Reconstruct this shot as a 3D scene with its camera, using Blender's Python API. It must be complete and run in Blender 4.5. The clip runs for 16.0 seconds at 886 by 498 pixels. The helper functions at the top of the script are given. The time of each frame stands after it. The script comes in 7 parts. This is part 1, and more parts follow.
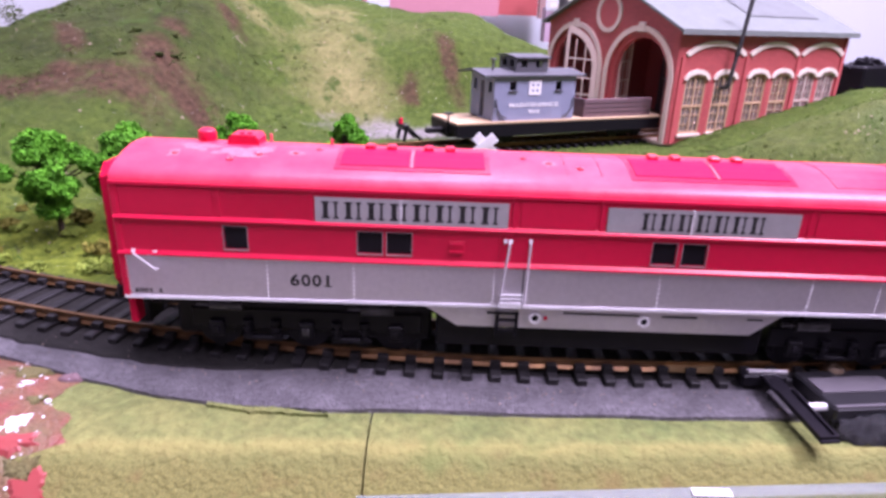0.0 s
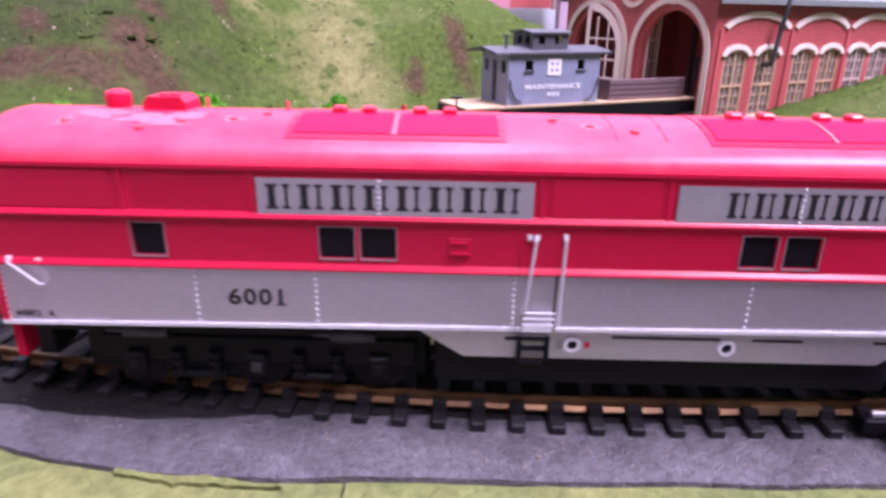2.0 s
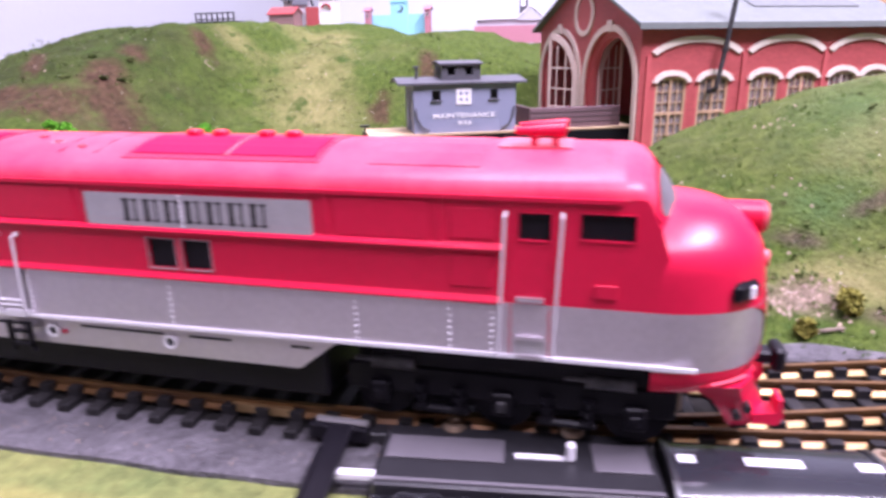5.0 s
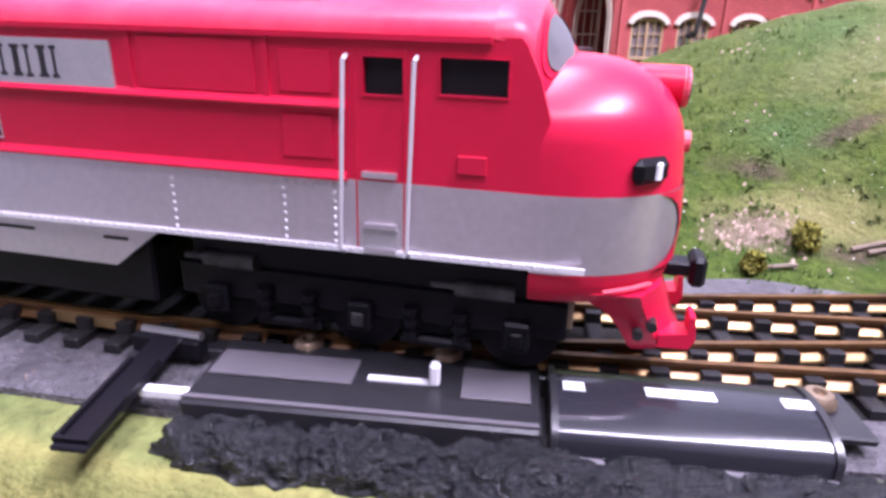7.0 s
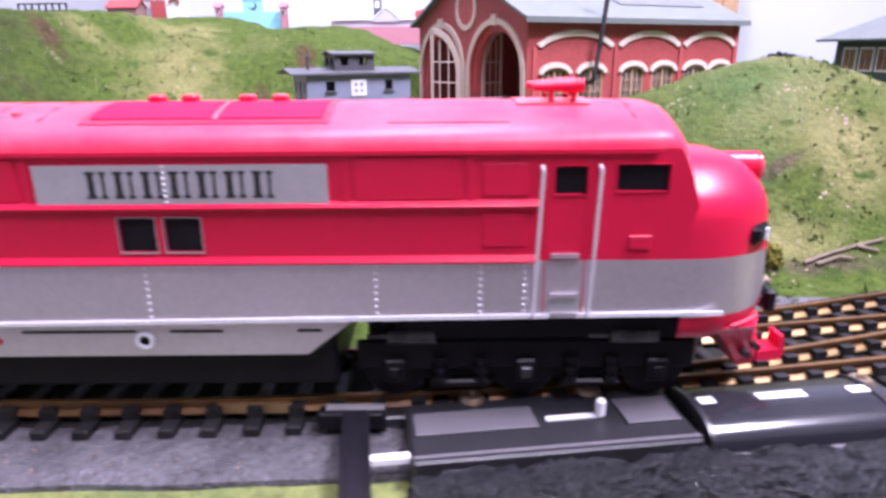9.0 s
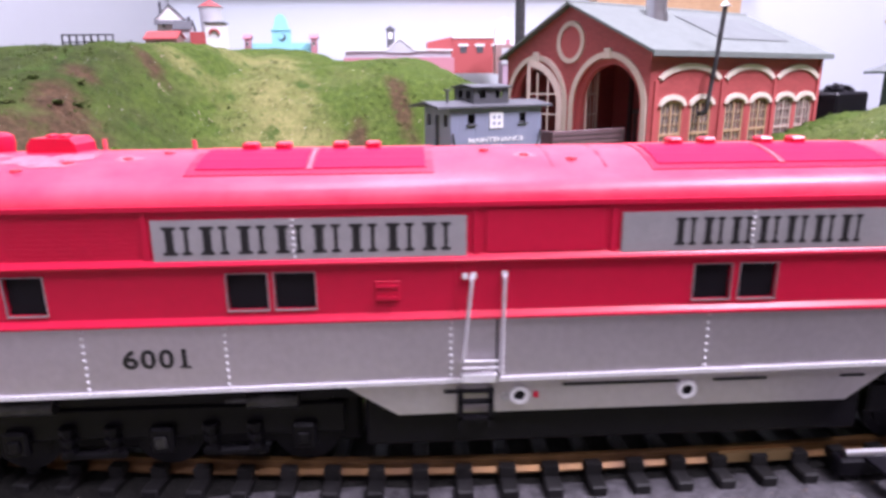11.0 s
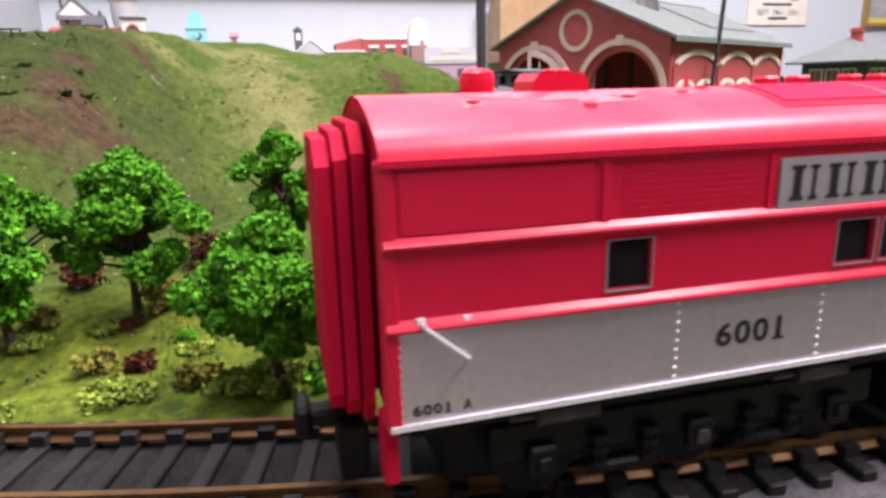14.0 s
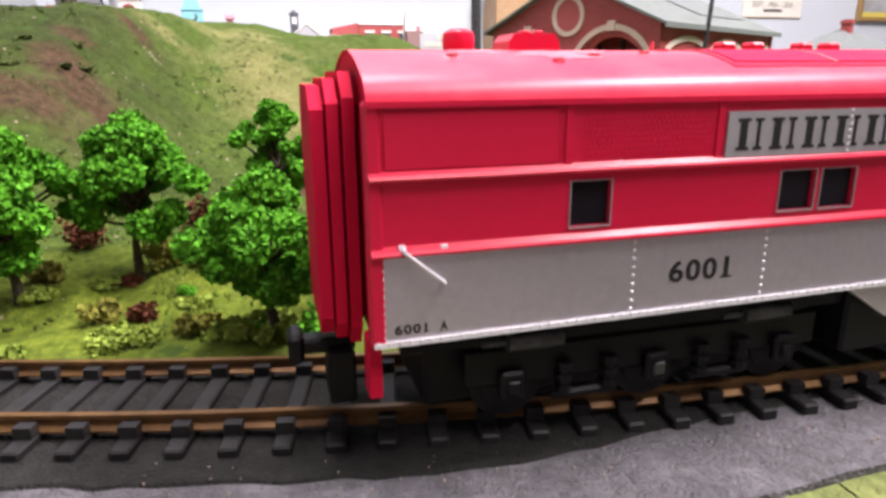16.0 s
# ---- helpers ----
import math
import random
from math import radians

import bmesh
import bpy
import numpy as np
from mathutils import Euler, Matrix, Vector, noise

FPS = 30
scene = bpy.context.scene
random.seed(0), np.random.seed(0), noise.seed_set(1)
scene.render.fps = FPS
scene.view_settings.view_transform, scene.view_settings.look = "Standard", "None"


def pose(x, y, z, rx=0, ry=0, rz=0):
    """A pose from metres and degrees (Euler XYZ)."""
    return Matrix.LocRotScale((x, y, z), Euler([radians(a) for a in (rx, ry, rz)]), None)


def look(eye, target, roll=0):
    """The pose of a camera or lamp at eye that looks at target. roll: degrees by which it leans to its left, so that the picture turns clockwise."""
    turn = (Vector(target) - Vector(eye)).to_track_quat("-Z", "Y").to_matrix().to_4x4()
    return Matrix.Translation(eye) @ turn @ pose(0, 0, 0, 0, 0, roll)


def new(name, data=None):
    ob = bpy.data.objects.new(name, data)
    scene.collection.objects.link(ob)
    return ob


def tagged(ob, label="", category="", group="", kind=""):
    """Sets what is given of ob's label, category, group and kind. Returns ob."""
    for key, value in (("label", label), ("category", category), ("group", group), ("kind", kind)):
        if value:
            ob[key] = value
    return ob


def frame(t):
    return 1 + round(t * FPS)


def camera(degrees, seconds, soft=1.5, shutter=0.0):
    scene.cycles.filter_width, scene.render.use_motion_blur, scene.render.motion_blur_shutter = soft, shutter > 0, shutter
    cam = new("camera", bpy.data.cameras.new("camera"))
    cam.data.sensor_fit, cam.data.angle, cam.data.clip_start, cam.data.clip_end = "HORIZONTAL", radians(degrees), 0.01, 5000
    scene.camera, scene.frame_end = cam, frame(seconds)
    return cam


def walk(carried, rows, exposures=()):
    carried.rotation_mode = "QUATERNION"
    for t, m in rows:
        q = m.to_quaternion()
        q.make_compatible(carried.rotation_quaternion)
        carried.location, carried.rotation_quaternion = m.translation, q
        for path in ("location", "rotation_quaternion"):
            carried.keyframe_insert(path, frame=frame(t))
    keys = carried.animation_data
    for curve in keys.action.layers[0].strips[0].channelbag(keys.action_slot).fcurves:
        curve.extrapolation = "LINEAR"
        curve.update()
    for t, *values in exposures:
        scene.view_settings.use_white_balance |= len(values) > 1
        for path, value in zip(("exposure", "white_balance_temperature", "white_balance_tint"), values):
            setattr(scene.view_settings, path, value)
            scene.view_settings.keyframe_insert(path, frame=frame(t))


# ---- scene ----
cam = camera(69.90, 16.0, soft=3.1, shutter=0.6)
PATH = [
    (0.0, (0.07448, -0.13762, 0.08364), (0.07478, -0.10026, 0.06936), 2.30),
    (0.5, (0.06516, -0.12584, 0.07888), (0.06664, -0.08846, 0.06474), 2.50),
    (1.0, (0.05918, -0.11784, 0.07424), (0.06054, -0.08030, 0.06046), 2.60),
    (1.5, (0.06552, -0.11062, 0.07284), (0.06590, -0.07310, 0.05902), 2.00),
    (2.0, (0.07766, -0.09690, 0.06778), (0.07700, -0.05948, 0.05364), 0.90),
    (2.5, (0.09672, -0.09346, 0.06526), (0.09440, -0.05624, 0.05080), 0.10),
    (3.0, (0.11886, -0.09332, 0.06422), (0.11334, -0.05648, 0.04964), -1.20),
    (3.5, (0.14150, -0.09298, 0.06638), (0.13466, -0.05674, 0.05092), -0.60),
    (4.0, (0.16170, -0.10006, 0.06992), (0.15409, -0.06313, 0.05657), 1.33),
    (4.5, (0.18256, -0.09877, 0.06885), (0.17394, -0.06174, 0.05643), -0.02),
    (5.0, (0.20171, -0.09313, 0.06616), (0.19262, -0.05613, 0.05399), -1.00),
    (5.2, (0.20942, -0.08946, 0.06488), (0.20008, -0.05259, 0.05248), -1.24),
    (7.3, (0.21762, -0.07238, 0.04603), (0.20992, -0.03569, 0.03207), 2.67),
    (7.5, (0.21096, -0.07604, 0.04683), (0.20473, -0.03902, 0.03302), 2.10),
    (7.7, (0.20518, -0.07968, 0.05067), (0.20038, -0.04268, 0.03626), 1.52),
    (8.0, (0.20153, -0.08719, 0.05618), (0.19778, -0.05002, 0.04187), 0.86),
    (8.2, (0.19827, -0.08930, 0.05734), (0.19539, -0.05182, 0.04367), 0.41),
    (10.3, (0.11170, -0.09654, 0.06230), (0.11318, -0.05810, 0.05132), -0.10),
    (10.5, (0.10148, -0.09641, 0.06426), (0.10282, -0.05787, 0.05365), -0.15),
    (11.0, (0.08217, -0.08800, 0.06121), (0.08421, -0.04941, 0.05087), -0.43),
    (11.5, (0.06598, -0.08663, 0.06362), (0.06968, -0.04824, 0.05302), 1.14),
    (12.0, (0.03865, -0.08411, 0.05983), (0.04304, -0.04564, 0.04979), 1.20),
    (12.5, (0.01645, -0.07915, 0.05802), (0.02229, -0.04062, 0.04901), 0.30),
    (13.0, (0.00783, -0.07067, 0.05220), (0.01557, -0.03236, 0.04372), 0.14),
    (13.5, (-0.00028, -0.06515, 0.05224), (0.00870, -0.02732, 0.04284), -0.31),
    (14.0, (-0.00954, -0.06011, 0.05152), (0.00028, -0.02265, 0.04149), -1.31),
    (14.5, (-0.01734, -0.05771, 0.04868), (-0.00578, -0.02078, 0.03854), -0.97),
    (15.0, (-0.01574, -0.06224, 0.04961), (-0.00359, -0.02567, 0.03889), -0.53),
    (15.5, (-0.01430, -0.06752, 0.05084), (-0.00294, -0.03074, 0.03998), -0.40),
    (16.0, (-0.01040, -0.06971, 0.04747), (-0.00027, -0.03251, 0.03679), -0.39),
]
EXPOSURES = [
    (0.0, 0.62, 5980, 51),
    (2.5, 0.62, 5880, 49),
    (5.0, 0.75, 6030, 44),
    (7.3, 0.79, 5880, 37),
    (8.2, 0.79, 5880, 37),
    (10.5, 0.73, 6030, 35),
    (12.5, 0.53, 6430, 31),
    (13.5, 0.46, 6680, 26),
    (14.5, 0.61, 6930, 19),
    (16.0, 0.67, 6930, 19),
]
walk(cam, [(t, look(e, a, r)) for t, e, a, r in PATH], EXPOSURES)

# ---- light of the room: unseen overhead lamps over, in front of and behind the train ----
world = bpy.data.worlds.new("room_air")
scene.world = world
world.use_nodes = True
world.node_tree.nodes["Background"].inputs[0].default_value = (0.75, 0.78, 0.86, 1)
world.node_tree.nodes["Background"].inputs[1].default_value = 0.0


def lamp(name, eye, target, sx, sy, watts, colour=(1, 0.97, 0.95)):
    d = bpy.data.lights.new(name, "AREA")
    d.shape, d.size, d.size_y, d.energy, d.color = "RECTANGLE", sx, sy, watts, colour
    ob = new(name, d)
    ob.matrix_world = look(eye, target)
    return ob


lamp("unseen_overhead_lamp", (0.92, -0.04, 1.38), (0.15, 0.10, 0), 0.50, 0.14, 29.0, (0.95, 0.96, 1.0))
# Fill added in front, in place of room bounce on the near side.
lamp("unseen_overhead_lamp", (0.66, -0.50, 1.40), (0.28, -0.10, 0.0), 1.30, 0.05, 23.0, (0.95, 0.96, 1.0))
lamp("unseen_overhead_lamp", (0.08, 0.38, 1.40), (0.15, 0.35, 0), 1.00, 0.10, 23.0, (0.95, 0.96, 1.0))


# ---- materials ----
def mat(name, colour, rough=0.6, metal=0.0, second=None, scale=300.0, mix=0.5, bump=0.0, bump_scale=None, spread=0.0, coat=0.0, fine=0.0):
    """A surface whose colour wanders between two tones at two scales, with fine relief."""
    m = bpy.data.materials.new(name)
    m.use_nodes = True
    nt = m.node_tree
    n, link = nt.nodes, nt.links.new
    b = n["Principled BSDF"]
    b.inputs["Roughness"].default_value, b.inputs["Metallic"].default_value = rough, metal
    b.inputs["Coat Weight"].default_value = coat
    c = (*colour, 1)
    b.inputs["Base Color"].default_value = c
    tc = n.new("ShaderNodeTexCoord")
    if second is None:
        second = tuple(v * 0.82 for v in colour)
    na = n.new("ShaderNodeTexNoise")
    na.inputs["Scale"].default_value, na.inputs["Detail"].default_value, na.inputs["Roughness"].default_value = scale, 6, 0.65
    link(tc.outputs["Object"], na.inputs["Vector"])
    ramp = n.new("ShaderNodeValToRGB")
    ramp.color_ramp.elements[0].position, ramp.color_ramp.elements[1].position = 0.5 - 0.22, 0.5 + 0.22
    ramp.color_ramp.elements[0].color, ramp.color_ramp.elements[1].color = (0, 0, 0, 1), (mix, mix, mix, 1)
    link(na.outputs["Fac"], ramp.inputs["Fac"])
    mx = n.new("ShaderNodeMix")
    mx.data_type = "RGBA"
    mx.inputs["A"].default_value, mx.inputs["B"].default_value = c, (*second, 1)
    link(ramp.outputs["Color"], mx.inputs["Factor"])
    out = mx.outputs["Result"]
    if fine or spread:
        nf = n.new("ShaderNodeTexNoise")
        nf.inputs["Scale"].default_value, nf.inputs["Detail"].default_value = scale * 9, 3
        link(tc.outputs["Object"], nf.inputs["Vector"])
        hs = n.new("ShaderNodeHueSaturation")
        mr = n.new("ShaderNodeMapRange")
        mr.inputs["From Min"].default_value, mr.inputs["From Max"].default_value = 0.25, 0.75
        mr.inputs["To Min"].default_value, mr.inputs["To Max"].default_value = 1 - fine, 1 + fine
        link(nf.outputs["Fac"], mr.inputs["Value"])
        val = mr.outputs["Result"]
        if spread:
            oi = n.new("ShaderNodeObjectInfo")
            ge = n.new("ShaderNodeNewGeometry")
            ad = n.new("ShaderNodeMath")
            ad.operation = "ADD"
            link(oi.outputs["Random"], ad.inputs[0])
            link(ge.outputs["Random Per Island"], ad.inputs[1])
            fr = n.new("ShaderNodeMath")
            fr.operation = "FRACT"
            link(ad.outputs[0], fr.inputs[0])
            ms = n.new("ShaderNodeMapRange")
            ms.inputs["To Min"].default_value, ms.inputs["To Max"].default_value = 1 - spread, 1 + spread
            link(fr.outputs[0], ms.inputs["Value"])
            mu = n.new("ShaderNodeMath")
            mu.operation = "MULTIPLY"
            link(val, mu.inputs[0])
            link(ms.outputs["Result"], mu.inputs[1])
            val = mu.outputs[0]
        link(val, hs.inputs["Value"])
        link(out, hs.inputs["Color"])
        out = hs.outputs["Color"]
    link(out, b.inputs["Base Color"])
    if bump:
        nb = n.new("ShaderNodeTexNoise")
        nb.inputs["Scale"].default_value, nb.inputs["Detail"].default_value = bump_scale or scale * 5, 4
        link(tc.outputs["Object"], nb.inputs["Vector"])
        bp = n.new("ShaderNodeBump")
        bp.inputs["Strength"].default_value, bp.inputs["Distance"].default_value = 1.0, bump
        link(nb.outputs["Fac"], bp.inputs["Height"])
        link(bp.outputs["Normal"], b.inputs["Normal"])
    return m


M_RED = mat("red_plastic", (0.57, 0.012, 0.046), 0.33, second=(0.50, 0.010, 0.040), scale=60, bump=0.00002, bump_scale=900, fine=0.04)
M_SILVER = mat("silver_paint", (0.62, 0.57, 0.61), 0.36, 0.80, second=(0.54, 0.49, 0.53), scale=90, bump=0.00003, bump_scale=5000, fine=0.06)
M_LETTER = mat("letterboard_silver", (0.52, 0.50, 0.52), 0.42, 0.60, second=(0.35, 0.34, 0.36), scale=200, fine=0.05)
M_WHITE = mat("white_trim", (0.75, 0.73, 0.76), 0.45, second=(0.62, 0.60, 0.63), scale=400)
M_BLACKLET = mat("black_lettering", (0.012, 0.011, 0.012), 0.5)
M_DARK = mat("black_plastic", (0.0060, 0.0052, 0.0074), 0.36, second=(0.010, 0.009, 0.012), scale=500, bump=0.00005, bump_scale=2500)
M_GLASSDARK = mat("smoked_glazing", (0.012, 0.010, 0.013), 0.22)
M_WIRE = mat("silver_wire_paint", (0.60, 0.57, 0.61), 0.4, 0.3, second=(0.50, 0.47, 0.51), scale=400)
M_METAL = mat("bare_steel", (0.55, 0.54, 0.56), 0.3, 0.9)
M_RAIL = mat("rusty_rail", (0.070, 0.032, 0.017), 0.42, 0.6, second=(0.26, 0.135, 0.045), scale=55, mix=0.75, bump=0.00004, bump_scale=1500, fine=0.2)
M_BRASS = mat("worn_brass_rail", (0.50, 0.34, 0.16), 0.42, 0.85, second=(0.32, 0.20, 0.085), scale=250)
M_TIE = mat("black_tie_plastic", (0.011, 0.010, 0.011), 0.5, second=(0.024, 0.023, 0.023), scale=400, spread=0.3, bump=0.00006, bump_scale=3000)
M_FOAM = mat("grey_foam_roadbed", (0.046, 0.042, 0.047), 0.48, second=(0.115, 0.106, 0.117), scale=85, mix=0.9, bump=0.0010, bump_scale=1500, fine=0.45)
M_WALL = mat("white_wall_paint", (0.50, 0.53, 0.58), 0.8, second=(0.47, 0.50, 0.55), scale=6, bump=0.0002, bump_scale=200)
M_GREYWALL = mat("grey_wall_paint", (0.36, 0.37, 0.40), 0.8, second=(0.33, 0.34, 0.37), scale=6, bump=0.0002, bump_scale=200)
# Unseen south and east walls, darkened to dim reflections and bounce.
M_DIMWALL = mat("wall_dimmed_for_reflection", (0.26, 0.235, 0.22), 0.8, second=(0.23, 0.21, 0.20), scale=6, bump=0.0002, bump_scale=200)
# For an added panel out of view that darkens the silver's reflection.
M_DARKREFLECT = mat("dark_reflection_panel", (0.10, 0.09, 0.085), 0.8, second=(0.085, 0.077, 0.072), scale=6, bump=0.0002, bump_scale=200)
M_BED = mat("black_brown_ballast", (0.010, 0.009, 0.009), 0.8, second=(0.026, 0.025, 0.023), scale=420, mix=0.8, bump=0.0008, bump_scale=1500, fine=0.3)
# Floor out of view, set pale so the silver side reflects brighter.
M_FLOOR = mat("pale_reflecting_floor", (0.46, 0.45, 0.45), 0.5, second=(0.40, 0.39, 0.39), scale=8, fine=0.05)
M_CEIL = mat("ceiling_paint", (0.8, 0.8, 0.8), 0.9)
M_BRICK = mat("red_brick_plastic", (0.44, 0.082, 0.082), 0.6, second=(0.36, 0.062, 0.064), scale=150, spread=0.12, fine=0.1, bump=0.00006, bump_scale=3000)
M_STONE = mat("pale_stone_trim", (0.62, 0.50, 0.42), 0.7, second=(0.50, 0.36, 0.30), scale=300, fine=0.1)
M_SLATE = mat("grey_slate_roof", (0.13, 0.148, 0.14), 0.8, second=(0.18, 0.20, 0.19), scale=120, bump=0.00008, bump_scale=2500, fine=0.12)
M_CABGREY = mat("blue_grey_caboose", (0.20, 0.215, 0.30), 0.55, second=(0.23, 0.245, 0.33), scale=220, fine=0.06)
M_DARKGREY = mat("dark_grey_roofing", (0.055, 0.055, 0.065), 0.6, second=(0.085, 0.085, 0.095), scale=260, fine=0.1)
M_DECK = mat("pale_wood_deck", (0.50, 0.36, 0.22), 0.7, second=(0.40, 0.27, 0.16), scale=350, fine=0.1)
M_SLATEDK = mat("weathered_slate", (0.09, 0.10, 0.10), 0.75, second=(0.14, 0.155, 0.15), scale=60, fine=0.15)
for m_, v_ in ((M_DARK, 0.15), (M_TIE, 0.20), (M_GLASSDARK, 0.15), (M_RED, 0.27), (M_BED, 0.1), (M_FOAM, 0.40)):
    m_.node_tree.nodes["Principled BSDF"].inputs["Specular IOR Level"].default_value = v_
M_ROOFRED = mat("scuffed_red_roof", (0.57, 0.014, 0.054), 0.38, second=(0.64, 0.13, 0.17), scale=60, mix=0.50, bump=0.00002, bump_scale=900, fine=0.04)
M_ROOFRED.node_tree.nodes["Principled BSDF"].inputs["Specular IOR Level"].default_value = 0.22
M_REDMATT = mat("matt_red_plastic", (0.52, 0.010, 0.04), 0.7, second=(0.46, 0.008, 0.034), scale=90)
M_REDMATT.node_tree.nodes["Principled BSDF"].inputs["Specular IOR Level"].default_value = 0.06
M_DULLBRASS = mat("dull_brass", (0.30, 0.22, 0.15), 0.35, 0.7, second=(0.20, 0.14, 0.10), scale=400)


# ---- mesh helpers ----
def thing(name, m, label, category, group="", kind=""):
    ob = new(name)
    ob.matrix_world = m
    ob.empty_display_size = 0.01
    return tagged(ob, label, category, group, kind)


def mesh_of(bm, material, smooth=False):
    bmesh.ops.recalc_face_normals(bm, faces=bm.faces)
    me = bpy.data.meshes.new("mesh")
    bm.to_mesh(me)
    bm.free()
    me.materials.append(material)
    if smooth:
        me.shade_smooth()
        me.set_sharp_from_angle(angle=radians(38))
    return me


def part(name, bm, material, parent, label="", smooth=False, at=None):
    """Links a bmesh as one mesh object under a thing or under a part; at: its pose in the parent."""
    me = bm if isinstance(bm, bpy.types.Mesh) else mesh_of(bm, material, smooth)
    ob = new(name, me)
    ob.parent = parent
    if at is not None:
        ob.matrix_basis = at
    return tagged(ob, label)


def solo(name, bm, material, label, category, group="", kind="", smooth=False):
    ob = new(name, mesh_of(bm, material, smooth))
    return tagged(ob, label, category, group, kind)


def B():
    return bmesh.new()


def box(bm, x0, y0, z0, x1, y1, z1, bevel=0.0):
    vs = [bm.verts.new((x, y, z)) for x in (x0, x1) for y in (y0, y1) for z in (z0, z1)]
    fs = [bm.faces.new([vs[i] for i in q]) for q in ((0, 1, 3, 2), (4, 6, 7, 5), (0, 4, 5, 1), (2, 3, 7, 6), (0, 2, 6, 4), (1, 5, 7, 3))]
    if bevel:
        es = list({e for f in fs for e in f.edges})
        bmesh.ops.bevel(bm, geom=es, offset=bevel, segments=1, affect="EDGES")
    return bm


def rod(bm, p0, p1, r0, r1=None, seg=8, caps=True):
    p0, p1 = Vector(p0), Vector(p1)
    r1 = r0 if r1 is None else r1
    q = (p1 - p0).to_track_quat("Z", "Y").to_matrix()
    rings = []
    for p, r in ((p0, r0), (p1, r1)):
        rings.append([bm.verts.new(p + q @ Vector((r * math.cos(a), r * math.sin(a), 0))) for a in (2 * math.pi * i / seg for i in range(seg))])
    for i in range(seg):
        j = (i + 1) % seg
        bm.faces.new((rings[0][i], rings[0][j], rings[1][j], rings[1][i]))
    if caps:
        bm.faces.new(rings[0][::-1])
        bm.faces.new(rings[1])
    return bm


def wire(bm, pts, r, seg=6):
    for a, b in zip(pts, pts[1:]):
        rod(bm, a, b, r, seg=seg)
    return bm


def prism(bm, poly, axis, a0, a1):
    """Extrudes a flat outline along an axis; the outline's two numbers are the other two axes in order."""
    def at(p, a):
        v = list(p)
        v.insert("xyz".index(axis), a)
        return bm.verts.new(v)
    r0, r1 = [at(p, a0) for p in poly], [at(p, a1) for p in poly]
    k = len(poly)
    for i in range(k):
        j = (i + 1) % k
        bm.faces.new((r0[i], r0[j], r1[j], r1[i]))
    bm.faces.new(r0[::-1])
    bm.faces.new(r1)
    return bm


def loft(bm, rings, closed=False, caps=False):
    vr = [[bm.verts.new(p) for p in r] for r in rings]
    k = len(vr[0])
    for a, b in zip(vr, vr[1:]):
        for i in range(k if closed else k - 1):
            j = (i + 1) % k
            bm.faces.new((a[i], a[j], b[j], b[i]))
    if caps:
        bm.faces.new(vr[0][::-1])
        bm.faces.new(vr[-1])
    return bm


def pierced(bm, x0, x1, z0, z1, holes, y0, y1):
    """An upright slab in the x-z plane, y0 to y1 thick, with square openings right through it; z0 may follow x."""
    xs = sorted({x0, x1, *[h[0] for h in holes], *[h[1] for h in holes]})
    zs = sorted({z0, z1, *[h[2] for h in holes], *[h[3] for h in holes]})
    solid = {}
    for i, (a, b) in enumerate(zip(xs, xs[1:])):
        for j, (c, d) in enumerate(zip(zs, zs[1:])):
            mx, mz = (a + b) / 2, (c + d) / 2
            solid[i, j] = not any(h[0] < mx < h[1] and h[2] < mz < h[3] for h in holes)
    cache = {}

    def v(i, j, y):
        if (i, j, y) not in cache:
            cache[i, j, y] = bm.verts.new((xs[i], y, zs[j]))
        return cache[i, j, y]
    for (i, j), s in solid.items():
        if not s:
            continue
        for y in (y0, y1):
            bm.faces.new((v(i, j, y), v(i + 1, j, y), v(i + 1, j + 1, y), v(i, j + 1, y)))
        for di, dj, e in ((-1, 0, ((0, 0), (0, 1))), (1, 0, ((1, 0), (1, 1))), (0, -1, ((0, 0), (1, 0))), (0, 1, ((0, 1), (1, 1)))):
            if not solid.get((i + di, j + dj), False):
                (a, b), (c, d) = e
                bm.faces.new((v(i + a, j + b, y0), v(i + c, j + d, y0), v(i + c, j + d, y1), v(i + a, j + b, y1)))
    return bm


def smooth01(a, b, v):
    s = min(1.0, max(0.0, (v - a) / (b - a)))
    return s * s * (3 - 2 * s)


def wob(x, y, s, seed=0.0):
    return noise.noise(Vector((x * s + seed, y * s - seed, seed * 0.37)))


# ---- the terrain: one sheet of scenery over the table ----
def near_rail(x):
    """The y of the near rail of the main track."""
    d = x - 0.105
    if d <= 0:
        return 0.0052 + 0.565 - math.sqrt(max(0.01, 0.565 ** 2 - d * d))
    return 0.0052 + 0.60 * d * d if d < 0.14 else 0.0052 + 0.60 * 0.14 ** 2 + 0.168 * (d - 0.14)


CREST = ((-0.36, 0.054), (-0.24, 0.056), (-0.17, 0.0835), (-0.12, 0.0825), (-0.07, 0.0870), (-0.02, 0.0870), (0.03, 0.0770), (0.08, 0.0780), (0.10, 0.0765), (0.118, 0.0690), (0.14, 0.0580), (0.17, 0.0460), (0.20, 0.0360), (0.30, 0.008), (0.42, 0.004))


def crest_line(x):
    """The height of the long hill's crest."""
    if x <= CREST[0][0]:
        return CREST[0][1]
    for (a, ha), (b, hb) in zip(CREST, CREST[1:]):
        if x <= b:
            return ha + (hb - ha) * (0.5 * smooth01(a, b, x) + 0.5 * (x - a) / (b - a))
    return CREST[-1][1]


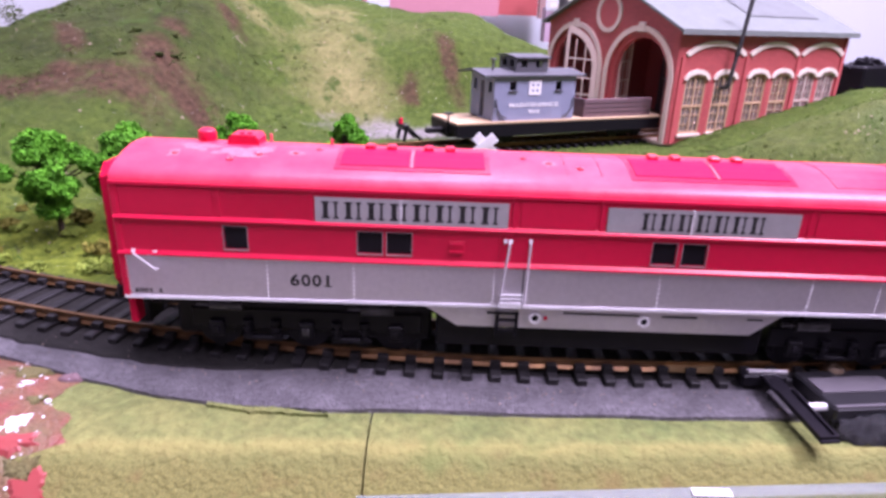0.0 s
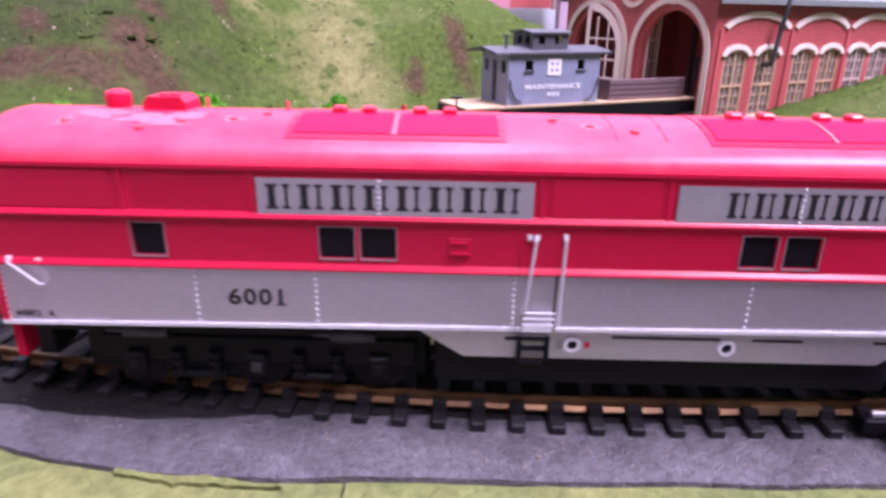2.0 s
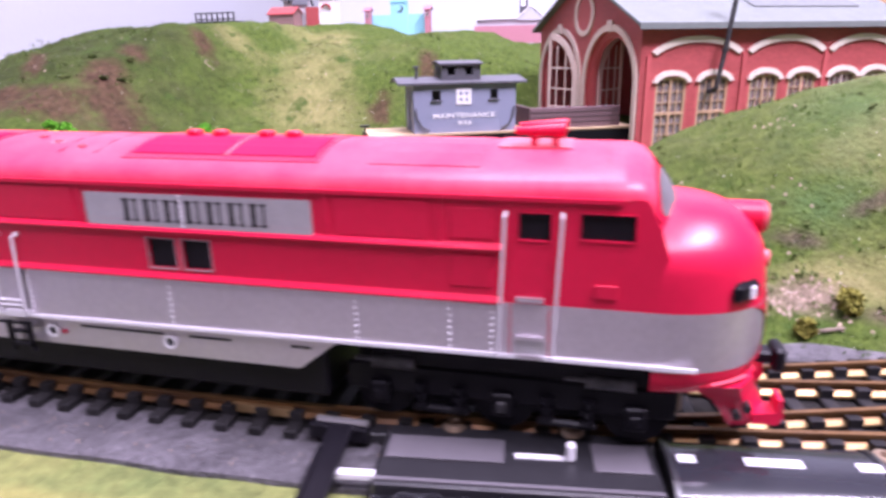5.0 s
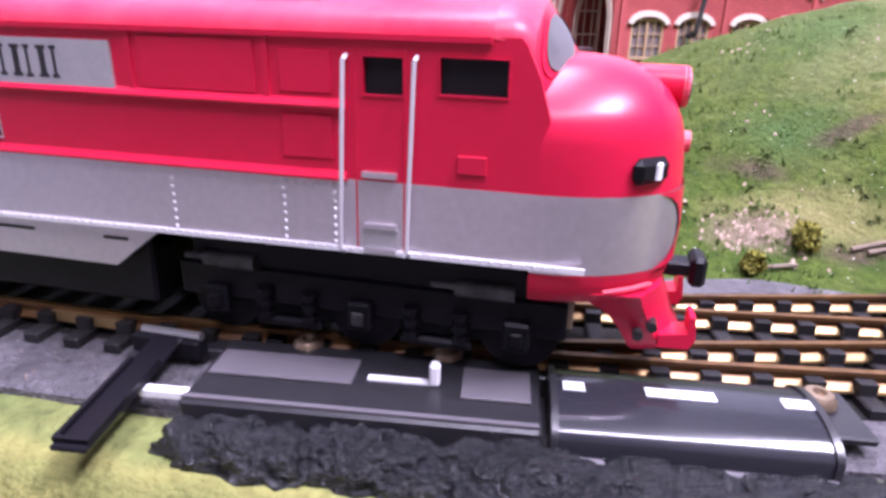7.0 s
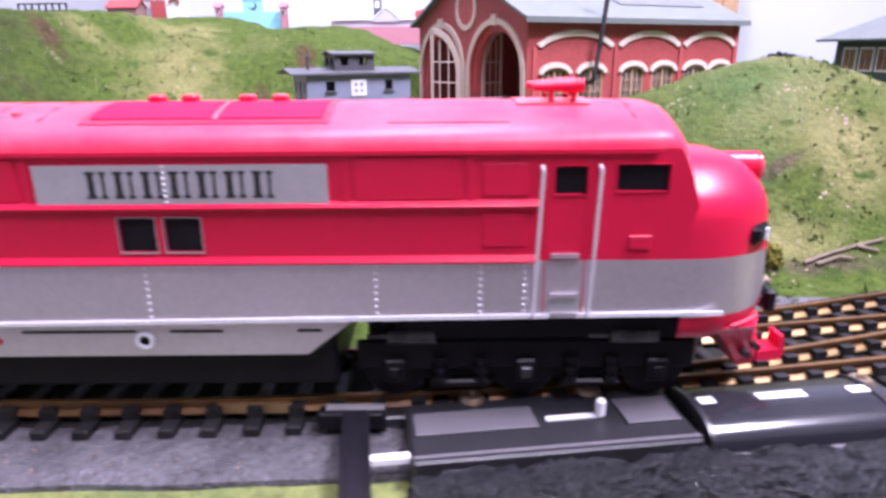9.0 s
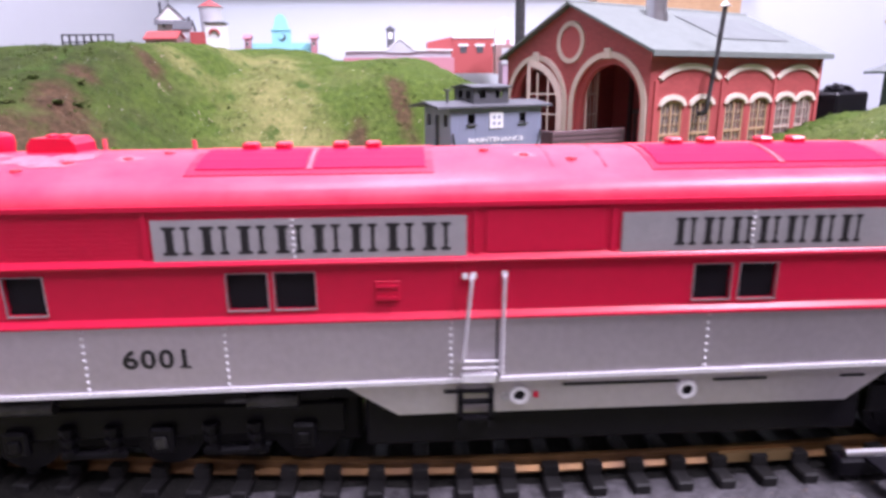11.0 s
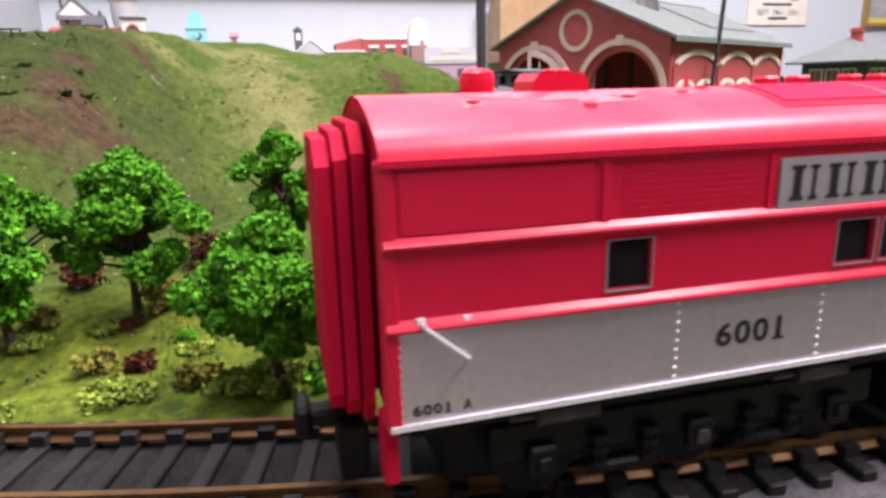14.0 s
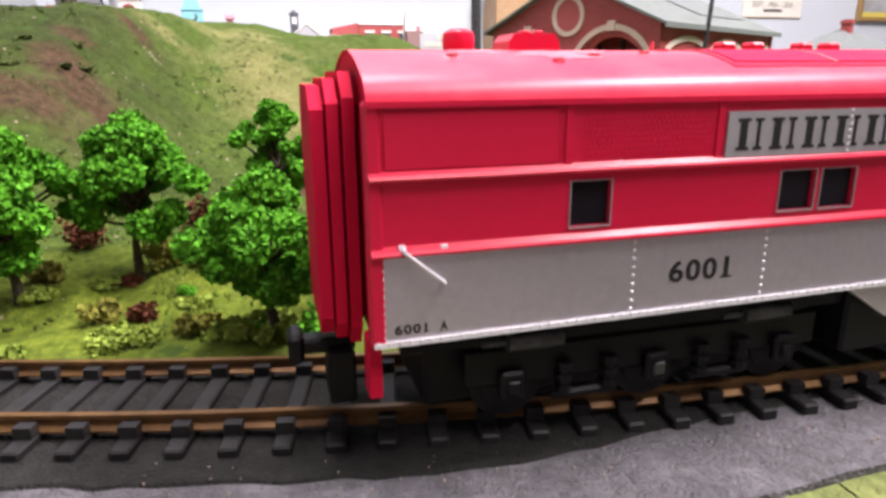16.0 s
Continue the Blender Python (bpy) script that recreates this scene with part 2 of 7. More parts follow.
def ground(x, y):
    foot = 0.07 + 0.14 * smooth01(-0.11, -0.03, x)
    s = smooth01(foot, foot + 0.28, y + 0.012 * wob(x, y, 9, 3))
    h = -0.0052 + (crest_line(x) + 0.0052) * s - 0.010 * smooth01(foot + 0.30, foot + 0.42, y)
    h += 0.007 * smooth01(0.07, 0.12, y) * (1 - s)
    # the knoll beside the engine house
    u = (x - 0.309) / (0.175 if x < 0.309 else 0.138)
    v = (y - 0.167) / (0.114 if y < 0.167 else 0.043)
    h += 0.0530 * (1 - smooth01(0.0, 1.0, math.hypot(u, v)))
    rough = smooth01(0.055, 0.10, y)
    h += rough * (0.004 * wob(x, y, 22, 1) * (0.3 + s) + 0.0018 * wob(x, y, 70, 2) + 0.0009 * wob(x, y, 190, 5))
    # the yard round the engine house stays level
    ux, vy = (x - 0.2222) * 0.8755 + (y - 0.2832) * 0.4833, -(x - 0.2222) * 0.4833 + (y - 0.2832) * 0.8755
    lip = -0.030 + 0.026 * smooth01(-0.02, 0.02, ux)
    yard = smooth01(-0.26, -0.17, ux) * (1 - smooth01(0.20, 0.24, ux)) * smooth01(lip, 0.002, vy) * (1 - smooth01(0.10, 0.17, vy))
    h = h * (1 - yard) + 0.0012 * yard
    # the bank that rises along the engine house's side wall
    if ux > 0.0 and vy < 0.001:
        rise = (0.003 + 0.152 * min(ux, 0.21)) * smooth01(0.0, 0.015, ux) * (1 - smooth01(0.24, 0.32, ux)) * (1 - smooth01(0.025, 0.10, -vy))
        h = max(h, rise + 0.0010 * wob(x, y, 90, 6))
    return h


def bank(x, y):
    """The foam bank in front of the track: level, then rounding down to the table's edge."""
    edge = bank_edge(x)
    d = max(0.0, edge - y)
    return -0.0062 - 0.0005 * smooth01(-0.004, 0.004, edge + 0.003 - y) - (0.4 * d if d < 0.002 else 0.0008 + 0.75 * (d - 0.002)) + 0.00025 * wob(x, y, 160, 4) + 0.0006 * wob(x, y, 30, 9) * smooth01(0.0, 0.006, d)


def terrain_material():
    m = bpy.data.materials.new("scenery_turf")
    m.use_nodes = True
    nt = m.node_tree
    n, link = nt.nodes, nt.links.new
    b = n["Principled BSDF"]
    b.inputs["Roughness"].default_value = 0.95
    b.inputs["Specular IOR Level"].default_value = 0.1
    tc = n.new("ShaderNodeTexCoord")

    def tex(scale, detail=6, rough=0.6):
        t = n.new("ShaderNodeTexNoise")
        t.inputs["Scale"].default_value, t.inputs["Detail"].default_value, t.inputs["Roughness"].default_value = scale, detail, rough
        link(tc.outputs["Object"], t.inputs["Vector"])
        return t.outputs["Fac"]

    def ramp(fac, lo, hi, a=(0, 0, 0), c=(1, 1, 1)):
        r = n.new("ShaderNodeValToRGB")
        r.color_ramp.elements[0].position, r.color_ramp.elements[1].position = lo, hi
        r.color_ramp.elements[0].color, r.color_ramp.elements[1].color = (*a, 1), (*c, 1)
        link(fac, r.inputs["Fac"])
        return r.outputs["Color"]

    def mix(fac, a, c):
        x = n.new("ShaderNodeMix")
        x.data_type = "RGBA"
        for key, v in (("A", a), ("B", c)):
            if isinstance(v, tuple):
                x.inputs[key].default_value = (*v, 1)
            else:
                link(v, x.inputs[key])
        link(fac, x.inputs["Factor"])
        return x.outputs["Result"]
    base = ramp(tex(260, 6, 0.75), 0.32, 0.68, (0.024, 0.046, 0.008), (0.092, 0.132, 0.024))
    straw = ramp(tex(420, 5, 0.75), 0.3, 0.7, (0.090, 0.092, 0.034), (0.215, 0.205, 0.090))
    earth = ramp(tex(240, 5, 0.7), 0.3, 0.7, (0.026, 0.016, 0.010), (0.110, 0.062, 0.037))
    edge = tex(45, 6, 0.7)

    def blob(cx, cy, rx, ry, turn=0.0, soft=0.5):
        """A patch with a ragged rim, one inside and nought outside."""
        mp = n.new("ShaderNodeMapping")
        mp.vector_type = "TEXTURE"
        mp.inputs["Location"].default_value = (cx, cy, 0)
        mp.inputs["Rotation"].default_value = (0, 0, radians(turn))
        mp.inputs["Scale"].default_value = (rx, ry, 1000)
        link(tc.outputs["Object"], mp.inputs["Vector"])
        ln = n.new("ShaderNodeVectorMath")
        ln.operation = "LENGTH"
        link(mp.outputs["Vector"], ln.inputs[0])
        ad = n.new("ShaderNodeMath")
        ad.operation = "MULTIPLY_ADD"
        link(edge, ad.inputs[0])
        ad.inputs[1].default_value = 2.4
        link(ln.outputs["Value"], ad.inputs[2])
        return mapped(ad.outputs[0], 2.2 + soft * 0.4, 2.2 - soft)

    def faded(v, k):
        f = n.new("ShaderNodeMath")
        f.operation = "MULTIPLY"
        link(v, f.inputs[0])
        f.inputs[1].default_value = k
        return f.outputs[0]

    def mapped(v, lo, hi):
        r = n.new("ShaderNodeMapRange")
        r.inputs["From Min"].default_value, r.inputs["From Max"].default_value = lo, hi
        link(v, r.inputs["Value"])
        return r.outputs["Result"]
    lush = ramp(tex(330, 6, 0.75), 0.32, 0.68, (0.038, 0.068, 0.007), (0.200, 0.245, 0.028))
    tan = ramp(tex(500, 4, 0.7), 0.3, 0.7, (0.10, 0.075, 0.05), (0.27, 0.205, 0.15))
    c = mix(ramp(tex(12, 5, 0.65), 0.54, 0.74, (0, 0, 0), (0.45, 0.45, 0.45)), base, straw)
    beige = ramp(tex(420, 5, 0.75), 0.3, 0.7, (0.15, 0.135, 0.050), (0.34, 0.30, 0.135))
    for q in ((-0.014, 0.365, 0.026, 0.056, 0), (0.016, 0.330, 0.026, 0.030, 0), (-0.030, 0.430, 0.030, 0.022, 20), (-0.066, 0.358, 0.018, 0.012, 0), (0.298, 0.113, 0.014, 0.012, 0), (0.275, 0.083, 0.018, 0.007, 0), (0.302, 0.100, 0.010, 0.008, 0), (0.316, 0.170, 0.028, 0.018, 0), (0.285, 0.128, 0.018, 0.010, 20), (0.345, 0.150, 0.025, 0.008, 0), (0.310, 0.116, 0.018, 0.014, 0), (0.300, 0.136, 0.012, 0.010, 0), (0.262, 0.088, 0.014, 0.006, 0)):
        c = mix(faded(blob(*q, 0.9), 0.6), c, beige)
    c = mix(blob(0.060, 0.300, 0.060, 0.022, 10, 0.6), c, ramp(tex(600, 4), 0.3, 0.7, (0.15, 0.135, 0.13), (0.28, 0.26, 0.25)))
    c = mix(faded(blob(0.330, 0.160, 0.110, 0.060, 0, 1.0), 0.5), c, straw)
    c = mix(blob(-0.060, 0.078, 0.150, 0.040, 0, 0.8), c, lush)
    for q in ((0.283, 0.140, 0.022, 0.024, -40), (0.266, 0.108, 0.012, 0.008, 0)):
        c = mix(faded(blob(*q, 1.0), 0.6), c, ramp(tex(300, 5, 0.7), 0.3, 0.7, (0.020, 0.060, 0.016), (0.075, 0.150, 0.050)))
    dark = ramp(tex(150, 6, 0.75), 0.3, 0.7, (0.012, 0.021, 0.006), (0.050, 0.062, 0.018))
    for q in ((-0.150, 0.240, 0.090, 0.060, 0), (-0.120, 0.330, 0.050, 0.030, 0), (-0.105, 0.285, 0.050, 0.040, 0), (-0.190, 0.300, 0.060, 0.050, 0), (-0.055, 0.215, 0.030, 0.020, 0)):
        c = mix(faded(blob(*q, 1.2), 0.95), c, dark)
    for q in ((-0.080, 0.238, 0.026, 0.016, -25), (-0.100, 0.212, 0.030, 0.018, 0), (-0.092, 0.250, 0.016, 0.014, 40), (-0.096, 0.280, 0.010, 0.008, 0), (-0.078, 0.330, 0.012, 0.008, -30), (-0.142, 0.199, 0.036, 0.012, 0), (-0.125, 0.213, 0.016, 0.014, 0), (0.077, 0.380, 0.008, 0.026, 20), (0.000, 0.190, 0.022, 0.008, 0), (0.049, 0.348, 0.009, 0.012, 0), (-0.148, 0.254, 0.026, 0.007, -53), (-0.073, 0.228, 0.012, 0.010, 0)):
        c = mix(faded(blob(*q, 0.5), 0.9), c, earth)
    for q in ((0.258, 0.0985, 0.010, 0.0026, -12), (0.2815, 0.1066, 0.010, 0.0020, 16), (0.282, 0.076, 0.020, 0.004, 0)):
        c = mix(faded(blob(*q, 0.6), 0.8), c, ramp(tex(350, 5, 0.7), 0.3, 0.7, (0.030, 0.024, 0.018), (0.130, 0.095, 0.066)))
    c = mix(blob(0.257, 0.081, 0.012, 0.0065, 0, 0.6), c, tan)
    c = mix(ramp(tex(60, 4, 0.6), 0.60, 0.68), c, (0.040, 0.072, 0.013))
    c = mix(ramp(tex(900, 2), 0.725, 0.745), c, (0.72, 0.68, 0.60))
    link(c, b.inputs["Base Color"])
    bp = n.new("ShaderNodeBump")
    bp.inputs["Distance"].default_value = 0.0018
    link(tex(700, 5, 0.7), bp.inputs["Height"])
    link(bp.outputs["Normal"], b.inputs["Normal"])
    return m


M_TURF = terrain_material()


def sheet(bm, x0, x1, y0, y1, nx, ny, fn):
    g = [[bm.verts.new((x0 + (x1 - x0) * i / nx, y0 + (y1 - y0) * j / ny, 0)) for i in range(nx + 1)] for j in range(ny + 1)]
    for r in g:
        for v in r:
            v.co.z = fn(v.co.x, v.co.y)
    for j in range(ny):
        for i in range(nx):
            bm.faces.new((g[j][i], g[j][i + 1], g[j + 1][i + 1], g[j + 1][i]))
    return bm


solo("ground", sheet(B(), -0.40, 0.95, 0.022, 0.80, 400, 240, ground), M_TURF, "green and brown flocked scenery ground of the layout", "ground", kind="structure", smooth=True)
solo("ground_far", sheet(B(), -0.40, 0.95, 0.799, 1.32, 60, 24, ground), M_TURF, "flocked scenery ground behind the hill", "ground", kind="structure", smooth=True)
def bank_material():
    """Yellow-green painted foam: smooth on top, a yellower line along the edge, mossy flock below it."""
    m = mat("yellow_green_foam", (0.166, 0.168, 0.054), 0.85, second=(0.082, 0.116, 0.035), scale=48, mix=0.9, bump=0.0011, bump_scale=620, fine=0.28)
    n, link = m.node_tree.nodes, m.node_tree.links.new
    b = n["Principled BSDF"]
    b.inputs["Specular IOR Level"].default_value = 0.2
    top = b.inputs["Base Color"].links[0].from_socket
    tc = n.new("ShaderNodeTexCoord")
    sep = n.new("ShaderNodeSeparateXYZ")
    link(tc.outputs["Object"], sep.inputs[0])

    def tex(scale, detail=4):
        t = n.new("ShaderNodeTexNoise")
        t.inputs["Scale"].default_value, t.inputs["Detail"].default_value = scale, detail
        link(tc.outputs["Object"], t.inputs["Vector"])
        return t.outputs["Fac"]

    def op(kind, a, c, e=None):
        k = n.new("ShaderNodeMath")
        k.operation = kind
        for i, v in enumerate((a, c, e)):
            if v is None:
                continue
            if isinstance(v, float):
                k.inputs[i].default_value = v
            else:
                link(v, k.inputs[i])
        return k.outputs[0]

    def step(v, lo, hi):
        r = n.new("ShaderNodeMapRange")
        r.inputs["From Min"].default_value, r.inputs["From Max"].default_value = lo, hi
        link(v, r.inputs["Value"])
        return r.outputs["Result"]

    def mix(f, a, c):
        x = n.new("ShaderNodeMix")
        x.data_type = "RGBA"
        for key, v in (("A", a), ("B", c)):
            if isinstance(v, tuple):
                x.inputs[key].default_value = (*v, 1)
            else:
                link(v, x.inputs[key])
        link(f, x.inputs["Factor"])
        return x.outputs["Result"]
    d = op("MULTIPLY_ADD", sep.outputs[0], -0.045, sep.outputs[1])
    d = op("MULTIPLY_ADD", tex(110.0, 5), 0.0060, d)
    moss = mix(step(tex(2300.0, 6), 0.25, 0.75), (0.075, 0.080, 0.023), (0.180, 0.165, 0.050))
    moss = mix(op("MULTIPLY", step(tex(160.0, 4), 0.55, 0.70), 0.6), moss, (0.13, 0.095, 0.032))
    c = mix(step(d, -0.0225, -0.0285), top, moss)
    ridge = op("MULTIPLY", step(d, -0.0205, -0.0230), step(d, -0.0262, -0.0236))
    c = mix(op("MULTIPLY", ridge, 0.30), c, (0.30, 0.25, 0.08))
    c = mix(op("MULTIPLY", step(tex(55.0, 3), 0.62, 0.72), 0.55), c, (0.10, 0.13, 0.035))
    link(c, b.inputs["Base Color"])
    return m


M_BANK = bank_material()


def bank_edge(x):
    return -0.0235 + 0.045 * (x - 0.06) + 0.0006 * wob(x, 0, 40, 8)


for a, b in ((-0.36, 0.0602), (0.0606, 0.62)):
    k = int((b - a) / 0.0026)
    xs = [a + (b - a) * i / k for i in range(k + 1)]
    bm = loft(B(), [[(x, y, bank(x, y)) for y in [0.026 - (0.026 - bank_edge(x)) * f / 20 for f in range(21)] + [bank_edge(x) - 0.055 * (f / 40) ** 1.4 for f in range(1, 41)]] for x in xs])
    solo("foam_bank", bm, M_BANK, "yellow-green painted foam bank along the track", "ground", kind="structure", smooth=True)
solo("table_top", box(B(), -0.38, -0.060, -0.075, 0.94, 1.31, -0.055), M_DECK, "plywood table under the scenery", "table top", kind="structure")


# ---- the room ----
def room():
    x0, x1, y0, y1, z0, z1 = -0.40, 2.6, -1.6, 1.32, -0.95, 1.45
    t = 0.05
    # The dark southeast box is no room wall: added to darken reflections.
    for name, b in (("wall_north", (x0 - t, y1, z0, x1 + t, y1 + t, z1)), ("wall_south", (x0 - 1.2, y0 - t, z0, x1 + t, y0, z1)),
                    ("reflection_panel", (0.55, -0.80, z0, x1, -0.75, z1)), ("wall_east", (x1, y0, z0, x1 + t, y1, z1)), ("wall_west", (x0 - t, 0.35, z0, x0, y1, z1)),
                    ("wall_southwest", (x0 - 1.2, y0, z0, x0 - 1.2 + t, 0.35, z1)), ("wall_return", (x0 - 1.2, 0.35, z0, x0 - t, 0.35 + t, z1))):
        solo(name, box(B(), *b), M_DARKREFLECT if name == "reflection_panel" else M_DIMWALL if name in ("wall_south", "wall_east") else M_GREYWALL if name == "wall_west" else M_WALL, "unseen dark panel added to dim the silver's reflections" if name == "reflection_panel" else "pale grey-white room wall, unseen sides toned for reflections", "wall", kind="structure")
    solo("floor", box(B(), x0 - 1.2, y0, z0 - t, x1, y1, z0), M_FLOOR, "unseen room floor, made pale to brighten reflections", "floor", kind="structure")
    solo("ceiling", box(B(), x0 - 1.2, y0, z1, x1, y1, z1 + t), M_CEIL, "white room ceiling", "ceiling", kind="structure")


room()


# ---- the red and silver locomotive ----
def lettering(text, height, x, z, width=None, bold=0.0):
    """A mesh of the built-in font, standing in the x-z plane, its lower left corner at x, z."""
    cu = bpy.data.curves.new("lettering", "FONT")
    cu.body, cu.size, cu.extrude, cu.offset = text, height * 1.38, 0.00004, bold * height
    ob = bpy.data.objects.new("lettering", cu)
    me = bpy.data.meshes.new_from_object(ob)
    xs = [v.co.x for v in me.vertices]
    ys = [v.co.y for v in me.vertices]
    k = width / (max(xs) - min(xs)) if width else height / (max(ys) - min(ys))
    kz = height / (max(ys) - min(ys))
    x0, y0 = min(xs), min(ys)
    for v in me.vertices:
        v.co = Vector((x + (v.co.x - x0) * k, -v.co.z, z + (v.co.y - y0) * kz))
    bpy.data.objects.remove(ob)
    bpy.data.curves.remove(cu)
    return me


def letter_blocks(bm, x0, x1, z0, z1, count, y):
    """A row of plain dark shapes in the place of a company's name: a thick and a thin upright, each with a foot and a head."""
    p = (x1 - x0) / count
    t = (z1 - z0) * 0.11
    for i in range(count):
        a, w = x0 + i * p, p * 0.84
        for u0, u1 in ((0.10, 0.36), (0.70, 0.82)):
            box(bm, a + w * u0, y - 0.00006, z0 + t, a + w * u1, y, z1 - t)
            for zz in (z0, z1 - t):
                box(bm, a + w * (u0 - 0.09), y - 0.00006, zz, a + w * (u1 + 0.09), y, zz + t)
    return bm


def rivets(bm, p0, p1, pitch, r, y):
    d = math.hypot(p1[0] - p0[0], p1[1] - p0[1])
    k = max(1, int(d / pitch))
    for i in range(k + 1):
        x, z = p0[0] + (p1[0] - p0[0]) * i / k, p0[1] + (p1[1] - p0[1]) * i / k
        a = [bm.verts.new((x + dx * r, y, z + dz * r)) for dx, dz in ((-1, -1), (1, -1), (1, 1), (-1, 1))]
        b = [bm.verts.new((x + dx * r * 0.5, y - r * 0.8, z + dz * r * 0.5)) for dx, dz in ((-1, -1), (1, -1), (1, 1), (-1, 1))]
        for m in range(4):
            q = (m + 1) % 4
            bm.faces.new((a[m], a[q], b[q], b[m]))
        bm.faces.new(b)
    return bm


def disc(bm, x, y0, z, r, y1, seg=18):
    return rod(bm, (x, y0, z), (x, y1, z), r, seg=seg)


def ring(bm, x, y, z, ro, ri, d, seg=20):
    rs = []
    for r, yy in ((ro, y), (ro, y - d), (ri, y - d), (ri, y)):
        rs.append([(x + r * math.cos(2 * math.pi * i / seg), yy, z + r * math.sin(2 * math.pi * i / seg)) for i in range(seg)])
    return loft(bm, rs, closed=True)


W = 0.033
ROOF = [(-0.0001, 0.0444), (0.0, 0.0451), (0.0004, 0.0460), (0.0012, 0.0468), (0.0026, 0.0475), (0.0050, 0.0484), (0.0085, 0.0495), (0.0125, 0.0503), (0.0165, 0.0505)]
ROOF = ROOF + [(W - y, z) for y, z in ROOF[-2::-1]]


def roof_z(y):
    for (a, za), (b, zb) in zip(ROOF[1:], ROOF[2:]):
        if a <= y <= b:
            return za + (zb - za) * (y - a) / (b - a)
    return 0.045


def sill(x):
    return 0.0157 + 0.0098 * x


def nose_ring(z, L, w, a0=-90.0, a1=90.0, n=22, grow=0.0):
    r = []
    for i in range(n + 1):
        a = radians(a0 + (a1 - a0) * i / n)
        c, s = max(0.0, math.cos(a)), math.sin(a)
        r.append((0.2118 + (L * 0.955 + grow) * c, 0.0165 + (0.0165 * w + grow) * math.copysign(abs(s) ** 0.78, s), z))
    return r


def truck(T, cx):
    part("truck_frame", box(box(B(), cx - 0.029, 0.0050, 0.0058, cx + 0.029, 0.0062, 0.0112, 0.0003), cx - 0.029, 0.0268, 0.0058, cx + 0.029, 0.0280, 0.0112, 0.0003), M_DARK, T, "black plastic truck side frames")
    for dx in (-0.0225, 0.0, 0.0225):
        bm = B()
        for y, s in ((0.0069, 1), (0.0257, 1)):
            rod(bm, (cx + dx, y, 0.0056), (cx + dx, y + 0.0012, 0.0056), 0.0056, seg=24)
            yy = y - 0.0002 if y < 0.01 else y + 0.0014
            rod(bm, (cx + dx, yy - 0.0002, 0.0056), (cx + dx, yy + 0.0002, 0.0056), 0.0040, seg=20)
        rod(bm, (cx + dx, 0.008, 0.0056), (cx + dx, 0.026, 0.0056), 0.0011)
        part("wheel_set", bm, M_DARK, T, smooth=True)
        part("journal_box", box(B(), cx + dx - 0.0019, 0.0036, 0.0038, cx + dx + 0.0019, 0.0052, 0.0082, 0.0004), M_DARK, T)
        part("journal_lid", box(B(), cx + dx - 0.0010, 0.0031, 0.0048, cx + dx + 0.0010, 0.0036, 0.0070, 0.0003), M_WORNGLINT if dx == 0.0 else M_DARK, T)
    for dx in (-0.0112, 0.0112):
        bm = B()
        for k in range(5):
            z = 0.0040 + 0.0009 * k
            rod(bm, (0, 0, z), (0, 0, z + 0.00089), 0.0013 if k % 2 == 0 else 0.0009)
        me = mesh_of(bm, M_DARK)
        for e in (-0.0035, 0.0035):
            part("coil_spring", me, M_DARK, T, at=pose(cx + dx + e, 0.0046, 0))
        part("swing_hanger", box(B(), cx + dx - 0.0052, 0.0042, 0.0026, cx + dx + 0.0052, 0.0056, 0.0040, 0.0004), M_DARK, T)
    part("truck_bolster", box(B(), cx - 0.0270, 0.0056, 0.0105, cx + 0.0270, 0.0274, 0.0150, 0.0004), M_DARK, T, "black plastic truck bolster under the floor")
    for dx in (-0.0195, 0.0180):
        bm = B()
        rod(bm, (cx + dx - 0.004, 0.0042, 0.0125), (cx + dx + 0.004, 0.0042, 0.0125), 0.0014, seg=12)
        rod(bm, (cx + dx - 0.0075, 0.0042, 0.0125), (cx + dx - 0.004, 0.0042, 0.0125), 0.0005)
        part("brake_cylinder", bm, M_WORNGLINT, T, "black brake cylinder with grey patches for wear and glints", smooth=True)


